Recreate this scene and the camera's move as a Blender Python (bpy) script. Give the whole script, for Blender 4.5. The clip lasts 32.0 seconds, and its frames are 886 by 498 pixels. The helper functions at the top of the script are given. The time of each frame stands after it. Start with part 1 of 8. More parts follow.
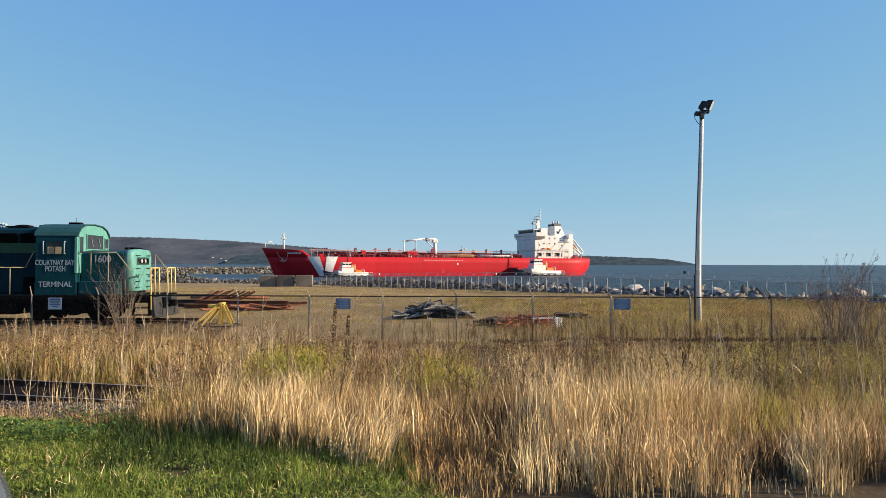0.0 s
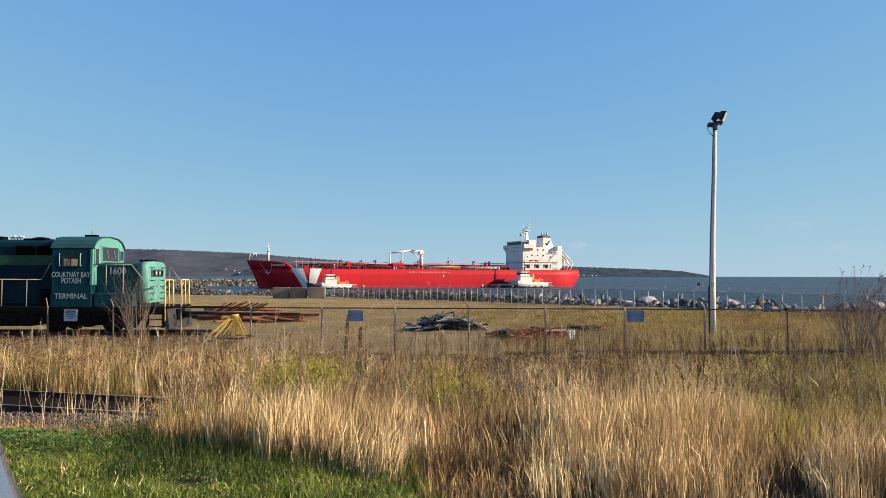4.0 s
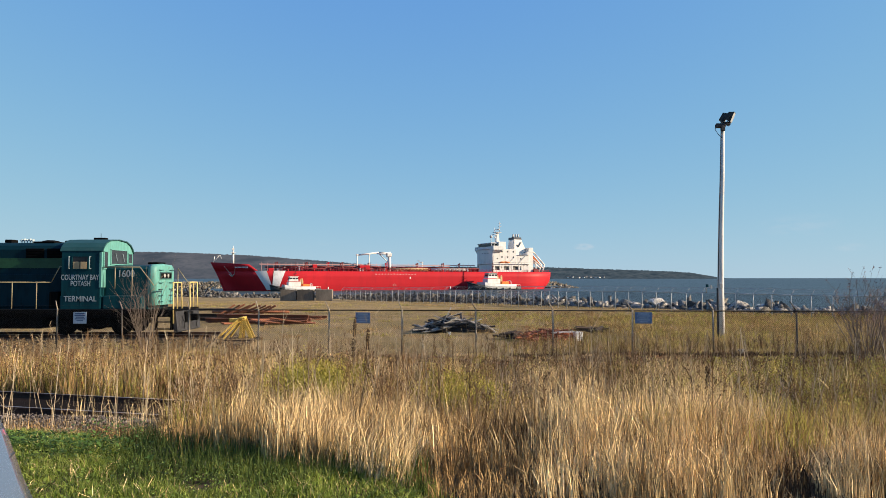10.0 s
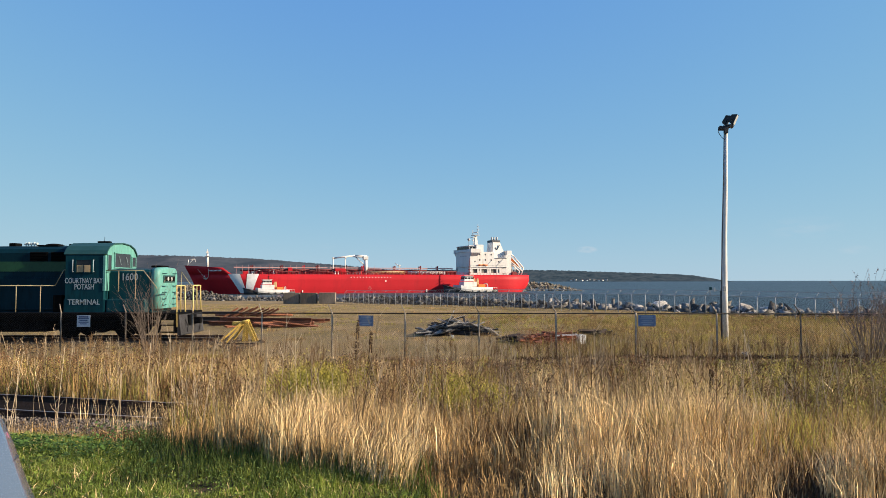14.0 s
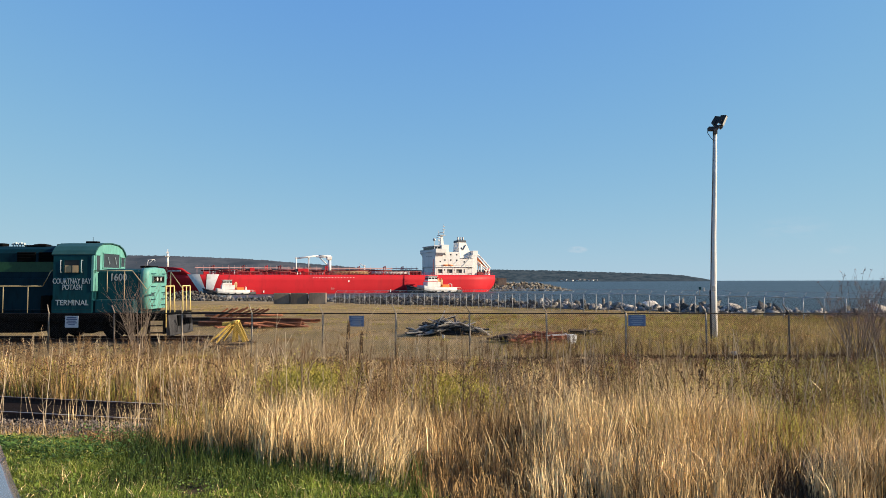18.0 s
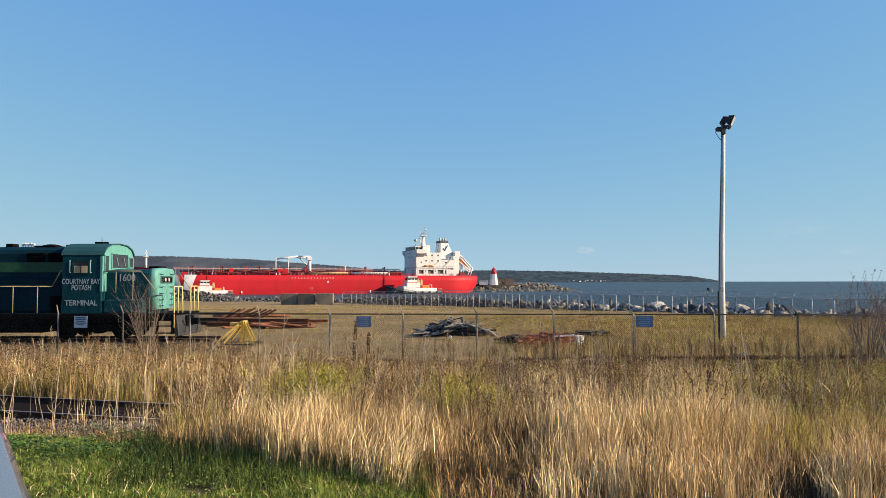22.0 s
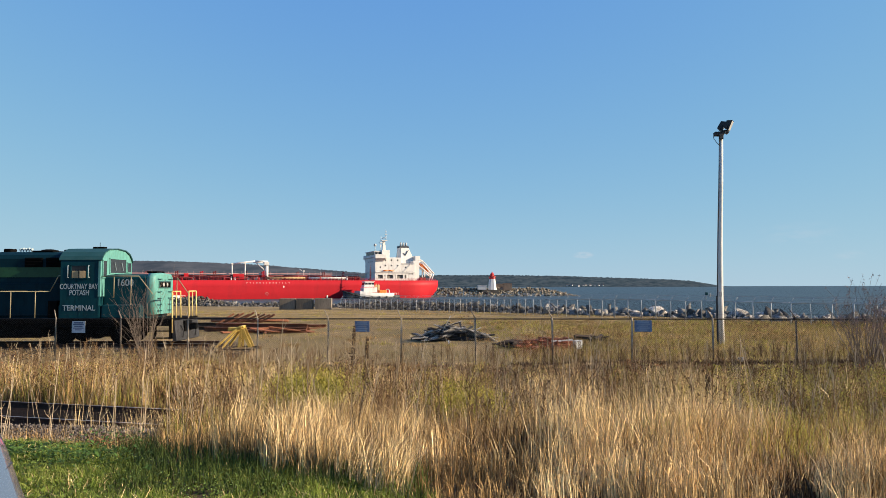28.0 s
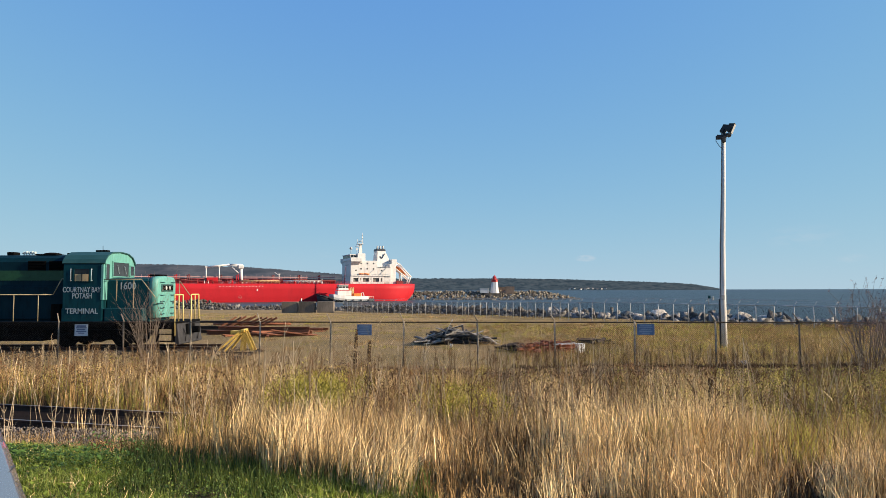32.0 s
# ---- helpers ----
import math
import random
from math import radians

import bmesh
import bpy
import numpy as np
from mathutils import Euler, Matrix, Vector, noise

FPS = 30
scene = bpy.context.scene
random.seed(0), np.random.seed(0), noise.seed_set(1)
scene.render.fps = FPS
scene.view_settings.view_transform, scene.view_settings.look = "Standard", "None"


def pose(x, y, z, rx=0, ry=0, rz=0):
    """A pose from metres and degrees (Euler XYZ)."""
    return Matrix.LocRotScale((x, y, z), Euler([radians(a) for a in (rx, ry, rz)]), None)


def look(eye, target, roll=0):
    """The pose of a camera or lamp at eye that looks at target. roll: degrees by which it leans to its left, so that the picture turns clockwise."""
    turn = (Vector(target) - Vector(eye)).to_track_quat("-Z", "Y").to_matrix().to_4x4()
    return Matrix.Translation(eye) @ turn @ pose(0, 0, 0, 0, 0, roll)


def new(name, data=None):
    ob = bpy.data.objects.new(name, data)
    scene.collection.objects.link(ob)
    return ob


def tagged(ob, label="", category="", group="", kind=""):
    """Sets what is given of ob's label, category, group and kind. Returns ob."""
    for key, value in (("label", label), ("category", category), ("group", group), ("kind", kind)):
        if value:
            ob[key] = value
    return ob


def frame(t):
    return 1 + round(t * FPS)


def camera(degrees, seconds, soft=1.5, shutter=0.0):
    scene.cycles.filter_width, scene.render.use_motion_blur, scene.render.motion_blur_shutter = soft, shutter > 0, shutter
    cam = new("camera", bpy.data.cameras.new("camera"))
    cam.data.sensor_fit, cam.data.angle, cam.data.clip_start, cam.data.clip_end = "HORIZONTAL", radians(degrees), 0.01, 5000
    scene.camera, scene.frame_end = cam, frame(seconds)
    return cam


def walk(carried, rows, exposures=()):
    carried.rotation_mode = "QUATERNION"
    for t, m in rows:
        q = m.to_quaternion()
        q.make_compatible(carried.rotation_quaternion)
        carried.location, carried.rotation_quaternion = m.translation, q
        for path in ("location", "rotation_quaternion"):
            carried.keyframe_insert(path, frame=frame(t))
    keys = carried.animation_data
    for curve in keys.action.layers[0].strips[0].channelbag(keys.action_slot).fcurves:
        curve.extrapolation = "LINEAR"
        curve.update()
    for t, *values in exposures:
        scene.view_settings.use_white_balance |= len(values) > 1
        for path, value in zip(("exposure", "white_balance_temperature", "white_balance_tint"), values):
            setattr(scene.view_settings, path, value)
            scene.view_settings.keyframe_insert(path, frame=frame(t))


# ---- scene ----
from collections import defaultdict

# ---------------------------------------------------------------- camera
EYE_Z = 3.2


def aim(pitch, yaw, roll):
    """Hand-held at one standing place: only the aim drifts (degrees up, to the left, clockwise)."""
    return pose(0, 0, EYE_Z, 90 + pitch, 0, yaw) @ pose(0, 0, 0, 0, 0, roll)


cam = camera(67.0, 32.0, 0.5)
walk(cam, [(t, aim(p, y, r)) for t, p, y, r in [
    (0, 1.237, -1.816, 0.130), (0.5, 1.398, -1.624, 0.056), (1, 1.609, -1.333, 0.025), (1.5, 1.845, -1.017, -0.046), (2, 2.023, -0.759, -0.039),
    (2.5, 2.123, -0.620, 0.021), (3, 2.197, -0.612, 0.025), (3.5, 2.222, -0.675, 0.080), (5.5, 2.341, -0.943, 0.017), (6, 2.259, -0.900, -0.002),
    (6.5, 2.186, -0.783, -0.013), (7, 2.122, -0.647, 0.022), (7.5, 2.122, -0.512, 0.018), (8, 2.197, -0.419, 0.023), (8.5, 2.270, -0.301, 0.026),
    (9, 2.326, -0.226, -0.026), (9.5, 2.417, -0.158, 0.018), (10, 2.423, -0.159, -0.007), (10.5, 2.490, -0.094, 0.016), (11, 2.490, -0.094, 0.016),
    (11.5, 2.563, -0.094, 0.015), (12, 2.563, -0.094, 0.015), (12.5, 2.563, -0.047, 0.024), (13, 2.570, 0.017, 0.003), (13.5, 2.628, 0.042, -0.015),
    (14, 2.676, 0.091, -0.066), (14.5, 2.756, 0.034, -0.056), (16.5, 2.771, -0.540, -0.125), (17, 2.738, -0.649, -0.081), (17.5, 2.689, -0.711, -0.149),
    (18, 2.683, -0.696, -0.116), (18.5, 2.673, -0.614, -0.060), (19, 2.674, -0.485, -0.062), (19.5, 2.674, -0.355, -0.064), (20, 2.694, -0.293, -0.102),
    (20.5, 2.732, -0.241, -0.080), (21, 2.734, -0.226, -0.058), (21.5, 2.733, -0.168, -0.077), (22, 2.740, -0.097, -0.071), (22.5, 2.753, -0.041, -0.106),
    (23, 2.782, -0.034, -0.105), (23.5, 2.821, 0.033, -0.070), (24, 2.888, 0.034, -0.073), (24.5, 2.888, 0.034, -0.073), (25, 2.871, 0.033, -0.094),
    (25.5, 2.835, -0.032, -0.078), (27.5, 3.050, -0.227, -0.117), (28, 3.147, -0.226, -0.105), (28.5, 3.211, -0.190, -0.135), (29, 3.264, -0.167, -0.108),
    (29.5, 3.310, -0.140, -0.068), (30, 3.331, -0.094, -0.071), (30.5, 3.360, -0.031, -0.092), (31, 3.385, 0.005, -0.065), (31.5, 3.398, 0.028, -0.089),
    (32, 3.424, -0.032, -0.107),
]])

# ---------------------------------------------------------------- world, sun, exposure
SUN_AZ, SUN_EL = radians(84.0), radians(23.0)      # from straight behind the eye round to the right, and up
SUN_DIR = Vector((math.sin(SUN_AZ) * math.cos(SUN_EL), -math.cos(SUN_AZ) * math.cos(SUN_EL), math.sin(SUN_EL)))
world = bpy.data.worlds.new("sky")
scene.world = world
world.use_nodes = True
wn = world.node_tree
sky = wn.nodes.new("ShaderNodeTexSky")
sky.sky_type = "NISHITA"
sky.sun_disc = False
sky.sun_elevation = SUN_EL
sky.sun_rotation = math.atan2(SUN_DIR.x, SUN_DIR.y)
sky.air_density, sky.dust_density, sky.ozone_density = 0.7, 0.0, 4.0
# clear maritime air: the sky evened out towards the horizon, channel by channel
split, joined = wn.nodes.new("ShaderNodeSeparateColor"), wn.nodes.new("ShaderNodeCombineColor")
wn.links.new(sky.outputs[0], split.inputs[0])
for k, (gain, knee) in enumerate(((2.86, 1.91), (3.60, 1.36), (3.58, 0.05))):
    low, div, mul = (wn.nodes.new("ShaderNodeMath") for _ in range(3))
    low.operation, div.operation, mul.operation = "ADD", "DIVIDE", "MULTIPLY"
    low.inputs[1].default_value, mul.inputs[1].default_value = knee, gain
    wn.links.new(split.outputs[k], low.inputs[0])
    wn.links.new(split.outputs[k], div.inputs[0])
    wn.links.new(low.outputs[0], div.inputs[1])
    wn.links.new(div.outputs[0], mul.inputs[0])
    wn.links.new(mul.outputs[0], joined.inputs[k])
# a few faint scraps of cloud low over the sea
wtc = wn.nodes.new("ShaderNodeTexCoord")
puffs = wn.nodes.new("ShaderNodeTexNoise")
puffs.inputs["Scale"].default_value, puffs.inputs["Detail"].default_value = 46.0, 4.0
flat = wn.nodes.new("ShaderNodeMapping")
flat.inputs["Scale"].default_value = (1, 1, 3.0)
wn.links.new(wtc.outputs["Generated"], flat.inputs[0])
wn.links.new(flat.outputs[0], puffs.inputs["Vector"])
cover = None
for az, el, size, much in ((12.05, 2.55, 0.95, 1.0), (28.3, 3.9, 3.2, 0.16), (-9.8, 2.9, 0.9, 0.10), (31.5, 2.2, 1.2, 0.22)):
    d = Vector((math.sin(radians(az)) * math.cos(radians(el)), math.cos(radians(az)) * math.cos(radians(el)), math.sin(radians(el)) * 3.0))
    dist, ramp, mul = wn.nodes.new("ShaderNodeVectorMath"), wn.nodes.new("ShaderNodeMapRange"), wn.nodes.new("ShaderNodeMath")
    dist.operation, dist.inputs[1].default_value = "DISTANCE", d
    wn.links.new(flat.outputs[0], dist.inputs[0])
    ramp.inputs["From Min"].default_value, ramp.inputs["From Max"].default_value = 0.0, radians(size)
    ramp.inputs["To Min"].default_value, ramp.inputs["To Max"].default_value = much, 0.0
    wn.links.new(dist.outputs["Value"], ramp.inputs["Value"])
    mul.operation = "MULTIPLY"
    edge = wn.nodes.new("ShaderNodeMapRange")
    edge.inputs["From Min"].default_value, edge.inputs["From Max"].default_value = 0.36, 0.62
    wn.links.new(puffs.outputs[0], edge.inputs["Value"])
    wn.links.new(ramp.outputs[0], mul.inputs[0])
    wn.links.new(edge.outputs[0], mul.inputs[1])
    if cover is None:
        cover = mul
    else:
        both = wn.nodes.new("ShaderNodeMath")
        both.operation = "MAXIMUM"
        wn.links.new(cover.outputs[0], both.inputs[0])
        wn.links.new(mul.outputs[0], both.inputs[1])
        cover = both
cloudy = wn.nodes.new("ShaderNodeMix")
cloudy.data_type = "RGBA"
wn.links.new(cover.outputs[0], cloudy.inputs["Factor"])
wn.links.new(joined.outputs[0], cloudy.inputs[6])
cloudy.inputs[7].default_value = (3.2, 3.4, 3.7, 1)
wn.nodes["Background"].inputs["Strength"].default_value = 0.10
wn.links.new(cloudy.outputs[2], wn.nodes["Background"].inputs["Color"])

sun_data = bpy.data.lights.new("sun", "SUN")
sun_data.energy, sun_data.angle, sun_data.color = 5.0, radians(0.53), (1.0, 0.82, 0.60)
sun = new("sun", sun_data)
sun.matrix_basis = look(SUN_DIR * 100, (0, 0, 0))
scene.view_settings.exposure = 1.0

# ---------------------------------------------------------------- materials


def node(nt, kind, **inputs):
    n = nt.nodes.new("ShaderNode" + kind)
    for k, v in inputs.items():
        n.inputs[k.replace("_", " ")].default_value = v
    return n


def rgb(c):
    return (c[0], c[1], c[2], 1.0)


def surface(name, colour, second=None, rough=0.6, metal=0.0, grain=8.0, patch=0.6, bump=0.15, bump_scale=None,
            third=None, random="", amount=0.25, coat=0.0, translucent=0.0, spec=0.35, streak=(1, 1, 1)):
    """Base colour with patches at one scale, grain at another and fine relief; random: 'object' or 'island' sets pieces apart."""
    m = bpy.data.materials.new(name)
    m.use_nodes = True
    nt = m.node_tree
    b = nt.nodes["Principled BSDF"]
    b.inputs["Metallic"].default_value = metal
    b.inputs["Coat Weight"].default_value = coat
    b.inputs["Specular IOR Level"].default_value = spec
    tc = node(nt, "TexCoord")
    mp = node(nt, "Mapping")
    mp.inputs["Scale"].default_value = streak
    nt.links.new(tc.outputs["Object"], mp.inputs[0])
    n1 = node(nt, "TexNoise", Scale=patch, Detail=4.0, Roughness=0.6)
    n2 = node(nt, "TexNoise", Scale=grain, Detail=5.0, Roughness=0.65)
    for n in (n1, n2):
        nt.links.new(mp.outputs[0], n.inputs["Vector"])
    second = second or [c * 0.72 for c in colour]
    r1 = node(nt, "ValToRGB")
    r1.color_ramp.elements[0].position, r1.color_ramp.elements[1].position = 0.36, 0.64
    r1.color_ramp.elements[0].color, r1.color_ramp.elements[1].color = rgb(second), rgb(colour)
    nt.links.new(n1.outputs[0], r1.inputs[0])
    col = r1.outputs[0]
    mix = node(nt, "Mix")
    mix.data_type = "RGBA"
    mr = node(nt, "MapRange")
    mr.inputs["From Min"].default_value, mr.inputs["From Max"].default_value = 0.5, 0.75
    mr.inputs["To Max"].default_value = 0.7
    nt.links.new(n2.outputs[0], mr.inputs["Value"])
    nt.links.new(mr.outputs[0], mix.inputs["Factor"])
    nt.links.new(col, mix.inputs[6])
    mix.inputs[7].default_value = rgb(third or [c * 0.6 for c in second])
    col = mix.outputs[2]
    if random:
        src = node(nt, "ObjectInfo").outputs["Random"] if random == "object" else node(nt, "NewGeometry").outputs["Random Per Island"]
        hsv = node(nt, "HueSaturation")
        vr = node(nt, "MapRange")
        vr.inputs["To Min"].default_value, vr.inputs["To Max"].default_value = 1 - amount, 1 + amount
        nt.links.new(src, vr.inputs["Value"])
        nt.links.new(vr.outputs[0], hsv.inputs["Value"])
        nt.links.new(col, hsv.inputs["Color"])
        col = hsv.outputs[0]
    nt.links.new(col, b.inputs["Base Color"])
    rr = node(nt, "MapRange")
    rr.inputs["To Min"].default_value, rr.inputs["To Max"].default_value = max(0.02, rough - 0.12), min(1.0, rough + 0.12)
    nt.links.new(n2.outputs[0], rr.inputs["Value"])
    nt.links.new(rr.outputs[0], b.inputs["Roughness"])
    if bump:
        n3 = node(nt, "TexNoise", Scale=bump_scale or grain * 3, Detail=4.0)
        nt.links.new(mp.outputs[0], n3.inputs["Vector"])
        bp = node(nt, "Bump", Strength=bump, Distance=0.02)
        nt.links.new(n3.outputs[0], bp.inputs["Height"])
        nt.links.new(bp.outputs[0], b.inputs["Normal"])
    if translucent:
        out = nt.nodes["Material Output"]
        tr = node(nt, "BsdfTranslucent")
        nt.links.new(col, tr.inputs["Color"])
        mx = node(nt, "MixShader")
        mx.inputs[0].default_value = translucent
        nt.links.new(b.outputs[0], mx.inputs[1])
        nt.links.new(tr.outputs[0], mx.inputs[2])
        nt.links.new(mx.outputs[0], out.inputs["Surface"])
    return m


M_SOIL = surface("dry soil and thatch", (0.29, 0.205, 0.105), (0.18, 0.135, 0.062), 0.95, grain=5, patch=0.18, bump=0.6, third=(0.075, 0.054, 0.03), spec=0.1)
M_STRAW = surface("dry straw grass", (0.92, 0.70, 0.38), (0.40, 0.275, 0.125), 0.55, grain=2.2, patch=1.3, bump=0, third=(0.16, 0.098, 0.048), random="island", amount=0.72, translucent=0.05, spec=0.15)
M_OLIVE = surface("olive weeds", (0.47, 0.40, 0.10), (0.27, 0.24, 0.06), 0.7, grain=3, patch=0.4, bump=0, random="island", amount=0.45, translucent=0.4, spec=0.12)
M_BROWN = surface("dead brown weeds", (0.50, 0.325, 0.14), (0.20, 0.12, 0.052), 0.8, grain=3, patch=0.6, bump=0, random="island", amount=0.7, translucent=0.1, spec=0.1)
M_LAWN = surface("green lawn blades", (0.23, 0.28, 0.048), (0.115, 0.17, 0.028), 0.5, grain=3, patch=0.9, bump=0, random="island", amount=0.6, translucent=0.4, spec=0.2)
M_PALELAWN = surface("yellow green lawn blades", (0.40, 0.42, 0.11), (0.26, 0.31, 0.065), 0.5, grain=3, patch=0.9, bump=0, random="island", amount=0.45, translucent=0.4, spec=0.2)
M_LEAF = surface("green weed leaves", (0.10, 0.175, 0.038), (0.045, 0.09, 0.022), 0.5, grain=6, patch=1.2, bump=0, random="island", amount=0.5, translucent=0.35, spec=0.15)
M_RUSTLEAF = surface("red brown leaves", (0.33, 0.13, 0.05), (0.18, 0.075, 0.036), 0.7, grain=6, patch=1.2, bump=0, random="island", amount=0.4, translucent=0.25, spec=0.12)
M_DEADLEAF = surface("withered brown leaves", (0.27, 0.17, 0.085), (0.12, 0.075, 0.042), 0.8, grain=6, patch=1.0, bump=0, random="island", amount=0.5, translucent=0.15, spec=0.1)
M_TWIGLEAF = surface("purple brown withered leaves", (0.19, 0.115, 0.10), (0.12, 0.07, 0.062), 0.75, grain=6, patch=1.2, bump=0, random="island", amount=0.4, spec=0.1)
M_FIELD = surface("short field grass", (0.47, 0.335, 0.145), (0.26, 0.195, 0.068), 0.8, grain=3, patch=0.22, bump=0, random="island", amount=0.35, translucent=0.25, spec=0.1)
M_GOLD = surface("yellow green goldenrod", (0.44, 0.37, 0.065), (0.27, 0.24, 0.05), 0.7, grain=5, patch=1.0, bump=0, random="island", amount=0.5, translucent=0.4, spec=0.12)
M_BARK = surface("grey brown twigs", (0.22, 0.17, 0.13), (0.13, 0.10, 0.075), 0.85, grain=30, patch=6, bump=0.3)
M_ROCK = surface("grey shore rock", (0.18, 0.165, 0.145), (0.055, 0.052, 0.048), 0.9, grain=3, patch=0.8, bump=0.7, bump_scale=9, random="island", amount=0.7, spec=0.15)
M_PALEROCK = surface("pale tan breakwater rock", (0.27, 0.23, 0.17), (0.09, 0.08, 0.06), 0.9, grain=1.5, patch=0.5, bump=0.6, bump_scale=5, random="island", amount=0.7, spec=0.2)
M_BOULDER = surface("weathered boulder", (0.56, 0.51, 0.44), (0.31, 0.28, 0.245), 0.9, grain=4, patch=1.0, bump=0.8, bump_scale=11, random="object", amount=0.45, spec=0.2)
M_CONC = surface("weathered concrete", (0.22, 0.18, 0.14), (0.12, 0.10, 0.078), 0.9, grain=3, patch=0.7, bump=0.4, third=(0.07, 0.06, 0.05), random="object", amount=0.4, streak=(1, 1, 0.4))
M_GALV = surface("galvanised steel", (0.44, 0.44, 0.43), (0.32, 0.32, 0.31), 0.6, 0.15, grain=20, patch=3, bump=0.1)
M_RUSTPOST = surface("weathered fence post steel", (0.40, 0.335, 0.25), (0.16, 0.125, 0.092), 0.8, 0.05, grain=14, patch=2.5, bump=0.3, random="object", amount=0.45)
M_WIRE = surface("dull fence wire", (0.055, 0.045, 0.036), (0.035, 0.028, 0.022), 0.85, 0.1, grain=10, patch=1, bump=0)
M_SIGN = surface("faded blue sign face", (0.17, 0.225, 0.34), (0.13, 0.18, 0.28), 0.6, grain=14, patch=3, bump=0.05)
M_SIGNW = surface("faded white sign face", (0.52, 0.55, 0.58), (0.42, 0.45, 0.48), 0.6, grain=14, patch=3, bump=0.05)
M_SIGNBAR = surface("sign lettering grey", (0.34, 0.39, 0.46), None, 0.6, grain=14, patch=3, bump=0)
M_SIGNINK = surface("sign lettering dark blue", (0.10, 0.13, 0.22), None, 0.6, grain=14, patch=3, bump=0)
M_POLE = surface("bleached timber pole", (0.70, 0.67, 0.63), (0.55, 0.52, 0.48), 0.85, grain=16, patch=1.5, bump=0.4, streak=(6, 6, 0.5), third=(0.30, 0.28, 0.25))
M_BLACK = surface("black lamp housing", (0.03, 0.03, 0.032), (0.02, 0.02, 0.02), 0.5, 0.2, grain=20, patch=4, bump=0.1)
# one teal paint: the sides' shade and the front's sunlight are in the colours
M_TEAL = surface("shaded teal engine paint", (0.003, 0.046, 0.058), (0.0022, 0.033, 0.043), 0.6, grain=5, patch=0.9, bump=0.06, third=(0.004, 0.014, 0.018), streak=(1.5, 1.5, 0.4), spec=0.12)
M_TEAL_L = surface("sunlit teal engine paint", (0.105, 0.30, 0.265), (0.075, 0.225, 0.20), 0.55, grain=7, patch=1.6, bump=0.1, third=(0.09, 0.15, 0.125), streak=(2.5, 2.5, 0.6))
M_TEAL_M = surface("mid teal roof paint", (0.014, 0.064, 0.064), (0.010, 0.050, 0.050), 0.6, grain=6, patch=1.0, bump=0.08, third=(0.03, 0.07, 0.068))
M_GREENBAND = surface("green stripe paint", (0.014, 0.066, 0.025), (0.010, 0.050, 0.019), 0.5, grain=5, patch=1.0, bump=0.05)
M_YELLOW = surface("safety yellow paint", (0.66, 0.45, 0.09), (0.50, 0.33, 0.07), 0.5, grain=12, patch=2.5, bump=0.1, third=(0.25, 0.13, 0.05))
M_CREAMRAIL = surface("faded cream handrail paint", (0.29, 0.25, 0.15), (0.20, 0.17, 0.10), 0.65, grain=12, patch=2.5, bump=0.1)
M_LETTER = surface("off white lettering paint", (0.30, 0.37, 0.40), (0.22, 0.285, 0.315), 0.6, grain=12, patch=3, bump=0)
M_UNDER = surface("grimy black underframe", (0.005, 0.0047, 0.0045), (0.003, 0.003, 0.003), 0.9, 0.0, grain=8, patch=2, bump=0.3, spec=0.05)
M_RAILSTEEL = surface("rusted rail steel", (0.075, 0.036, 0.024), (0.035, 0.019, 0.014), 0.9, 0.0, grain=14, patch=2, bump=0.3)
M_RAILHEAD = surface("worn rail head", (0.36, 0.33, 0.30), (0.24, 0.20, 0.17), 0.4, 0.8, grain=14, patch=2, bump=0.1)
M_RAILGAP = surface("dark rail gap shade", (0.016, 0.011, 0.009), (0.010, 0.0075, 0.006), 0.95, grain=9, patch=1.5, bump=0.8, spec=0.05)
M_YELRAIL = surface("faded cream yellow railing paint", (0.66, 0.50, 0.19), (0.52, 0.38, 0.13), 0.5, grain=12, patch=2.5, bump=0.1)
M_STALK = surface("bleached dead stalks", (0.50, 0.40, 0.27), (0.36, 0.27, 0.17), 0.7, grain=3, patch=1.0, bump=0, random="island", amount=0.4, spec=0.1)
# green deepened by the shade that the tall straw gives
M_SHADEGRASS = surface("long dark green grass", (0.085, 0.115, 0.030), (0.05, 0.075, 0.02), 0.6, grain=3, patch=0.7, bump=0, random="island", amount=0.5, translucent=0.3, spec=0.1)
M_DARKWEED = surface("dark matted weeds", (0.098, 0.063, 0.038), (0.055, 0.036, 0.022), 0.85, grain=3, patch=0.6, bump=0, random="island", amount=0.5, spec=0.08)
M_CLOVER = surface("pale clover leaves", (0.27, 0.37, 0.09), (0.18, 0.28, 0.06), 0.55, grain=6, patch=1.2, bump=0, random="island", amount=0.4, translucent=0.35, spec=0.2)
M_SHORESTONE = surface("pale shore stones", (0.29, 0.27, 0.24), (0.10, 0.095, 0.088), 0.9, grain=3, patch=0.8, bump=0.7, bump_scale=9, random="island", amount=0.75, spec=0.2)
M_STRIPE = surface("white hull stripe paint", (0.85, 0.84, 0.82), (0.74, 0.72, 0.70), 0.5, grain=0.6, patch=0.12, bump=0.02, third=(0.55, 0.48, 0.44))
M_OPENING = surface("shaded deck recess paint", (0.20, 0.19, 0.17), (0.14, 0.13, 0.115), 0.7, grain=1, patch=0.3, bump=0)
M_DARKRAIL = surface("dark weathered rail steel", (0.042, 0.035, 0.029), (0.022, 0.018, 0.015), 0.85, 0.0, grain=14, patch=2.5, bump=0.2, spec=0.1)
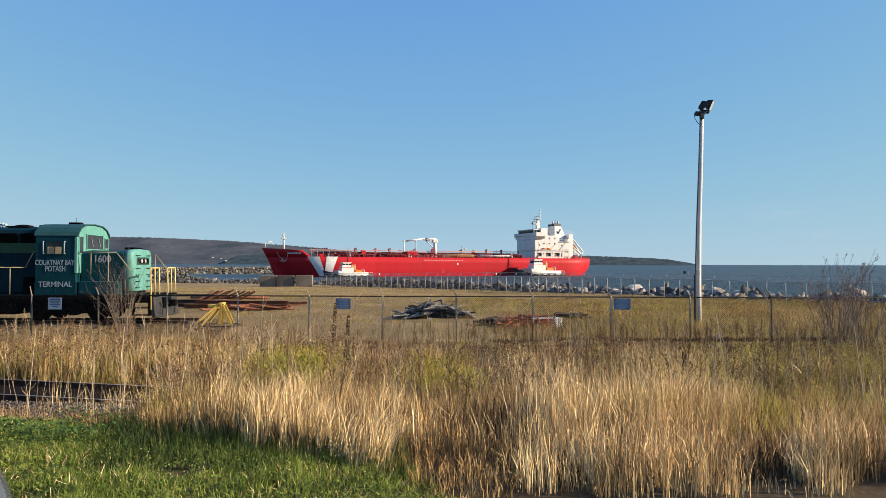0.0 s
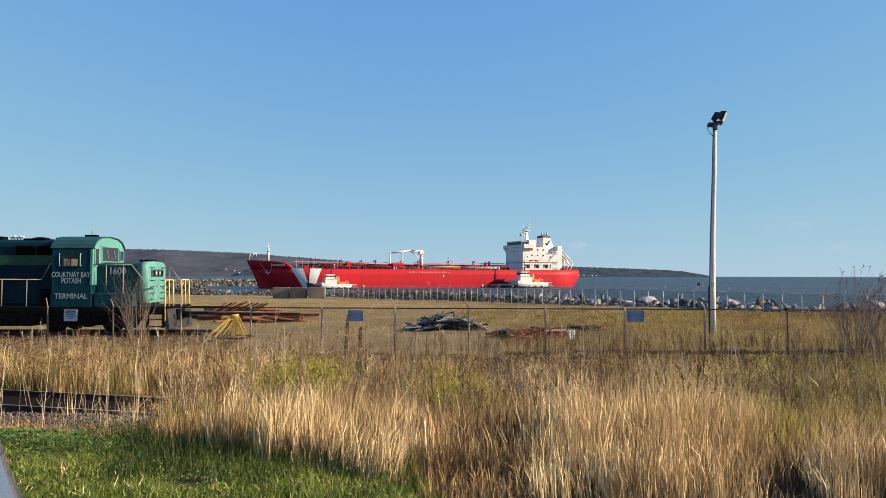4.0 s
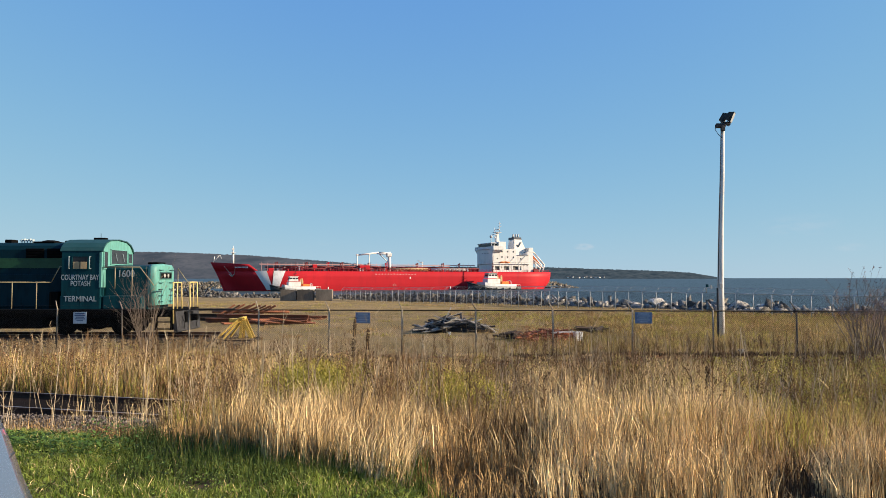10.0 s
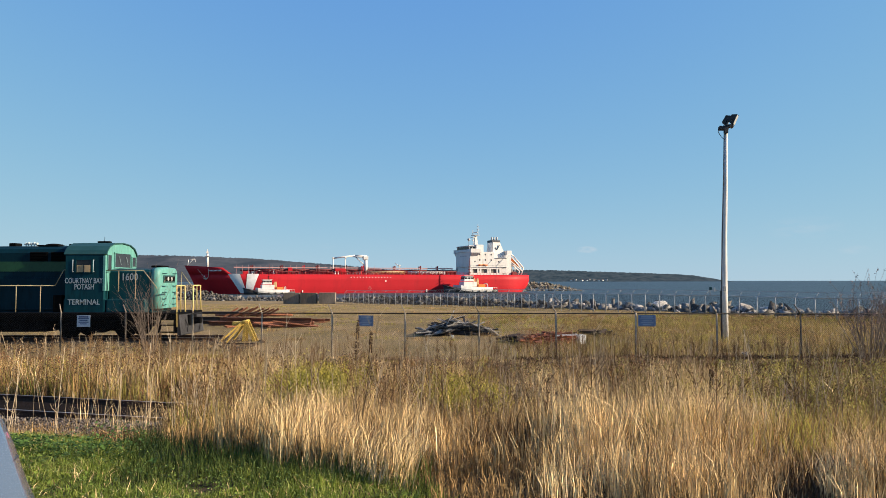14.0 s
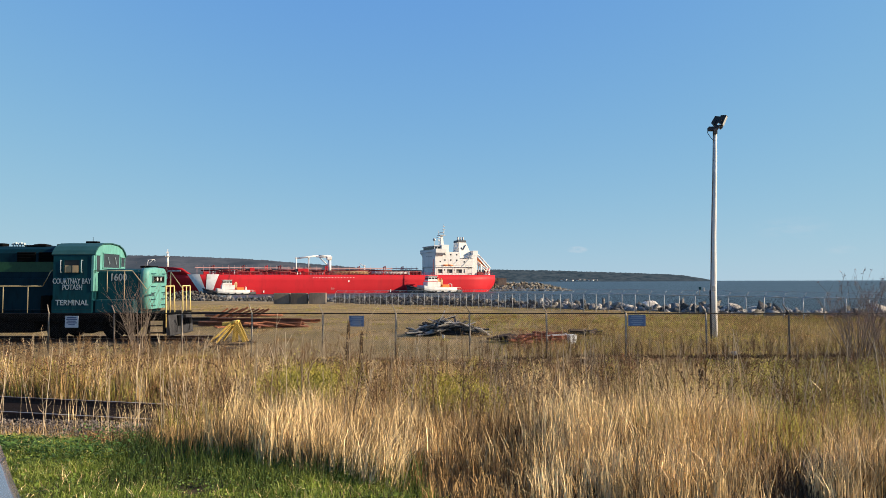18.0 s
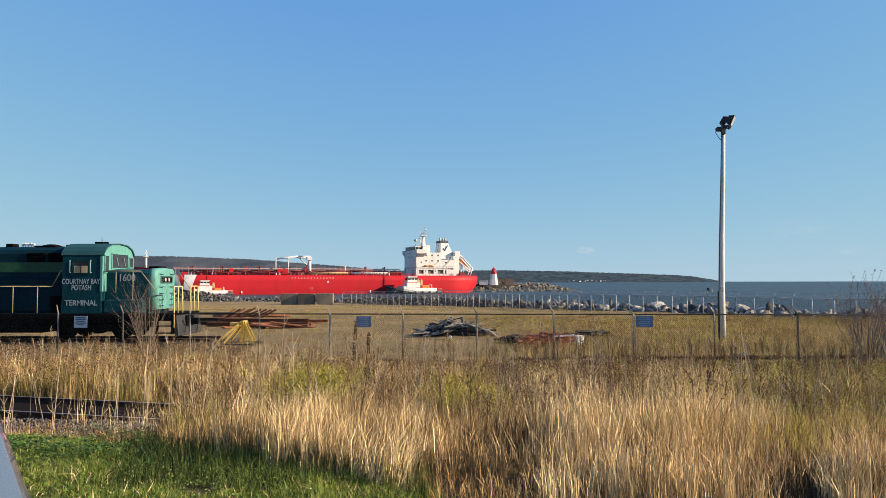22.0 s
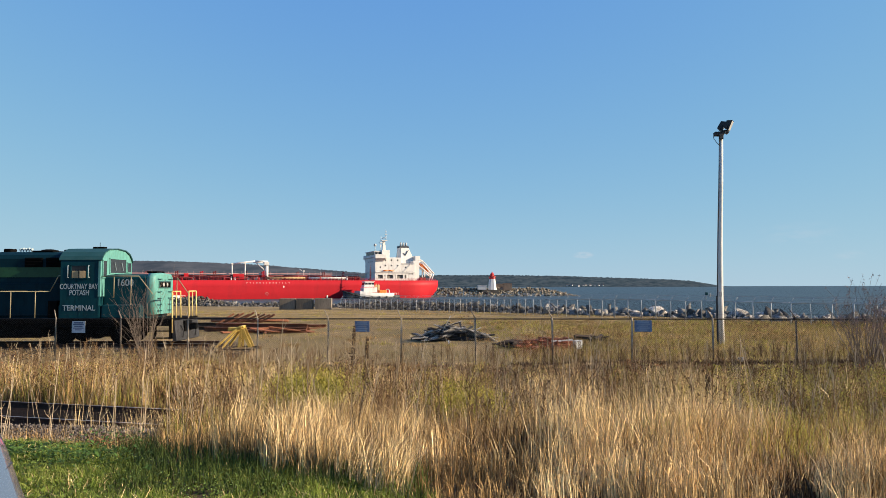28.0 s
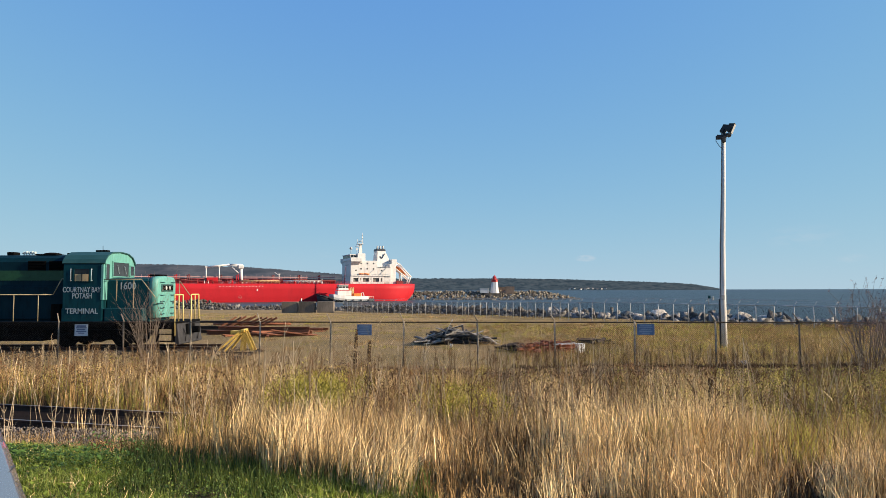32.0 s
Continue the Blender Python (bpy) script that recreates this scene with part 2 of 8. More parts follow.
M_RUSTDK = surface("dark red rusted scrap", (0.36, 0.12, 0.060), (0.12, 0.042, 0.028), 0.9, 0.0, grain=10, patch=2.2, bump=0.4, random="object", amount=0.7)
M_TEAL_D = surface("darker teal hood paint", (0.0017, 0.023, 0.033), (0.0012, 0.016, 0.023), 0.6, grain=5, patch=0.9, bump=0.06, third=(0.003, 0.008, 0.011), streak=(1.5, 1.5, 0.4), spec=0.10)
M_TIE = surface("creosoted timber", (0.07, 0.05, 0.04), (0.045, 0.033, 0.027), 0.9, grain=12, patch=2, bump=0.5, random="object", amount=0.3)
M_BALLAST = surface("grey ballast stone", (0.20, 0.165, 0.14), (0.085, 0.070, 0.060), 0.95, grain=14, patch=1, bump=0.6, random="island", amount=0.6)
M_TRACKBED = surface("dirty brown ballast stone", (0.12, 0.095, 0.075), (0.06, 0.05, 0.04), 0.95, grain=14, patch=1, bump=0.6, random="island", amount=0.5)
M_RUST = surface("orange rusted steel", (0.30, 0.115, 0.055), (0.19, 0.075, 0.042), 0.85, 0.1, grain=10, patch=1.2, bump=0.4, random="object", amount=0.3)
M_DRIFT = surface("grey weathered scrap timber", (0.34, 0.32, 0.29), (0.17, 0.155, 0.14), 0.9, grain=14, patch=2, bump=0.5, random="object", amount=0.6)
M_DARKSCRAP = surface("dark scrap metal", (0.038, 0.037, 0.040), (0.02, 0.02, 0.021), 0.7, 0.1, grain=10, patch=2, bump=0.4, random="object", amount=0.5, spec=0.2)
M_WHITEBOX = surface("white painted block", (0.72, 0.72, 0.70), (0.55, 0.54, 0.51), 0.7, grain=8, patch=2, bump=0.2)
M_GLASS_DK = surface("dark window glass", (0.03, 0.035, 0.04), (0.02, 0.024, 0.028), 0.08, grain=3, patch=1, bump=0, spec=0.15)
M_BOARD = surface("tan window board", (0.50, 0.36, 0.19), (0.42, 0.29, 0.15), 0.7, grain=8, patch=2, bump=0.1)
M_HULL = surface("bright red ship hull paint", (0.46, 0.020, 0.028), (0.39, 0.017, 0.024), 0.5, grain=0.35, patch=0.05, bump=0.03, third=(0.30, 0.018, 0.025), streak=(1, 1, 0.3), spec=0.10)
# deck red as it looks in the sun, put into the colour
M_CATWALK = surface("sunlit pink deck paint", (0.55, 0.34, 0.32), (0.42, 0.22, 0.21), 0.6, grain=0.8, patch=0.1, bump=0.03)
M_DECK = surface("dark red deck paint", (0.17, 0.016, 0.018), (0.10, 0.012, 0.013), 0.6, grain=0.8, patch=0.1, bump=0.05)
M_SHIPW = surface("white ship paint", (0.64, 0.62, 0.59), (0.57, 0.555, 0.53), 0.5, grain=0.6, patch=0.12, bump=0.03, third=(0.38, 0.35, 0.32), streak=(1, 1, 0.25))
M_SHIPDK = surface("dark navy funnel band", (0.03, 0.04, 0.06), None, 0.5, grain=1, patch=0.2, bump=0)
M_ORANGE = surface("orange lifeboat plastic", (0.75, 0.20, 0.04), (0.62, 0.16, 0.035), 0.4, grain=1, patch=0.3, bump=0)
M_BUFF = surface("buff yellow pipe paint", (0.52, 0.36, 0.17), (0.42, 0.27, 0.13), 0.5, grain=1, patch=0.3, bump=0)
M_TUGHULL = surface("black tug hull", (0.035, 0.036, 0.04), (0.025, 0.025, 0.028), 0.6, grain=1, patch=0.3, bump=0.1)
M_CARPAINT = surface("silver blue car paint", (0.155, 0.19, 0.255), (0.15, 0.185, 0.25), 0.25, 0.6, grain=200, patch=2, bump=0, third=(0.14, 0.175, 0.235), coat=0.8)
M_TAIL = surface("red tail lamp plastic", (0.30, 0.05, 0.05), None, 0.15, grain=40, patch=5, bump=0, coat=1.0)
M_RUBBER = surface("black rubber", (0.025, 0.025, 0.027), None, 0.7, grain=30, patch=5, bump=0.05)
# the haze of distance is mixed into both woods' base colours
M_FOREST = surface("far autumn woods, haze in colour", (0.088, 0.095, 0.105), (0.046, 0.058, 0.070), 0.95, grain=0.03, patch=0.006, bump=0.0, third=(0.036, 0.050, 0.062), spec=0)
M_FOREST2 = surface("far conifer woods, haze in colour", (0.060, 0.080, 0.090), (0.026, 0.043, 0.054), 0.95, grain=0.06, patch=0.03, bump=0.0, third=(0.080, 0.083, 0.080), spec=0)
M_ROOFDK = surface("dark shingle roof", (0.10, 0.09, 0.09), None, 0.9, grain=2, patch=0.3, bump=0)
M_LHRED = surface("red lantern paint", (0.50, 0.045, 0.04), (0.42, 0.04, 0.04), 0.5, grain=2, patch=0.4, bump=0)
M_BRICK = surface("brown stone ruin", (0.26, 0.185, 0.13), (0.17, 0.12, 0.09), 0.9, grain=1.5, patch=0.3, bump=0.3)


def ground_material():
    """Leaf litter on the verge side, darkened for the shade under tall grass, tan dry soil in the yard, meeting in a
    ragged line.
    """
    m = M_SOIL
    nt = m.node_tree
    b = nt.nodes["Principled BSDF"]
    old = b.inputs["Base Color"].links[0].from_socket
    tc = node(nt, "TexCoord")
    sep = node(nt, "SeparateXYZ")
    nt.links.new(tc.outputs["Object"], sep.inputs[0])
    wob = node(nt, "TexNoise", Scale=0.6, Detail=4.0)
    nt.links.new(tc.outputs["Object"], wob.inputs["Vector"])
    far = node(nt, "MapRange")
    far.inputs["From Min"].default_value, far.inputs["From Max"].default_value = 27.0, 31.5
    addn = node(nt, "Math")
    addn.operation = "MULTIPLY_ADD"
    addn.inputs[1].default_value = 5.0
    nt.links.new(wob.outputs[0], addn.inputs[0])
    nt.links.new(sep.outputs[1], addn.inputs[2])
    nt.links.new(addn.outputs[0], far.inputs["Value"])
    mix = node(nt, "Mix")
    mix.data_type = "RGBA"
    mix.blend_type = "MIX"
    # litter tones, with the shade under the grass put into them
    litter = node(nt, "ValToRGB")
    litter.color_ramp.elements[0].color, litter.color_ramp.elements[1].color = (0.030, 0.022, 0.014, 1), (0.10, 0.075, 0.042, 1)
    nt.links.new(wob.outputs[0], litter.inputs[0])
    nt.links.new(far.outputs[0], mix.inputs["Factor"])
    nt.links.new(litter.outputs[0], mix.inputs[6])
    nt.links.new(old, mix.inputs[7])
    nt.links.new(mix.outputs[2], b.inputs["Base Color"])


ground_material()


def water_material():
    m = bpy.data.materials.new("grey blue sea")
    m.use_nodes = True
    nt = m.node_tree
    b = nt.nodes["Principled BSDF"]
    tc = node(nt, "TexCoord")
    mp = node(nt, "Mapping")
    mp.inputs["Scale"].default_value = (0.35, 1.0, 1.0)
    nt.links.new(tc.outputs["Object"], mp.inputs[0])
    big = node(nt, "TexNoise", Scale=0.012, Detail=3.0)
    fine = node(nt, "TexNoise", Scale=0.45, Detail=5.0, Roughness=0.6)
    for n in (big, fine):
        nt.links.new(mp.outputs[0], n.inputs["Vector"])
    ramp = node(nt, "ValToRGB")
    ramp.color_ramp.elements[0].color, ramp.color_ramp.elements[1].color = (0.026, 0.039, 0.040, 1), (0.044, 0.060, 0.058, 1)
    nt.links.new(big.outputs[0], ramp.inputs[0])
    nt.links.new(ramp.outputs[0], b.inputs["Base Color"])
    b.inputs["Roughness"].default_value = 0.42
    b.inputs["Specular IOR Level"].default_value = 0.16
    bp = node(nt, "Bump", Strength=1.0, Distance=0.6)
    nt.links.new(fine.outputs[0], bp.inputs["Height"])
    nt.links.new(bp.outputs[0], b.inputs["Normal"])
    return m


M_SEA = water_material()

# ---------------------------------------------------------------- mesh tools


def box(bm, c, s, m=None):
    """A box of size s about c, turned by m."""
    vs = []
    for dz in (-0.5, 0.5):
        for dx, dy in ((-0.5, -0.5), (0.5, -0.5), (0.5, 0.5), (-0.5, 0.5)):
            p = Vector((dx * s[0], dy * s[1], dz * s[2]))
            if m is not None:
                p = m @ p
            vs.append(bm.verts.new(p + Vector(c)))
    for f in ((3, 2, 1, 0), (4, 5, 6, 7), (0, 1, 5, 4), (1, 2, 6, 5), (2, 3, 7, 6), (3, 0, 4, 7)):
        bm.faces.new([vs[i] for i in f])


def soft_box(bm, c, s, r=0.03, m=None):
    """A box with rounded edges."""
    b2 = bmesh.new()
    box(b2, (0, 0, 0), s)
    bmesh.ops.bevel(b2, geom=b2.edges[:], offset=min(r, min(s) * 0.45), segments=2, affect="EDGES", profile=0.6)
    add(bm, b2, c, m)


def add(bm, other, c=(0, 0, 0), m=None):
    table = {}
    for v in other.verts:
        p = v.co if m is None else m @ v.co
        table[v] = bm.verts.new(p + Vector(c))
    for f in other.faces:
        nf = bm.faces.new([table[v] for v in f.verts])
        nf.smooth = f.smooth
    other.free()


def rod(bm, a, b, r, r2=None, seg=8, caps=True):
    """A round bar from a to b."""
    a, b = Vector(a), Vector(b)
    r2 = r if r2 is None else r2
    d = (b - a).normalized()
    u = d.orthogonal().normalized()
    w = d.cross(u)
    rings = []
    for p, q in ((a, r), (b, r2)):
        rings.append([bm.verts.new(p + (u * math.cos(k * math.tau / seg) + w * math.sin(k * math.tau / seg)) * q) for k in range(seg)])
    for k in range(seg):
        f = bm.faces.new((rings[0][k], rings[0][(k + 1) % seg], rings[1][(k + 1) % seg], rings[1][k]))
        f.smooth = seg > 5
    if caps:
        bm.faces.new(rings[0][::-1])
        bm.faces.new(rings[1])


def pipe(bm, pts, r, seg=6):
    for a, b in zip(pts[:-1], pts[1:]):
        rod(bm, a, b, r, seg=seg)


def extrude_x(bm, profile, x0, x1, smooth=False):
    """A closed profile of (y, z), drawn out from x0 to x1."""
    n = len(profile)
    a = [bm.verts.new((x0, y, z)) for y, z in profile]
    b = [bm.verts.new((x1, y, z)) for y, z in profile]
    for k in range(n):
        f = bm.faces.new((a[k], a[(k + 1) % n], b[(k + 1) % n], b[k]))
        f.smooth = smooth
    bm.faces.new(a[::-1])
    bm.faces.new(b)


def extrude_y(bm, profile, y0, y1):
    """A closed profile of (x, z), drawn out from y0 to y1."""
    n = len(profile)
    a = [bm.verts.new((x, y0, z)) for x, z in profile]
    b = [bm.verts.new((x, y1, z)) for x, z in profile]
    for k in range(n):
        bm.faces.new((a[k], a[(k + 1) % n], b[(k + 1) % n], b[k]))
    bm.faces.new(a[::-1])
    bm.faces.new(b)


def loft(bm, rings, close=True, caps=True, smooth=True):
    vs = [[bm.verts.new(p) for p in r] for r in rings]
    n = len(rings[0])
    for a, b in zip(vs[:-1], vs[1:]):
        for k in range(n if close else n - 1):
            f = bm.faces.new((a[k], a[(k + 1) % n], b[(k + 1) % n], b[k]))
            f.smooth = smooth
    if caps:
        bm.faces.new(vs[0][::-1])
        bm.faces.new(vs[-1])


def mesh_from(bm, name, material):
    bmesh.ops.recalc_face_normals(bm, faces=bm.faces[:])
    me = bpy.data.meshes.new(name)
    bm.to_mesh(me)
    bm.free()
    me.materials.append(material)
    return me


def part(name, bm, material, parent=None, label=""):
    """Links a bmesh as one mesh object, under a thing or a part where one is given."""
    ob = new(name, mesh_from(bm, name, material))
    ob.parent = parent
    if label:
        ob["label"] = label
    return ob


def piece(name, data, parent, m):
    """One more object on shared mesh data."""
    ob = new(name, data)
    ob.parent = parent
    ob.matrix_basis = m
    return ob


def holder(name, m, label, category, group="", kind=""):
    ob = new(name)
    ob.empty_display_size = 0.2
    ob.matrix_basis = m
    return tagged(ob, label, category, group, kind)


def soup(name, verts, faces4, faces3, material):
    """A big mesh from arrays: quads first, then triangles."""
    me = bpy.data.meshes.new(name)
    verts = np.asarray(verts, np.float32)
    loops = np.concatenate([np.asarray(faces4, np.int32).ravel(), np.asarray(faces3, np.int32).ravel()])
    n4, n3 = len(faces4), len(faces3)
    starts = np.concatenate([np.arange(n4) * 4, n4 * 4 + np.arange(n3) * 3]).astype(np.int32)
    me.vertices.add(len(verts))
    me.vertices.foreach_set("co", verts.ravel())
    me.loops.add(len(loops))
    me.loops.foreach_set("vertex_index", loops)
    me.polygons.add(n4 + n3)
    me.polygons.foreach_set("loop_start", starts)
    me.update(calc_edges=True)
    me.validate()
    me.materials.append(material)
    return new(name, me)


def lettering(name, words, size, material, m, parent, stretch=1.0, bold=0.0):
    cu = bpy.data.curves.new(name, "FONT")
    cu.body, cu.size, cu.extrude, cu.align_x, cu.offset = words, size, 0.003, "CENTER", bold
    cu.resolution_u = 3
    tmp = new(name, cu)
    me = bpy.data.meshes.new_from_object(tmp.evaluated_get(bpy.context.evaluated_depsgraph_get()))
    bpy.data.objects.remove(tmp)
    me.transform(Matrix.Diagonal((stretch, 1, 1, 1)))
    me.materials.clear()
    me.materials.append(material)
    ob = new(name, me)
    ob.parent, ob.matrix_basis = parent, m
    return ob

# ---------------------------------------------------------------- ground, sea, far land
SEA_Z = -3.3
SHORE_X = (-260, -120, -60, -24, 0.5, 13, 32, 50, 80, 120)
SHORE_Y = (170, 152, 141, 131, 103, 81, 59, 43, 15, -30)
# old siding in the near grass: a point on its axis and its direction
SIDING_P, SIDING_D = Vector((-9.0, 15.2)), Vector((math.cos(radians(-14)), math.sin(radians(-14))))
LOCO_Y, RAIL_Z = 32.15, 0.54


def steps(x, a, b):
    t = np.clip((x - a) / (b - a), 0, 1)
    return t * t * (3 - 2 * t)


def ground_z(x, y):
    x, y = np.asarray(x, float), np.asarray(y, float)
    z = 1.6 - 1.5 * steps(y + 0.12 * x, 5.5, 12.5) - 0.1 * steps(y, 18, 27)
    z = z - 0.85 * steps(y, 62, 125)
    z = z + 0.36 * (1 - steps(np.abs(y - LOCO_Y), 1.5, 2.9)) * (1 - steps(x, -11.5, -7.5))
    d = np.abs((x - SIDING_P.x) * -SIDING_D.y + (y - SIDING_P.y) * SIDING_D.x)
    z = z - 0.04 * (1 - steps(d, 1.5, 2.6)) * (1 - steps(x, -4, 0))
    z = z + 0.05 * np.sin(x * 0.9 + 1.3 * np.sin(y * 0.5)) * np.sin(y * 0.7 + x * 0.2) * steps(y, 4, 9)
    over = y - np.interp(x, SHORE_X, SHORE_Y)
    return z - np.clip(over * 0.55, 0, 7.5)


def build_ground():
    xs = np.concatenate([np.arange(-260, -40, 10), np.arange(-40, 44, 0.7), np.arange(44, 125, 6)])
    ys = np.concatenate([np.arange(-70, 0, 6), np.arange(0, 40, 0.7), np.arange(40, 185, 2.5)])
    gx, gy = np.meshgrid(xs, ys)
    gz = ground_z(gx, gy)
    w, h = len(xs), len(ys)
    i = np.arange((h - 1) * w).reshape(h - 1, w)[:, :-1].ravel()
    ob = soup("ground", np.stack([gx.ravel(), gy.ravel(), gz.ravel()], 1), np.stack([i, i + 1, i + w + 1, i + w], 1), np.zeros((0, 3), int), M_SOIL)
    ob.data.polygons.foreach_set("use_smooth", np.ones(len(ob.data.polygons), bool))
    tagged(ob, "uneven dry grassy ground sloping to a rocky shore", "ground", kind="structure")


def build_sea():
    bm = bmesh.new()
    xs = (-4000, -1200, -300, 0, 300, 1200, 4000)
    ys = (-600, 30, 200, 500, 1500, 4800)
    grid = [[bm.verts.new((x, y, SEA_Z)) for x in xs] for y in ys]
    for j in range(len(ys) - 1):
        for k in range(len(xs) - 1):
            bm.faces.new((grid[j][k], grid[j][k + 1], grid[j + 1][k + 1], grid[j + 1][k]))
    tagged(part("water", bm, M_SEA), "grey-blue rippled sea in a bay", "water", kind="structure")


def ridge_point(keys_x, keys_z, y, depth, x, u):
    """A place on a ridge's near slope: u from the shore to the crest."""
    v = u * u * (3 - 2 * u) * 0.6 + u * 0.4
    crest = float(np.interp(x, keys_x, keys_z))
    return (x, y + depth * u, SEA_Z - 0.5 + (crest - SEA_Z + 0.5) * v)


def ridge(name, keys_x, keys_z, y, depth, material, label, rough):
    """A long far hill: crest heights by x at distance y, falling to the sea on the near side, with a ragged treetop line."""
    rng = np.random.default_rng(7)
    xs = np.arange(keys_x[0], keys_x[-1], 5.0)
    crest = np.interp(xs, keys_x, keys_z)
    us = np.linspace(0, 1, 16)
    rows = []
    for u in us:
        v = u * u * (3 - 2 * u) * 0.6 + u * 0.4
        wob = (np.sin(xs * 0.011 + u * 7) + np.sin(xs * 0.023 + u * 13 + 2)) * 2.2 * math.sin(u * math.pi) * np.clip(crest / 40, 0, 1)
        wob = wob + (rng.random(len(xs)) - 0.4) * rough * (0.04 + 0.96 * (u > 0.97)) * (u > 0.1) * np.clip(crest / 25, 0, 1)
        rows.append(np.stack([xs, np.full_like(xs, y + depth * u), SEA_Z - 0.5 + (crest - SEA_Z + 0.5) * v + wob], 1))
    rows.append(rows[-1] + np.array([0, 200, -30]))
    w = len(xs)
    i = np.arange((len(rows) - 1) * w).reshape(-1, w)[:, :-1].ravel()
    ob = soup(name, np.concatenate(rows), np.stack([i, i + 1, i + w + 1, i + w], 1), np.zeros((0, 3), int), material)
    ob.data.polygons.foreach_set("use_smooth", np.ones(len(ob.data.polygons), bool))
    return tagged(ob, label, "hill", kind="structure")


HILL = ((-3600, -2400, -1620, -1376, -1073, -769, -560, -300, -60), (150, 150, 150, 141, 128, 104, 88, 62, 30), 3200, 700)
HEADLAND = ((-900, -466, -162, 141, 330, 600, 900, 1052, 1150, 1230, 1285, 1315, 1340), (40, 52, 56, 55, 55, 50, 40, 35, 31, 25, 16, 6, -3), 3000, 300)


def build_far_land():
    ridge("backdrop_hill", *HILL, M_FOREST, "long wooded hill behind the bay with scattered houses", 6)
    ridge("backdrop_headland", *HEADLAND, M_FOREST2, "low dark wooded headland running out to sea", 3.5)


# ---------------------------------------------------------------- railway tracks
def rail_profile():
    return ((-0.07, 0), (0.07, 0), (0.07, 0.012), (0.012, 0.03), (0.012, 0.12), (0.036, 0.135), (0.036, 0.17), (-0.036, 0.17), (-0.036, 0.135), (-0.012, 0.12), (-0.012, 0.03), (-0.07, 0.012))


def build_track(origin, turn, length, name, label):
    """Two rails on timber ties; the origin lies on the rail tops between the rails."""
    t = holder(name, pose(*origin, 0, 0, turn), label, "railway track", kind="structure")
    for y in (-0.755, 0.755):
        bm = bmesh.new()
        extrude_x(bm, [(y + a, z - 0.17) for a, z in rail_profile()], -length / 2, length / 2)
        rail = part("rail", bm, M_RAILSTEEL, t)
        bm = bmesh.new()
        box(bm, (0, y, 0.001), (length, 0.05, 0.004))
        part("rail_head", bm, M_RAILHEAD, rail)
    bm = bmesh.new()
    soft_box(bm, (0, 0, 0), (0.23, 2.6, 0.17), 0.015)
    tie = mesh_from(bm, "railway_tie", M_TIE)
    rng = random.Random(3)
    for k in range(int(length / 0.55)):
        piece("railway_tie", tie, t, pose(-length / 2 + 0.3 + 0.55 * k, rng.uniform(-0.05, 0.05), -0.255, 0, 0, rng.uniform(-2, 2)))
    return t


build_ground()
build_sea()
build_far_land()
build_track((-24, LOCO_Y, RAIL_Z), 0, 26.4, "loco_track", "rusty rails on dark timber ties under the locomotive")
build_track((SIDING_P.x - 3, SIDING_P.y + 0.75, 0.44), -14, 16, "old_siding", "disused rusty rails half hidden by dry grass")
# a near-black slab, added as the shade between the siding's rails
bm = bmesh.new()
soft_box(bm, (0, 0, 0), (15.8, 1.36, 0.3), 0.05)
fill = part("rail_gap_shade", bm, M_RAILGAP)
fill.matrix_basis = pose(SIDING_P.x - 3, SIDING_P.y + 0.75, 0.17, 0, 0, -14)
tagged(fill, "dark slab standing for the shade between the old rails", "track bed", kind="structure")

# ---------------------------------------------------------------- tanker
SHIP_HEADING = 180 + 22.0
SHIP_LEN_F, SHIP_LEN_A = 152.0, -30.0


def hull_half(a, z):
    """Half breadth of the hull at a (towards the bow) and z over the sea."""
    beam = 16.1
    f = np.clip((a - 112) / (SHIP_LEN_F - 6 + 0.42 * max(z, 0) - 112), 0, 1)
    aft = np.clip((-10 - a) / (21.0 + min(z, 9) * 0.09), 0, 1)
    flare = 1 - 0.42 * f ** 2 * np.clip(1 - z / 13.0, 0, 1)
    return max(0.02, beam * (1 - f ** 3.9) * flare * (1 - 0.55 * aft ** 2.2))


def deck_z(a):
    return 9.45


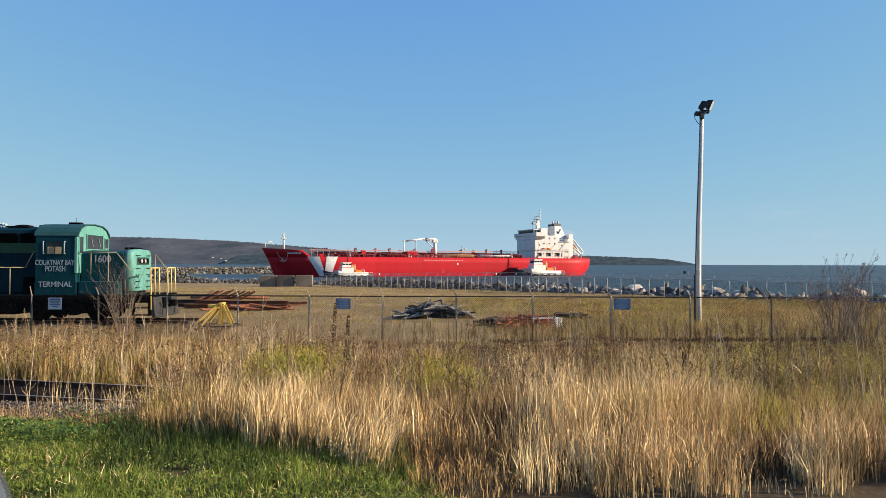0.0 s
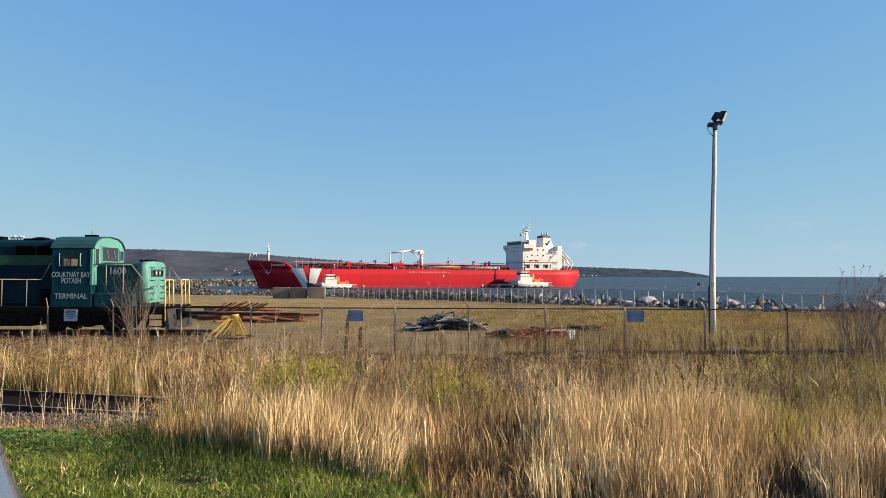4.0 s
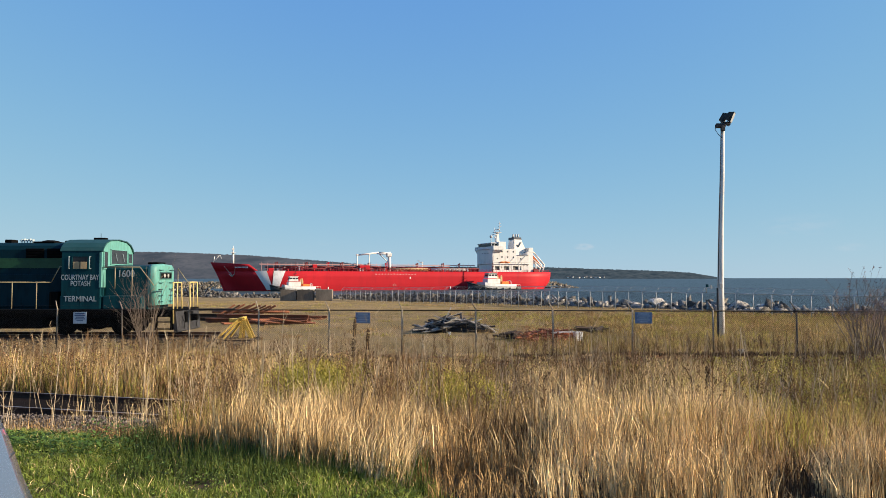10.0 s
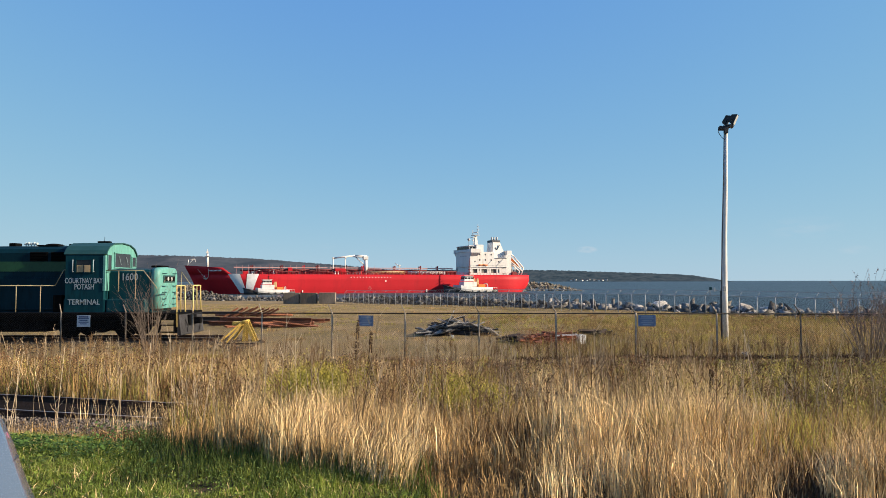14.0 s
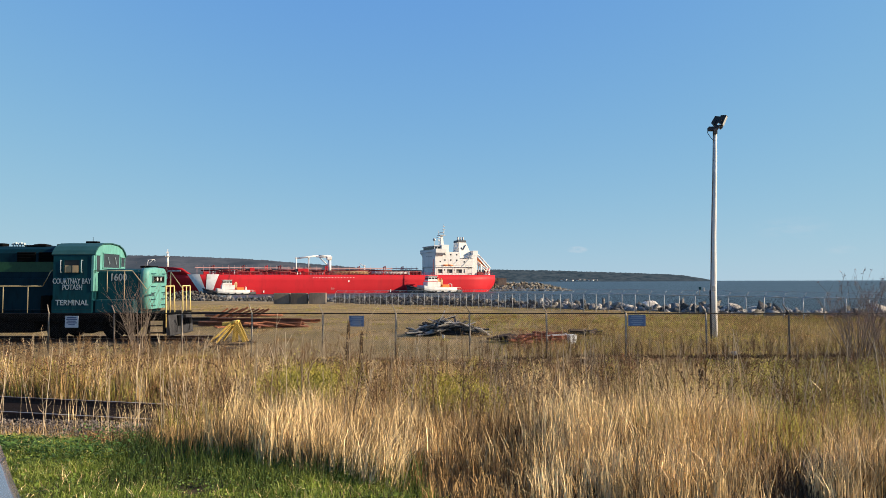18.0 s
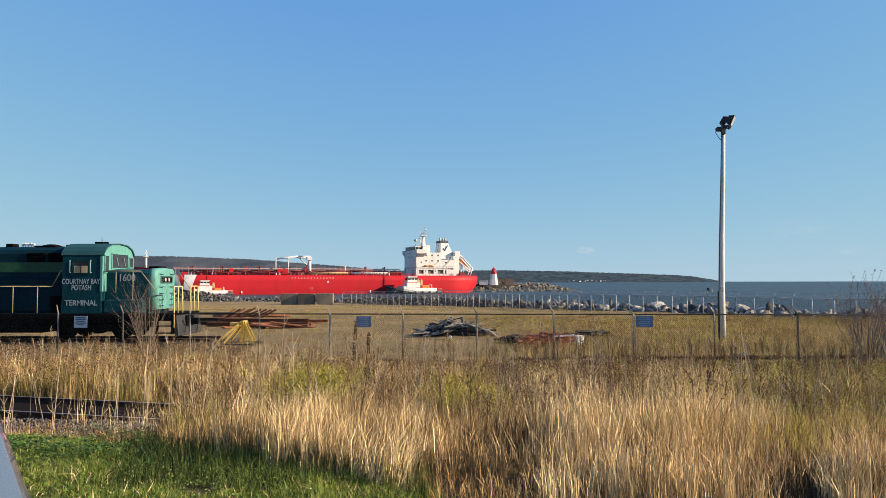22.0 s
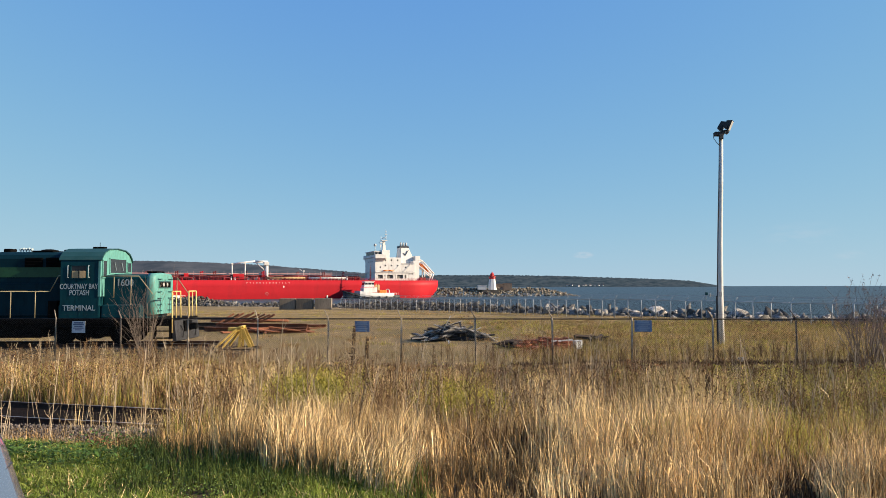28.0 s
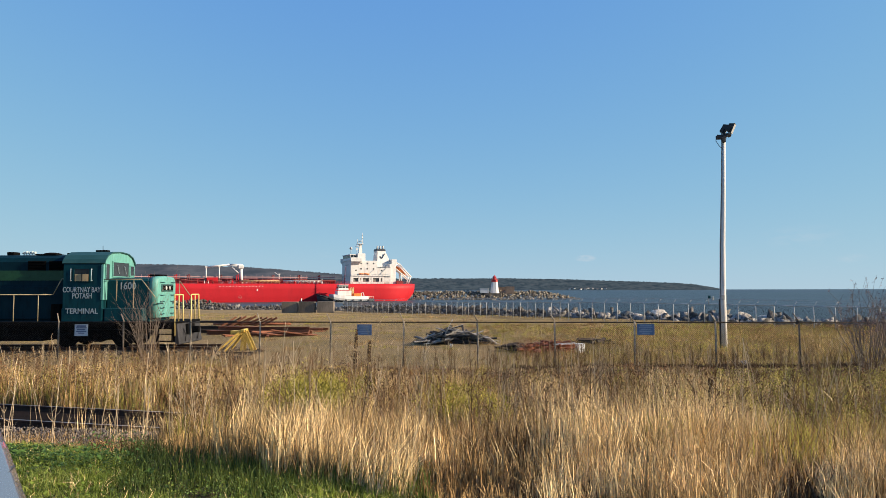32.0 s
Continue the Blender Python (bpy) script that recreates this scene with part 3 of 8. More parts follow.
def build_ship():
    ship = holder("tanker_ship", pose(0, 0, SEA_Z), "red oil tanker with white superstructure, moving past the breakwater", "ship")
    # hull: sections lofted along its length
    bm = bmesh.new()
    rings = []
    stations = [SHIP_LEN_A, -28.5, -24, -17, -9, 5, 30, 60, 90, 105, 112, 118, 124, 129, 134, 138, 142, 145, 147.5, 149.5, 151, 152]
    for a in stations:
        top = deck_z(a)
        side = []
        for z in (-2.0, 0.0, 1.6, 4.0, 6.5, top):
            aa = a
            if a > 112:      # raked stem
                stem = 147.0 + 0.5 * max(0, z)
                aa = 112 + (a - 112) * (stem - 112) / (SHIP_LEN_F - 112)
            if a < -17:      # counter stern, cut away low down
                lift = max(0.0, 1 - max(z, 0) / 5.5)
                aa = -17 + (a + 17) * (1 - 0.32 * lift ** 1.4)
            hb = hull_half(a, z) * (1.0 if z > 0 else 0.97)
            side.append((aa, hb, z))
        rings.append([(x, -y, z) for x, y, z in side[::-1]] + side)
    loft(bm, rings, close=True)
    hull = part("hull", bm, M_HULL, ship, "bright red painted hull side")
    # forecastle bulwark
    bm = bmesh.new()
    rings = []
    for a in (133.2, 136.4, 138, 140, 142, 145, 147.5, 149.5, 151, 152):
        side = []
        rise = 3.1 * min(1, (a - 133.2) / 3.2) + 1.2 * max(0, (a - 136.4) / 15.6) + 0.03
        for z in (deck_z(a) - 0.05, deck_z(a) + rise * 0.5, deck_z(a) + rise):
            stem = 147.0 + 0.5 * z
            aa = 112 + (a - 112) * (stem - 112) / (SHIP_LEN_F - 112)
            side.append((aa, hull_half(a, z) + 0.04, z))
        rings.append([(x, -y, z) for x, y, z in side[::-1]] + side)
    loft(bm, rings, close=True)
    part("forecastle", bm, M_HULL, ship, "dark red raised bow")
    # white chevron stripes on both sides of the bow
    for sgn in (1,):
        for a_top, a_bot, w in ((132.2, 129.6, 1.0), (123.6, 127.0, 1.0)):
            bm = bmesh.new()
            rings = []
            for z in (0.4, 2.0, 4.0, 6.0, 8.0, deck_z(120) + 0.2):
                u = (z - 0.4) / 9
                a0 = a_bot + (a_top - a_bot) * u
                w = 3.2 + 2.2 * u
                row = []
                for da in (-w / 2, -w / 4, 0, w / 4, w / 2):
                    a = a0 + da
                    aa = a
                    if a > 112:
                        stem = 147.0 + 0.5 * max(0, z)
                        aa = 112 + (a - 112) * (stem - 112) / (SHIP_LEN_F - 112)
                    row.append((aa, sgn * (hull_half(a, z) + 0.06), z))
                rings.append(row)
            loft(bm, rings, close=False, caps=False)
            part("hull_stripe", bm, M_STRIPE, hull, "white painted hull stripe")
    # small white painted marks along the side: a row under the rail, load line and draught marks
    dot = bmesh.new()
    box(dot, (0, 0, 0), (0.55, 0.08, 0.30))
    dot = mesh_from(dot, "hull_mark", M_STRIPE)
    for k in range(14):
        piece("hull_mark", dot, hull, pose(55.0 + 1.6 * k, 16.12, 8.1))
    for a, z, sx, sz in ((57.6, 6.2, 1.0, 3.0), (35.2, 1.0, 1.0, 5.0), (100.0, 1.2, 0.9, 3.5)):
        piece("hull_mark", dot, hull, pose(a, 16.12, z) @ Matrix.Diagonal((sx, 1, sz, 1)))
    bm = bmesh.new()
    for k in range(16):
        p, q = k * math.tau / 16, (k + 1) * math.tau / 16
        rod(bm, (66.0 + 0.7 * math.cos(p), 16.12, 2.6 + 0.7 * math.sin(p)), (66.0 + 0.7 * math.cos(q), 16.12, 2.6 + 0.7 * math.sin(q)), 0.06, seg=4)
    rod(bm, (64.9, 16.12, 2.6), (67.1, 16.12, 2.6), 0.06, seg=4)
    part("load_line", bm, M_CATWALK, hull, "faded load line ring")
    bm = bmesh.new()
    rings = []
    for a in stations[1:-4]:
        rings.append([(a, -hull_half(a, 9) + 0.3, deck_z(a) + 0.06), (a, hull_half(a, 9) - 0.3, deck_z(a) + 0.06), (a, hull_half(a, 9) - 0.3, deck_z(a) - 0.3), (a, -hull_half(a, 9) + 0.3, deck_z(a) - 0.3)])
    loft(bm, rings, smooth=False)
    part("deck", bm, M_DECK, ship, "dark red steel main deck")
    # deck pipes, walkway and rails
    for y, z, r, mat, a0, a1 in ((-2.5, 2.2, 0.35, M_DECK, 14, 128), (-1.2, 2.2, 0.35, M_DECK, 14, 128), (0.5, 2.2, 0.3, M_DECK, 14, 122), (2.2, 2.6, 0.25, M_DECK, 30, 120),
                                 (4.5, 1.6, 0.3, M_DECK, 16, 118), (6.0, 1.4, 0.28, M_BUFF, 38, 60), (7.4, 1.3, 0.22, M_DECK, 16, 110)):
        bm = bmesh.new()
        pts = [(a, y, deck_z(a) + z) for a in np.linspace(a0, a1, 8)]
        pipe(bm, pts, r, 6)
        for a in np.linspace(a0 + 1, a1 - 1, int((a1 - a0) / 6)):
            box(bm, (a, y, deck_z(a) + z / 2), (0.25, 0.25, z))
        part("deck_pipe", bm, mat, ship)
    bm = bmesh.new()
    pts = [(a, 0, deck_z(a) + 3.6) for a in np.linspace(14, 131, 14)]
    for p, q in zip(pts[:-1], pts[1:]):
        mid = (Vector(p) + Vector(q)) / 2
        box(bm, mid, ((Vector(q) - Vector(p)).length, 1.8, 0.4))
    for a in np.linspace(15, 130, 40):
        box(bm, (a, 0.7, deck_z(a) + 1.8), (0.15, 0.15, 3.6))
        box(bm, (a, 0.78, deck_z(a) + 4.2), (0.08, 0.08, 1.2))
    part("catwalk", bm, M_CATWALK, ship, "raised deck catwalk, its red in a sunlit pink")
    bm = bmesh.new()
    rail_a = np.linspace(-28, 126, 78)
    for k, a in enumerate(rail_a):
        y = hull_half(a, 9) - 0.35
        rod(bm, (a, y, deck_z(a)), (a, y, deck_z(a) + 1.1), 0.05, seg=4)
        if k:
            b = rail_a[k - 1]
            for dz in (0.55, 1.1):
                rod(bm, (b, hull_half(b, 9) - 0.35, deck_z(b) + dz), (a, y, deck_z(a) + dz), 0.035, seg=4, caps=False)
    part("deck_railing", bm, M_HULL, ship, "thin red deck edge railing")
    for k, (a0, a1, y, h) in enumerate(((16, 36, 9.5, 1.5), (38, 58, 9.0, 1.2), (86, 100, 9.5, 1.4), (101, 121, 8.5, 1.2))):
        bm = bmesh.new()
        for j in range(4):
            pipe(bm, [(a0, y + 0.5 * j, deck_z(0) + 0.5 + h * 0.28 * j), (a1, y + 0.5 * j, deck_z(0) + 0.5 + h * 0.28 * j)], 0.17, 6)
        for a in np.arange(a0 + 0.5, a1, 2.5):
            box(bm, (a, y + 0.7, deck_z(0) + h / 2 + 0.1), (0.2, 2.0, h))
        part("pipe_bank", bm, M_DECK, ship, "dark red bank of cargo pipes")
    # pipe supports and valves across the deck
    rng = random.Random(2)
    sup = bmesh.new()
    for y in (-4, 0, 4.2, 8.2):
        box(sup, (0, y, 1.1), (0.3, 0.3, 2.2))
    box(sup, (0, 2.1, 2.0), (0.3, 12.6, 0.3))
    sup = mesh_from(sup, "pipe_support", M_DECK)
    for k in range(16):
        piece("pipe_support", sup, ship, pose(17 + 6.9 * k, 0, deck_z(0)))
    valves = []
    for mat in (M_DECK, M_HULL, M_SHIPW):
        vb = bmesh.new()
        rod(vb, (0, 0, 0), (0, 0, 1.0), 0.35, 0.3, 8)
        rod(vb, (0, 0, 1.0), (0, 0, 1.5), 0.1, seg=5)
        rod(vb, (0, 0, 1.5), (0, 0, 1.6), 0.45, seg=8)
        valves.append(mesh_from(vb, "deck_valve", mat))
    for k in range(48):
        piece("deck_valve", valves[k % 3 if k % 5 else 0], ship, pose(rng.uniform(15, 124), rng.uniform(5, 13.5), deck_z(0), 0, 0, rng.uniform(0, 90)) @ Matrix.Scale(rng.uniform(0.8, 1.5), 4))
    # vents standing along the deck
    for k, a in enumerate((22, 34, 47, 66, 74, 90, 96, 108, 122)):
        bm = bmesh.new()
        rod(bm, (0, 0, 0), (0, 0, 4.4), 0.28, 0.24, 8)
        rod(bm, (0.9, 0.2, 0), (0.9, 0.2, 4.1), 0.24, 0.2, 8)
        box(bm, (0.45, 0.1, 4.0), (1.6, 0.4, 0.25))
        rod(bm, (0, 0, 4.4), (0, 0, 4.9), 0.42, 0.36, 8)
        rod(bm, (0.9, 0.2, 4.1), (0.9, 0.2, 4.6), 0.38, 0.32, 8)
        v = part("deck_vent", bm, M_DECK if k % 3 else M_HULL, ship, "red tank vent posts")
        v.location = (a, 3.0 if k % 2 else -2.0, deck_z(a))
    for a, y, s in ((79, 3, (5.5, 7, 3.2)), (84, 1, (3, 3, 2)), (104, 2, (2.2, 2.2, 3.6)), (126, 4, (2.5, 3, 1.6)), (42, 5, (2.5, 1.6, 1.8)), (28, 4, (2, 2, 1.5))):
        bm = bmesh.new()
        soft_box(bm, (a, y, deck_z(a) + s[2] / 2), s, 0.15)
        part("deck_house", bm, M_HULL, ship, "red painted deck locker")
    for a0, a1 in ((24, 44), (46, 66)):
        bm = bmesh.new()
        for z in (0.9, 1.5):
            pipe(bm, [(a0, 11, deck_z(a0) + z), (a1, 11, deck_z(a1) + z)], 0.22, 6)
        for a in np.arange(a0, a1, 2.0):
            rod(bm, (a, 11, deck_z(a)), (a, 11, deck_z(a) + 1.9), 0.12, seg=5)
            rod(bm, (a, 11, deck_z(a) + 1.2), (a, 13.6, deck_z(a) + 1.2), 0.22, seg=6)
        part("cargo_manifold", bm, M_BUFF if a0 > 40 else M_SHIPW, ship, "row of cargo pipe ends by the rail")
    # hose crane amidships
    crane = holder("hose_crane", pose(81.4, 2, deck_z(80)), "white hose crane with its long jib lowered", "crane")
    crane.parent = ship
    del crane["category"]
    bm = bmesh.new()
    rod(bm, (-17, 0, 0), (-17, 0, 8.6), 0.95, 0.85, 12)
    soft_box(bm, (-16.8, 0, 8.9), (2.6, 2.4, 1.8), 0.2)
    rod(bm, (-11.5, 0, 9.4), (-16.8, 0, 4.6), 0.28, seg=8)
    part("crane_column", bm, M_SHIPW, crane)
    bm = bmesh.new()
    pipe(bm, [(-17.6, 0, 10.0), (-11, 0, 10.1), (0.5, 0, 8.6)], 0.42, 8)
    pipe(bm, [(-17, 0.5, 9.2), (-10, 0.5, 9.5)], 0.3, 8)
    part("crane_jib", bm, M_SHIPW, crane)
    for x, h in ((0.5, 8.6), (-6.0, 8.9)):
        bm = bmesh.new()
        rod(bm, (x, 0, 0), (x, 0, h), 0.32, 0.26, 8)
        box(bm, (x, 0, h + 0.1), (0.9, 1.2, 0.7))
        part("jib_rest", bm, M_SHIPW, crane)
    bm = bmesh.new()
    rod(bm, (44, -3, deck_z(44)), (44, -3, deck_z(44) + 5.0), 0.3, 0.22, 8)
    rod(bm, (44, -3, deck_z(44) + 4.6), (46.6, -3, deck_z(44) + 6.4), 0.2, seg=6)
    box(bm, (44, -3, deck_z(44) + 5.2), (0.9, 0.9, 0.7))
    part("stores_davit", bm, M_SHIPW, ship, "small white deck davit")
    # foremast and bow gear
    bm = bmesh.new()
    z0 = deck_z(142) + 2.6
    rod(bm, (143.5, 0, z0), (143.5, 0, z0 + 7.6), 0.62, 0.5, 10)
    box(bm, (143.5, 0, z0 + 6.4), (2.3, 2.6, 0.25))
    rod(bm, (143.5, 0, z0 + 7.6), (143.5, 0, z0 + 9.8), 0.2, 0.14, 6)
    box(bm, (143.5, 0, z0 + 8.2), (1.1, 1.1, 0.8))
    part("foremast", bm, M_SHIPW, ship, "white foremast with light platform")
    bm = bmesh.new()
    zb = deck_z(150) + 4.2
    rod(bm, (152.5, 0, zb), (152.0, 0, zb + 3.0), 0.14, seg=6)
    pipe(bm, [(152.0, 0, zb + 3.0), (149.2, 0, zb + 3.3), (149.0, 0, zb + 1.8)], 0.12, 6)
    rod(bm, (152.0, 0, zb + 0.8), (150.0, 0, zb + 3.1), 0.09, seg=6)
    part("bow_davit", bm, M_SHIPW, ship)
    for y in (3.5, -3.5):
        bm = bmesh.new()
        rod(bm, (139, y - 1.4, deck_z(139) + 1.9), (139, y + 1.4, deck_z(139) + 1.9), 1.1, seg=12)
        soft_box(bm, (139, y, deck_z(139) + 1.2), (2.4, 3.2, 1.6), 0.15)
        part("windlass", bm, M_HULL, ship)
    # anchor with its rope loop, and the name as plain bars
    def on_bow(a, z, off):
        aa = 112 + (a - 112) * (147.0 + 0.5 * z - 112) / (SHIP_LEN_F - 112)
        return Vector((aa, hull_half(a, z) + off, z))

    bm = bmesh.new()
    c = on_bow(145.5, 7.0, 0.3)
    rod(bm, c, on_bow(145.5, 8.8, 0.3), 0.18, seg=6)
    for a_ in (144.3, 146.5):
        rod(bm, c, on_bow(a_, 8.0, 0.35), 0.26, 0.12, 6)
    part("anchor", bm, M_SHIPW, ship, "pale stockless anchor")
    bm = bmesh.new()
    loop = [on_bow(142.6 + 4.6 * k / 10, 12.0 - 4.6 * math.sin(k / 10 * math.pi), 0.25) for k in range(11)]
    pipe(bm, loop, 0.09, 5)
    part("rope_loop", bm, M_SHIPW, ship, "pale rope hanging over the bow")
    bar = bmesh.new()
    box(bar, (0, 0, 0), (0.5, 0.10, 0.75))
    bar = mesh_from(bar, "name_bar", M_SHIPW)
    for k in range(10):
        q = on_bow(137.6 + k * 0.56, 11.3, 0.12)
        piece("name_bar", bar, hull, pose(q.x, q.y, q.z, 0, 0, -38))
    # accommodation: side wall from a = 7.5 aft to -15.5
    dz = deck_z(0)
    bm = bmesh.new()
    soft_box(bm, (0.0, 0, dz + 8.6), (15.0, 25.4, 8.4), 0.12)
    soft_box(bm, (-11.6, 0, dz + 6.9), (8.4, 25.2, 5.0), 0.12)
    soft_box(bm, (-3.4, 0, dz + 2.2), (21.0, 22.5, 4.4), 0.12)
    for a in (-15.1, -11.0, -9.2, -4.8, -3.4, 1.0, 2.6, 6.4, 7.1):
        for y in (12.35, -12.35):
            box(bm, (a, y, dz + 2.2), (0.9, 0.6, 4.4))
    for y in (12.35, -12.35):
        box(bm, (-13.2, y, dz + 2.2), (3.6, 0.5, 4.4))
        box(bm, (-4.0, y, dz + 0.55), (22.0, 0.5, 1.1))
        box(bm, (-4.0, y, dz + 3.8), (22.0, 0.5, 1.2))
    h = part("accommodation", bm, M_SHIPW, ship, "white steel deckhouse with small square windows")
    bm = bmesh.new()
    soft_box(bm, (4.6, 0, dz + 13.0), (6.6, 31.0, 0.5), 0.12)
    soft_box(bm, (4.6, 0, dz + 14.7), (5.6, 22.0, 2.6), 0.15)
    for y in (14.0, -14.0):
        soft_box(bm, (4.8, y, dz + 13.3), (6.4, 3.2, 2.2), 0.1)
        loft(bm, [[(7.6, y - 1.5, dz + 12.3), (7.6, y + 1.5, dz + 12.3), (2.0, y + 1.5, dz + 12.3), (2.0, y - 1.5, dz + 12.3)],
                  [(7.3, y * 0.93 - 0.8, dz + 10.6), (7.3, y * 0.93, dz + 10.6), (3.0, y * 0.93, dz + 10.6), (3.0, y * 0.93 - 0.8, dz + 10.6)]], smooth=False)
    soft_box(bm, (4.6, 0, dz + 16.1), (6.4, 23.0, 0.4), 0.12)
    soft_box(bm, (1.3, 0, dz + 14.6), (4.4, 24.6, 4.4), 0.15)
    box(bm, (7.4, 0, dz + 13.6), (0.15, 31.0, 1.0))
    bridge = part("bridge", bm, M_SHIPW, h, "white wheelhouse with bridge wings")
    pane_f, pane_s = bmesh.new(), bmesh.new()
    box(pane_f, (0, 0, 0), (0.1, 1.7, 1.4))
    box(pane_s, (0, 0, 0), (1.5, 0.1, 1.4))
    pane_f, pane_s = mesh_from(pane_f, "bridge_window", M_GLASS_DK), mesh_from(pane_s, "bridge_window", M_GLASS_DK)
    for k in range(11):
        piece("bridge_window", pane_f, bridge, pose(7.42, -9.5 + 1.9 * k, dz + 14.95))
    for k in range(2):
        for y in (11.02, -11.02):
            piece("bridge_window", pane_s, bridge, pose(6.3 - 1.8 * k, y, dz + 14.95))
    wm, op = bmesh.new(), bmesh.new()
    box(wm, (0, 0, 0), (0.75, 0.12, 0.75))
    box(op, (0, 0, 0), (3.4, 0.14, 2.4))
    wm, op = mesh_from(wm, "window", M_GLASS_DK), mesh_from(op, "opening_shade", M_OPENING)
    for z in (8.3, 11.3):
        for a in (1.6, -1.9, -5.5):
            piece("window", wm, h, pose(a, 12.73, dz + z))
    for a in (-10.2, 4.5):
        piece("window", wm, h, pose(a, 12.66, dz + 7.4))
    # darkened panels stand for the shade inside the lower openings
    for a in (-7.0, -1.2, 4.5):
        piece("opening_shade", op, h, pose(a, 11.5, dz + 2.2))
    h.matrix_basis = Matrix.Diagonal((1, 0.78, 1, 1))
    for y, w in ((5.0, 3.6), (0.6, 3.2), (-3.4, 2.6)):
        bm = bmesh.new()
        box(bm, (7.53, y, dz + 10.5), (0.06, w, 0.5))
        part("name_bar", bm, M_GALV, h, "grey painted name, a plain bar")
    for z, a0, a1 in ((4.5, -15.5, 7.2), (9.5, -15.5, -8.0)):
        for s_ in (1, -1):
            bm = bmesh.new()
            y = 12.9 * s_
            box(bm, ((a0 + a1) / 2, y, dz + z), (a1 - a0, 0.7, 0.12))
            pipe(bm, [(a0, y + 0.3 * s_, dz + z + 1.1), (a1, y + 0.3 * s_, dz + z + 1.1)], 0.05, 4)
            for a in np.arange(a0, a1 + 0.1, 2):
                rod(bm, (a, y + 0.3 * s_, dz + z), (a, y + 0.3 * s_, dz + z + 1.1), 0.04, seg=4)
            part("side_gallery", bm, M_SHIPW, h)
    for a, z0_, z1_ in ((-2.0, 4.5, 8.4), (-9.0, 5.0, 9.4)):
        bm = bmesh.new()
        rod(bm, (a, 13.0, dz + z0_), (a - 4.4, 13.0, dz + z1_), 0.16, seg=4)
        part("side_stair", bm, M_SHIPW, h)
    bm = bmesh.new()
    pipe(bm, [(-3.0, 13.1, dz + 5.4), (0.0, 13.1, dz + 5.6), (3.0, 13.1, dz + 5.4)], 0.35, 6)
    part("rescue_boat", bm, M_ORANGE, h, "small orange rescue boat by the rail")
    # mast over the bridge
    bm = bmesh.new()
    zt = dz + 16.4
    loft(bm, [[(0.6, -1.1, zt - 1), (0.6, 1.1, zt - 1), (-1.6, 1.1, zt - 1), (-1.6, -1.1, zt - 1)], [(0.1, -0.6, zt + 6), (0.1, 0.6, zt + 6), (-1.1, 0.6, zt + 6), (-1.1, -0.6, zt + 6)]], smooth=False)
    box(bm, (-0.3, 0, zt + 6.2), (3.4, 4.4, 0.3))
    rod(bm, (-1.3, 1.4, zt + 6.2), (-1.3, 1.4, zt + 12.5), 0.2, 0.1, 6)
    rod(bm, (0.8, -1.2, zt + 6.2), (0.8, -1.2, zt + 9.2), 0.16, 0.1, 6)
    box(bm, (1.3, 0, zt + 5.0), (1.4, 3.0, 0.35))
    box(bm, (-0.4, 0, zt + 7.8), (0.5, 5.2, 0.45))
    box(bm, (-1.3, 1.4, zt + 9.6), (1.2, 1.6, 0.18))
    box(bm, (-1.3, 1.4, zt + 11.2), (0.9, 1.2, 0.18))
    part("radar_mast", bm, M_SHIPW, ship, "white radar mast with crosstrees")
    bm = bmesh.new()
    rod(bm, (6.4, 6.0, zt), (6.4, 6.0, zt + 2.6), 0.16, seg=6)
    bmesh.ops.create_icosphere(bm, subdivisions=2, radius=0.85, matrix=Matrix.Translation((6.4, 6.0, zt + 3.3)))
    part("radome", bm, M_GALV, ship, "grey satellite dome")
    bm = bmesh.new()
    rod(bm, (2.0, 2.0, zt), (2.0, 2.0, zt + 4.4), 0.16, 0.1, seg=6)
    box(bm, (2.0, 2.0, zt + 3.2), (0.7, 0.7, 0.9))
    part("signal_mast", bm, M_SHIPW, ship)
    # funnel
    bm = bmesh.new()
    zf = dz + 12.4
    loft(bm, [[(-8.9, -4.2, zf - 3), (-8.9, 4.2, zf - 3), (-18.2, 3.8, zf - 3), (-18.2, -3.8, zf - 3)], [(-9.0, -4, zf), (-9.0, 4, zf), (-17.2, 3.6, zf), (-17.2, -3.6, zf)], [(-9.4, -3.2, zf + 6.6), (-9.4, 3.2, zf + 6.6), (-14.4, 2.9, zf + 6.6), (-14.4, -2.9, zf + 6.6)]], smooth=False)
    bmesh.ops.bevel(bm, geom=bm.edges[:], offset=0.35, segments=2, affect="EDGES")
    fun = part("funnel", bm, M_SHIPW, ship, "white tapering funnel with a dark tick mark")
    bm = bmesh.new()
    loft(bm, [[(-9.3, -3.3, zf + 6.3), (-9.3, 3.3, zf + 6.3), (-14.6, 3.0, zf + 6.3), (-14.6, -3.0, zf + 6.3)], [(-9.4, -3.2, zf + 7.5), (-9.4, 3.2, zf + 7.5), (-14.3, 2.9, zf + 7.5), (-14.3, -2.9, zf + 7.5)]], smooth=False)
    part("funnel_band", bm, M_SHIPDK, fun, "dark navy funnel top")
    for a in (-10.2, -11.8, -13.4):
        bm = bmesh.new()
        rod(bm, (a, 0.6, zf + 7.3), (a - 0.3, 0.6, zf + 9.4), 0.5, 0.47, 10)
        part("exhaust_pipe", bm, M_GALV, fun, "grey exhaust pipe")
    bm = bmesh.new()
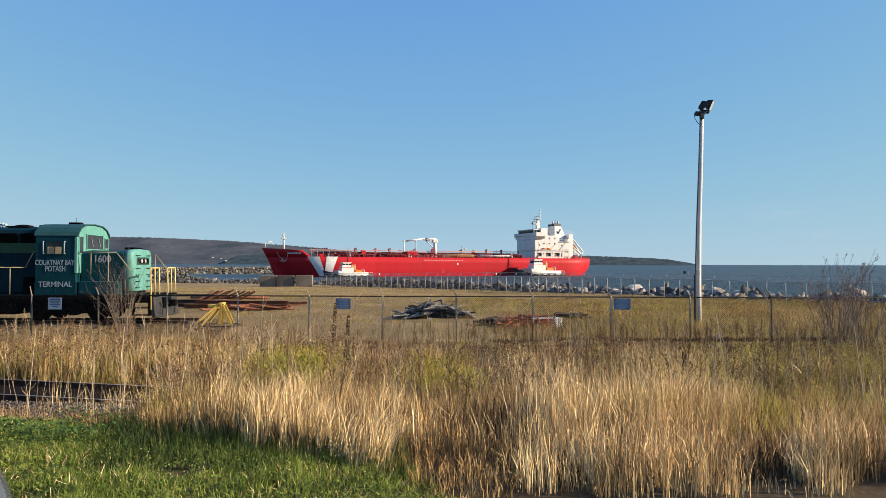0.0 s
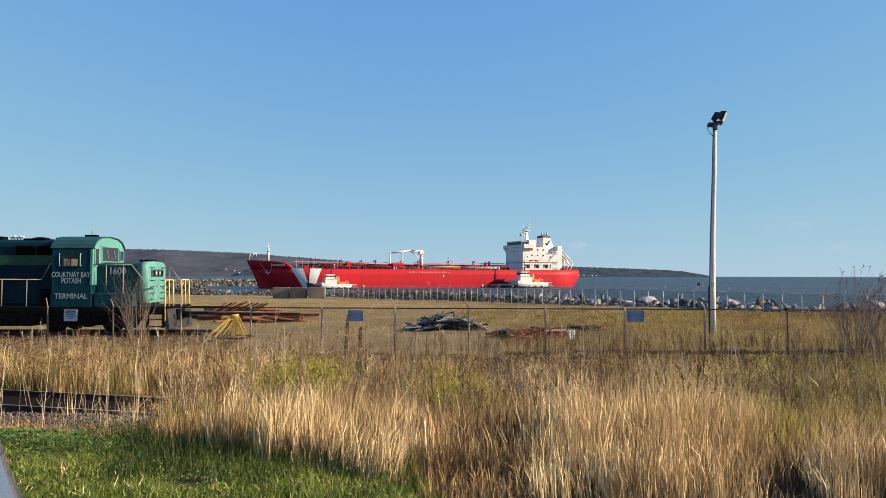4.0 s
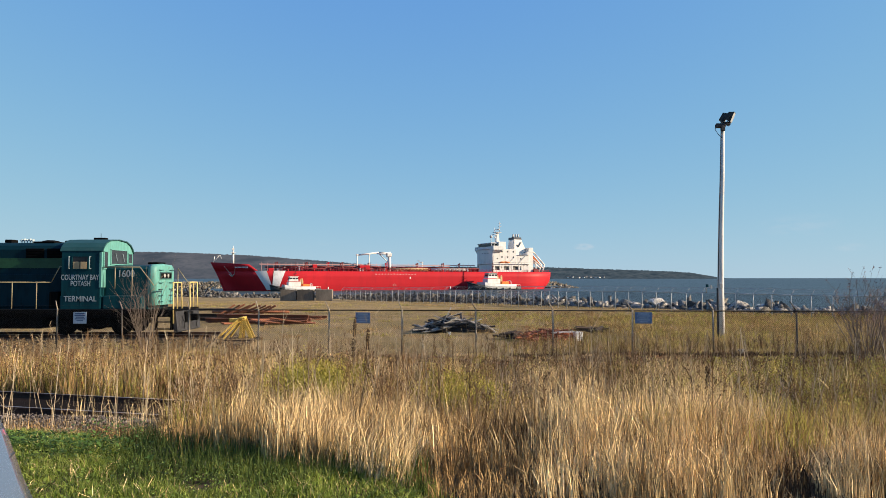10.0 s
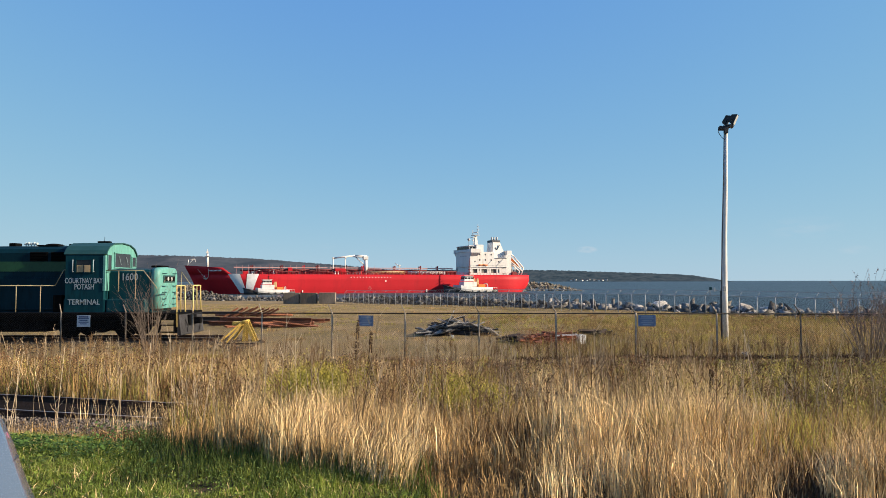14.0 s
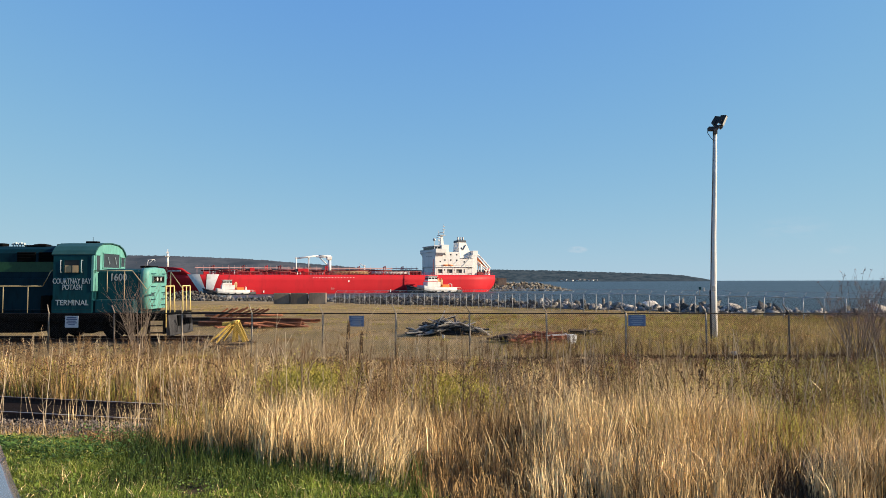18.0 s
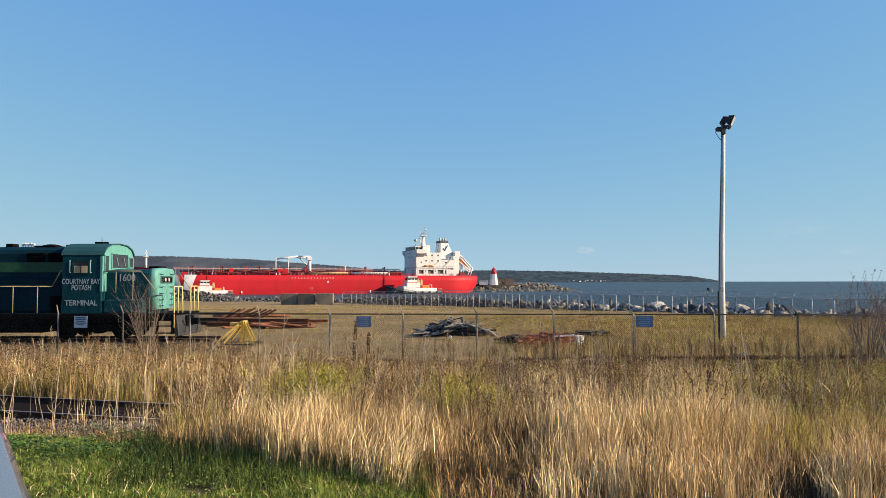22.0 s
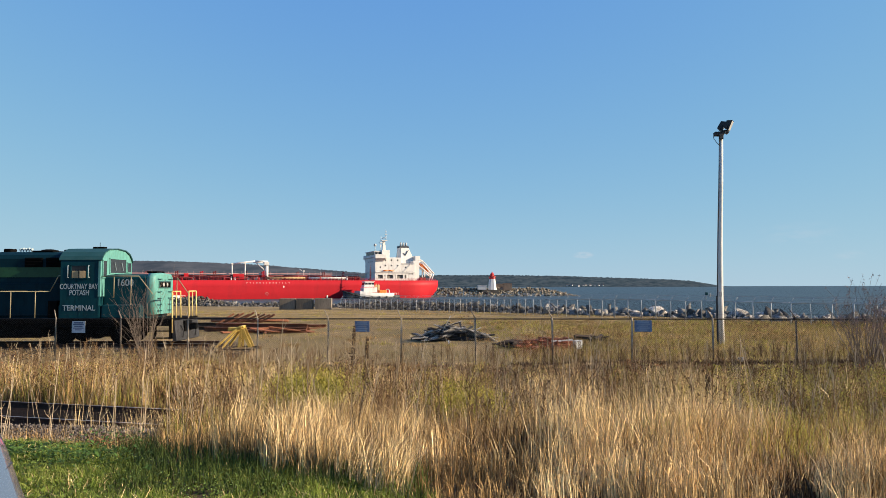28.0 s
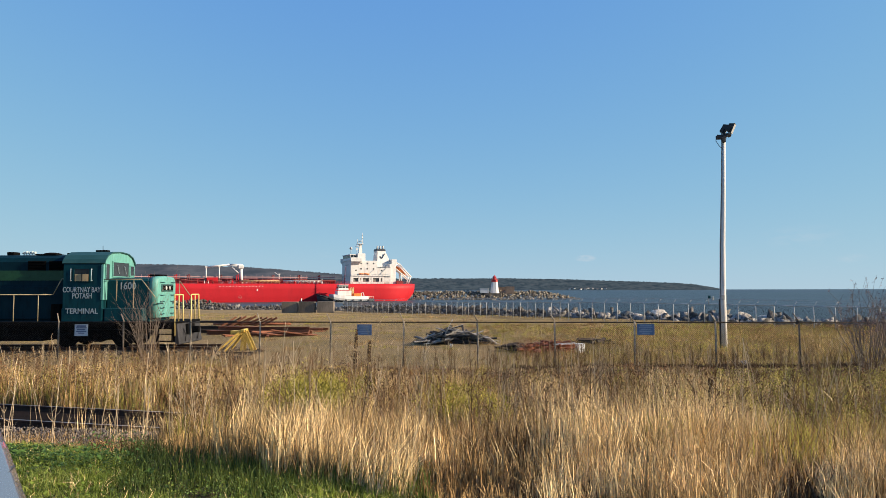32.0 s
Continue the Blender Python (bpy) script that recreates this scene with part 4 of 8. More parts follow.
    for p, q in (((-11.1, 3.3), (-12.1, 1.9)), ((-12.1, 1.9), (-13.9, 4.9))):
        v = Vector((q[0] - p[0], 0, q[1] - p[1]))
        mid = Vector(((p[0] + q[0]) / 2, 3.92 - (p[1] + q[1]) / 2 * 0.07, zf + (p[1] + q[1]) / 2))
        box(bm, mid, (v.length, 0.3, 0.34), Matrix.Rotation(-math.atan2(v.z, v.x), 3, "Y"))
    part("funnel_mark", bm, M_SHIPDK, fun, "dark tick shape")
    # free-fall lifeboat on its ramp over the stern
    for y in (-1.8, 1.8):
        bm = bmesh.new()
        pipe(bm, [(-20.0, y, dz + 9.6), (-29.0, y, dz + 2.6)], 0.35, 6)
        rod(bm, (-24.5, y, dz), (-24.5, y, dz + 6.0), 0.35, seg=6)
        pipe(bm, [(-21.6, y, dz + 12.3), (-23.4, y, dz + 11.2), (-30.4, y, dz + 4.0)], 0.42, 6)
        rod(bm, (-30.2, y, dz + 4.2), (-28.6, y, dz), 0.36, seg=6)
        rod(bm, (-21.8, y, dz + 12.3), (-20.0, y, dz + 8.0), 0.3, seg=6)
        part("lifeboat_ramp", bm, M_SHIPW, ship, "white sloping lifeboat launch frame")
    bm = bmesh.new()
    rings = []
    for u, r in ((0, 0.25), (0.12, 0.9), (0.35, 1.3), (0.7, 1.3), (0.92, 0.9), (1.0, 0.3)):
        c = Vector((-20.6, 0, dz + 10.6)).lerp(Vector((-27.6, 0, dz + 5.0)), u)
        rings.append([(c.x, c.y + r * math.cos(k * math.tau / 10), c.z + r * math.sin(k * math.tau / 10)) for k in range(10)])
    loft(bm, rings)
    part("lifeboat", bm, M_ORANGE, ship, "orange enclosed free-fall lifeboat")
    bm = bmesh.new()
    soft_box(bm, (-17.2, 2, dz + 5.6), (3.6, 12, 11.2), 0.15)
    soft_box(bm, (-18.6, 4, dz + 12.6), (3.0, 5, 2.6), 0.15)
    part("engine_casing", bm, M_SHIPW, ship, "white engine casing abaft the house")
    for a, y in ((-20, 8), (-23, 5), (-18.5, -6)):
        bm = bmesh.new()
        rod(bm, (a, y - 1, dz + 1.2), (a, y + 1, dz + 1.2), 0.8, seg=10)
        soft_box(bm, (a, y, dz + 0.5), (1.8, 2.4, 1.0), 0.1)
        part("mooring_winch", bm, M_DECK, ship)
    return ship


def build_tug(label, size=1.0):
    """A harbour tug, 30 m at size one, local x towards its bow, standing on the water line."""
    tug = holder("tugboat", pose(0, 0, SEA_Z), label, "tugboat", group="harbour tugs")
    bm = bmesh.new()
    rings = []
    for a, b, t in ((-15, 3.6, 1.6), (-13.5, 4.6, 1.6), (-8, 5.2, 1.6), (0, 5.4, 1.8), (6, 5.2, 2.3), (10, 4.3, 2.9), (13, 2.6, 3.5), (15, 0.3, 4.1)):
        rings.append([(a - 0.6, -b * 0.8, -1), (a, -b, t), (a, b, t), (a - 0.6, b * 0.8, -1)])
    loft(bm, rings)
    part("hull", bm, M_TUGHULL, tug, "black tug hull")
    bm = bmesh.new()
    ring = [(-15, 3.7, 0.4), (-13.5, 4.7, 0.3), (-8, 5.4, 0.25), (0, 5.6, 0.3), (6, 5.3, 0.9), (10, 4.4, 2.0), (13, 2.7, 3.0), (15.1, 0.2, 3.8)]
    for s in (1, -1):
        pipe(bm, [(a, s * b, z) for a, b, z in ring], 0.32, 6)
    part("fender", bm, M_RUBBER, tug, "black rubber fender strake")
    for a in (-11, -7, -3, 1, 5):
        bm = bmesh.new()
        rod(bm, (a, 5.6, 0.75), (a, 5.95, 0.75), 0.5, seg=10)
        part("fender_tyre", bm, M_RUBBER, tug)
    bm = bmesh.new()
    rings = []
    for a, b, t in ((-11.5, 5.0, 1.3), (-7, 5.5, 1.3), (0, 5.7, 1.5), (4.0, 5.5, 1.9), (7.2, 5.0, 2.5)):
        rings.append([(a, -b + 0.35, 0.35), (a, -b, t), (a, -b + 0.3, t + 1.5), (a, b - 0.3, t + 1.5), (a, b, t), (a, b - 0.35, 0.35)])
    loft(bm, rings, smooth=False)
    part("bulwark", bm, M_SHIPW, tug, "white raised foredeck and bulwark")
    bm = bmesh.new()
    soft_box(bm, (0.9, 0, 4.4), (7.4, 6.0, 2.6), 0.2)
    part("deckhouse", bm, M_SHIPW, tug, "white tug deckhouse")
    bm = bmesh.new()
    b2 = bmesh.new()
    loft(b2, [[(-2.2, -2.5, 0), (3.4, -2.5, 0), (3.4, 2.5, 0), (-2.2, 2.5, 0)], [(-1.9, -2.1, 2.6), (2.8, -2.1, 2.6), (2.8, 2.1, 2.6), (-1.9, 2.1, 2.6)]], smooth=False)
    add(bm, b2, (0.8, 0, 6.0))
    soft_box(bm, (1.2, 0, 8.75), (5.6, 5.0, 0.3), 0.08)
    wh = part("wheelhouse", bm, M_SHIPW, tug, "white wheelhouse")
    for a in (-0.6, 1.2, 3.0):
        for s in (1, -1):
            bm = bmesh.new()
            box(bm, (a, s * 2.3, 7.5), (1.4, 0.12, 1.1), Matrix.Rotation(s * -0.12, 3, "X"))
            part("window", bm, M_GLASS_DK, wh)
    for y in (-1.3, 0, 1.3):
        bm = bmesh.new()
        box(bm, (3.95, y, 7.5), (0.12, 1.1, 1.1), Matrix.Rotation(-0.2, 3, "Y"))
        part("window", bm, M_GLASS_DK, wh)
    bm = bmesh.new()
    rod(bm, (0.2, 0, 8.9), (-0.2, 0, 18.0), 0.24, 0.10, 6)
    for z, w in ((10.4, 3.0), (12.0, 2.2), (13.4, 1.2)):
        rod(bm, (0.1, -w / 2, z), (0.1, w / 2, z), 0.1, seg=5)
        rod(bm, (0.1 - w / 3, 0, z + 0.3), (0.1 + w / 3, 0, z + 0.3), 0.1, seg=5)
    box(bm, (0.9, 0, 9.9), (0.5, 2.0, 0.3))
    part("mast", bm, M_DECK, tug, "dark red signal mast")
    for y in (-2.0, 2.0):
        bm = bmesh.new()
        soft_box(bm, (-3.7, y, 5.6), (1.2, 1.1, 2.6), 0.2)
        rod(bm, (-3.7, y, 6.6), (-3.9, y, 7.6), 0.28, seg=8)
        part("funnel", bm, M_BUFF, tug, "orange-buff exhaust stack")
    bm = bmesh.new()
    rod(bm, (-6.8, -1.4, 2.9), (-6.8, 1.4, 2.9), 0.9, seg=12)
    soft_box(bm, (-6.2, 0, 3.3), (4.0, 5.0, 2.0), 0.15)
    part("tow_winch", bm, M_ORANGE, tug, "orange tow winch")
    bm = bmesh.new()
    for y in (-2.2, 2.2):
        pipe(bm, [(-9.8, y, 1.7), (-9.6, y, 4.4), (-9.6, 0, 4.8)], 0.2, 6)
    part("tow_bow", bm, M_SHIPW, tug)
    for s in (1, -1):
        bm = bmesh.new()
        for a, b in ((-14.6, 3.4), (-13, 4.2), (-11.4, 4.6), (-9.8, 4.8)):
            rod(bm, (a, s * b, 1.6), (a, s * b, 2.7), 0.06, seg=4)
        pipe(bm, [(-14.6, s * 3.4, 2.7), (-13, s * 4.2, 2.7), (-11.4, s * 4.6, 2.7), (-9.8, s * 4.8, 2.7)], 0.06, 4)
        part("stern_rail", bm, M_SHIPW, tug)
    for ob in tug.children_recursive:
        ob.data.transform(Matrix.Scale(size, 4))
    return tug


SHIP = build_ship()
TUG_FORE = build_tug("white and black harbour tug pushing at the tanker's bow", 0.78)
TUG_AFT = build_tug("white and black harbour tug alongside the tanker's quarter")

# ---------------------------------------------------------------- locomotive
def build_locomotive():
    """Local x towards the nose, z from the rail tops, origin below the front corner of the cab."""
    loco = holder("locomotive", pose(-15.54, LOCO_Y, RAIL_Z), "teal diesel switching locomotive with cream lettering, parked behind the fence", "locomotive")
    W = 1.55
    # frame and walkway
    bm = bmesh.new()
    box(bm, (-6.0, 0, 1.02), (18.6, 2.9, 0.34))
    box(bm, (-6.0, -1.5, 1.10), (18.6, 0.08, 0.18))
    box(bm, (-6.0, 1.5, 1.10), (18.6, 0.08, 0.18))
    part("underframe", bm, M_UNDER, loco, "black steel underframe and walkway")
    # long hood behind the cab, wide green stripe let in along its side
    hw = 1.05
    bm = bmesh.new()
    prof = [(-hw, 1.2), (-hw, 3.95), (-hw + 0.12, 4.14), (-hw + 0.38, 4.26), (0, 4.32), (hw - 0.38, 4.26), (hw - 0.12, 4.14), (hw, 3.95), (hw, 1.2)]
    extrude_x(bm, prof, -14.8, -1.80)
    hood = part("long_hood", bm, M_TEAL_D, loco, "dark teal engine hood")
    bm = bmesh.new()
    box(bm, (-8.3, -hw - 0.006, 3.32), (13.0, 0.02, 0.46))
    part("stripe", bm, M_GREENBAND, hood, "green paint stripe")
    bm = bmesh.new()
    soft_box(bm, (-4.6, -hw - 0.03, 2.05), (5.4, 0.10, 1.5), 0.03)
    part("hood_panel", bm, M_TEAL_D, hood)
    dm = bmesh.new()
    soft_box(dm, (0, 0, 0), (0.78, 0.035, 1.45), 0.012)
    box(dm, (0.3, -0.03, 0.0), (0.03, 0.04, 0.18))
    dm = mesh_from(dm, "hood_door", M_TEAL_D)
    for k in range(6):
        piece("hood_door", dm, hood, pose(-7.9 - 0.84 * k, -hw - 0.015, 2.2))
    for k in range(2):
        bm = bmesh.new()
        soft_box(bm, (-2.32 - 0.98 * k, -hw - 0.012, 3.78), (0.84, 0.05, 0.44), 0.02)
        for j in range(6):
            box(bm, (-2.32 - 0.98 * k, -hw - 0.05, 3.60 + 0.072 * j), (0.78, 0.03, 0.016), Matrix.Rotation(0.5, 3, "X"))
        part("air_grille", bm, M_UNDER, hood, "dark louvred air intake")
    # roof gear
    bm = bmesh.new()
    soft_box(bm, (-3.2, 0, 4.32), (1.0, 1.2, 0.07), 0.03)
    rod(bm, (-3.2, 0, 4.33), (-3.2, 0, 4.40), 0.40, 0.36, seg=18)
    rod(bm, (-3.2, 0, 4.40), (-3.2, 0, 4.44), 0.36, 0.15, seg=18)
    part("roof_fan", bm, M_UNDER, loco, "dark radiator fan on the hood roof")
    bm = bmesh.new()
    for k in range(5):
        rod(bm, (-4.46 + 0.13 * k, -0.2, 4.24), (-4.46 + 0.13 * k, -0.2, 4.40), 0.024, seg=6)
        rod(bm, (-4.53 + 0.13 * k, -0.2, 4.40), (-4.38 + 0.13 * k, -0.28, 4.43 + 0.03 * (k % 2)), 0.022, 0.058, seg=8)
    part("horn", bm, M_LETTER, loco, "cluster of pale air horns")
    for a in (-5.15, -2.15):
        bm = bmesh.new()
        soft_box(bm, (a, 0.1, 4.36), (0.34 if a < -5 else 0.6, 0.5, 0.22 if a < -5 else 0.12), 0.04)
        part("exhaust_stack", bm, M_UNDER, loco)
    # cab
    bm = bmesh.new()
    prof = [(-W, 1.2), (-W, 3.84), (-W + 0.10, 4.02), (-W + 0.32, 4.22), (-W + 0.75, 4.38), (0, 4.44), (W - 0.75, 4.38), (W - 0.32, 4.22), (W - 0.10, 4.02), (W, 3.84), (W, 1.2)]
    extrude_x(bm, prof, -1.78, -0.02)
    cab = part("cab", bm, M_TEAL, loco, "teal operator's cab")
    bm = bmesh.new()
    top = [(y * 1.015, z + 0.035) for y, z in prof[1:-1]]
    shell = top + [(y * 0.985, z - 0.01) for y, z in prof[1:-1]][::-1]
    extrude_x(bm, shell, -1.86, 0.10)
    part("cab_roof", bm, M_TEAL_M, cab, "mid teal curved roof")
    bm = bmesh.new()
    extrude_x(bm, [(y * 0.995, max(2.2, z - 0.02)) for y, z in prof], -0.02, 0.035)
    front = part("cab_front", bm, M_TEAL_L, cab, "teal front wall of the cab, in a sunlit tone")
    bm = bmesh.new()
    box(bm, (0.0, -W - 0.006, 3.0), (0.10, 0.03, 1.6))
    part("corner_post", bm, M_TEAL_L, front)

    def window(name, c, size, axis, glass, parent, frame_mat):
        bm = bmesh.new()
        t = 0.045
        w, h = size
        for dx, dz, sx, sz in ((0, h / 2, w + 2 * t, t), (0, -h / 2, w + 2 * t, t), (-w / 2, 0, t, h), (w / 2, 0, t, h)):
            s = (sx, 0.06, sz) if axis == "y" else (0.06, sx, sz)
            d = (dx, 0, dz) if axis == "y" else (0, dx, dz)
            box(bm, Vector(c) + Vector(d), s)
        wob = part(name, bm, frame_mat, parent, "window frame")
        bm = bmesh.new()
        box(bm, c, (w, 0.03, h) if axis == "y" else (0.03, w, h))
        part("pane", bm, glass, wob, "dark window pane")
        return wob

    side = window("side_window", (-0.93, -W - 0.008, 3.33), (0.74, 0.60), "y", M_GLASS_DK, cab, M_TEAL)
    for dx in (-0.17, 0.15):
        bm = bmesh.new()
        soft_box(bm, (-0.93 + dx, -W - 0.03, 3.20), (0.29, 0.016, 0.34), 0.006)
        part("board", bm, M_BOARD, side, "tan board behind the glass")
    for x in (-1.40, -0.46):
        bm = bmesh.new()
        rod(bm, (x, -W - 0.10, 3.05), (x, -W - 0.10, 3.62), 0.018, seg=6)
        for z in (3.07, 3.6):
            rod(bm, (x, -W - 0.10, z), (x, -W + 0.02, z), 0.014, seg=5)
        part("grab_iron", bm, M_LETTER, cab, "pale vertical grab iron")
    for y, w, h, z in ((-1.20, 0.36, 0.80, 3.46), (0.08, 1.58, 0.70, 3.62), (1.22, 0.40, 0.50, 3.58)):
        window("front_window", (0.045, y, z), (w, h), "x", M_GLASS_DK, front, M_TEAL_L)
    for y in (-0.35, 0.35):
        bm = bmesh.new()
        rod(bm, (0.10, y, 3.8), (0.10, y + 0.18, 3.42), 0.012, seg=5)
        part("wiper", bm, M_LETTER, front)
    bm = bmesh.new()
    soft_box(bm, (-0.9, 0.2, 4.52), (0.56, 0.3, 0.10), 0.03)
    rod(bm, (-0.9, 0.2, 4.5), (-0.9, 0.2, 4.78), 0.012, seg=5)
    part("antenna", bm, M_UNDER, cab)
    for words, size, z, st, x in (("COURTNAY BAY", 0.345, 2.545, 0.66, -0.93), ("POTASH", 0.345, 2.265, 0.70, -0.90), ("TERMINAL", 0.345, 1.57, 0.92, -0.90)):
        lettering("lettering", words, size, M_LETTER, pose(x, -W - 0.012, z, 90, 0, 0), cab, st, 0.004)["label"] = "cream painted lettering"
    bm = bmesh.new()
    soft_box(bm, (-2.15, -1.3, 1.62), (0.42, 0.4, 0.78), 0.05)
    part("locker", bm, M_UNDER, loco, "rust-brown side locker")
    for x, w in ((0.98, 1.75), (-0.9, 1.9)):
        bm = bmesh.new()
        soft_box(bm, (x, -1.34, 1.52), (w, 0.40, 0.60), 0.05)
        box(bm, (x, -1.545, 1.52), (0.04, 0.02, 0.5))
        part("side_box", bm, M_TEAL, loco, "teal battery box on the walkway, in a shaded tone")
    # short hood with rounded nose, the nose paint in a sunlit tone
    nw = 1.15
    bm = bmesh.new()
    prof = [(-nw, 1.2), (-nw, 3.06), (-nw + 0.1, 3.17), (0, 3.24), (nw - 0.1, 3.17), (nw, 3.06), (nw, 1.2)]
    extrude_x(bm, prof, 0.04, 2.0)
    nose = part("short_hood", bm, M_TEAL, loco, "teal short hood in a shaded tone")
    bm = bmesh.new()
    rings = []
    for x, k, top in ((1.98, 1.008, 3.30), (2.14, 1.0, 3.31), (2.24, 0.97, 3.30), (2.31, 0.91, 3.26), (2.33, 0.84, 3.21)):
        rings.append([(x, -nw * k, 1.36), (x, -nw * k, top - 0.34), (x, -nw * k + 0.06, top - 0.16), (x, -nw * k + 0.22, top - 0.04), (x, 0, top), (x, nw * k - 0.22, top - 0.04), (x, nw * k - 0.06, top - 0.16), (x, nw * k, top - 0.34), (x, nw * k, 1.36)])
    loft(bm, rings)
    cap = part("nose", bm, M_TEAL_L, nose, "weathered teal rounded nose, in a sunlit tone")
    bm = bmesh.new()
    soft_box(bm, (2.31, 0, 2.74), (0.12, 1.36, 0.36), 0.05)
    hl = part("headlight_box", bm, M_TEAL_M, cap)
    bm = bmesh.new()
    soft_box(bm, (2.365, 0, 2.74), (0.02, 1.2, 0.24), 0.008)
    part("number_panel", bm, M_UNDER, hl, "dark grimy lamp panel")
    for y in (-0.20, 0.20):
        bm = bmesh.new()
        rod(bm, (2.365, y, 2.74), (2.39, y, 2.74), 0.09, seg=14)
        part("headlight", bm, M_GALV, hl, "dull round headlight lens")
    bm = bmesh.new()
    soft_box(bm, (1.9, 0, 3.33), (0.5, 0.9, 0.10), 0.04)
    part("nose_hatch", bm, M_UNDER, nose)
    for y, z in ((-0.6, 3.02), (-0.6, 2.42), (-0.6, 2.12), (-0.6, 1.82), (-0.6, 1.54), (0.6, 3.02), (0.6, 2.42), (0.6, 2.12), (0.6, 1.82), (0.6, 1.54)):
        bm = bmesh.new()
        pipe(bm, [(2.26, y - 0.18, z), (2.40, y - 0.18, z - 0.02), (2.40, y + 0.18, z - 0.02), (2.26, y + 0.18, z)], 0.015, 5)
        part("nose_rung", bm, M_TEAL, cap)
    n = lettering("lettering", "1600", 0.46, M_LETTER, pose(0.98, -nw - 0.012, 2.68, 90, 0, 0), nose, 0.86, 0.006)
    n["label"] = "cream painted running number"
    # handrails along the walkway
    yr = -1.46
    bm = bmesh.new()
    pipe(bm, [(-14.6, yr, 2.44), (-2.28, yr, 2.44), (-1.90, yr, 3.16), (-1.60, yr, 3.16)], 0.022, 6)
    part("handrail", bm, M_CREAMRAIL, loco, "cream tube handrail")
    bm = bmesh.new()
    rod(bm, (0, yr, 1.2), (0, yr, 2.44), 0.022, seg=6)
    st = mesh_from(bm, "stanchion", M_CREAMRAIL)
    for k in range(11):
        piece("stanchion", st, loco, pose(-2.95 - 1.12 * k, 0, 0))
    bm = bmesh.new()
    pipe(bm, [(-0.25, yr, 3.13), (1.75, yr, 3.13), (2.40, yr, 2.30)], 0.022, 6)
    part("handrail", bm, M_CREAMRAIL, loco)
    for x in (0.62, 1.40):
        bm = bmesh.new()
        rod(bm, (x, yr, 2.15 if x < 1 else 1.5), (x, yr, 3.13), 0.022, seg=6)
        part("stanchion", bm, M_CREAMRAIL, loco)
    # end platform: yellow hooped rails, steps and pilot
    for y0, y1 in ((-1.50, -0.52), (0.52, 1.50)):
        bm = bmesh.new()
        pipe(bm, [(3.34, y0, 0.55), (3.30, y0, 2.42), (3.30, y1, 2.42), (3.34, y1, 1.0)], 0.032, 6)
        mid = (y0 + y1) / 2
        rod(bm, (3.31, mid, 1.2), (3.30, mid, 2.42), 0.026, seg=6)
        part("end_rail", bm, M_YELRAIL, loco, "yellow hooped end railing")
    bm = bmesh.new()
    pipe(bm, [(2.35, 1.46, 1.2), (2.35, 1.46, 3.1), (3.0, 1.46, 2.2)], 0.022, 6)
    part("handrail", bm, M_CREAMRAIL, loco)
    bm = bmesh.new()
    box(bm, (2.7, 0, 1.13), (1.4, 3.0, 0.14))
    part("end_platform", bm, M_UNDER, loco)
    for y in (-1.36, 1.36):
        bm = bmesh.new()
        for z in (0.30, 0.62, 0.94):
            box(bm, (2.85, y, z), (0.7, 0.34, 0.04))
        box(bm, (2.48, y, 0.68), (0.04, 0.34, 0.85))
        box(bm, (3.22, y, 0.68), (0.04, 0.34, 0.85))
        part("step_well", bm, M_UNDER, loco, "boarding steps")
    bm = bmesh.new()
    extrude_y(bm, [(3.28, 1.1), (3.40, 1.1), (3.52, 0.18), (3.36, 0.12)], -1.45, 1.45)
    part("pilot", bm, M_DARKSCRAP, loco, "grey pilot plate")
    bm = bmesh.new()
    soft_box(bm, (3.62, 0, 0.78), (0.62, 0.24, 0.3), 0.06)
    soft_box(bm, (3.45, 0, 0.80), (0.18, 0.9, 0.5), 0.05)
    part("coupler", bm, M_UNDER, loco, "black knuckle coupler")
    for y in (-0.8, 0.75):
        bm = bmesh.new()
        pipe(bm, [(3.46, y, 0.85), (3.60, y, 0.55), (3.56, y, 0.28)], 0.03, 6)
        part("air_hose", bm, M_RUBBER, loco)
    # fuel tank and bogies
    bm = bmesh.new()
    soft_box(bm, (-6.0, 0, 0.63), (6.6, 2.7, 0.64), 0.12)
    part("fuel_tank", bm, M_UNDER, loco, "black fuel tank")
    wheel = bmesh.new()
    rod(wheel, (0, -0.07, 0), (0, 0.07, 0), 0.50, seg=24)
    rod(wheel, (0, 0.05, 0), (0, 0.09, 0), 0.535, seg=24)
    rod(wheel, (0, -0.12, 0), (0, -0.05, 0), 0.14, seg=12)
    wheel = mesh_from(wheel, "wheel", M_UNDER)
    for cx in (-0.6, -12.0):
        bm = bmesh.new()
        for y in (-1.02, 1.02):
            extrude_y(bm, [(cx - 1.9, 0.62), (cx - 1.5, 0.82), (cx + 1.5, 0.82), (cx + 1.9, 0.62), (cx + 1.9, 0.42), (cx + 0.7, 0.36), (cx + 0.4, 0.26), (cx - 0.4, 0.26), (cx - 0.7, 0.36), (cx - 1.9, 0.42)], y - 0.08, y + 0.08)
            for dx in (-1.3, 1.3):
                soft_box(bm, (cx + dx, y * 1.06, 0.5), (0.36, 0.2, 0.36), 0.04)
            for dx in (-0.3, 0, 0.3):
                rod(bm, (cx + dx, y * 1.04, 0.36), (cx + dx, y * 1.04, 0.62), 0.08, seg=8)
        box(bm, (cx, 0, 0.62), (3.7, 1.2, 0.62))
        for dx in (-0.62, 0.62):
            soft_box(bm, (cx + dx, -1.16, 0.62), (0.5, 0.16, 0.40), 0.05)
        bogie = part("bogie_frame", bm, M_UNDER, loco, "grimy black bogie")
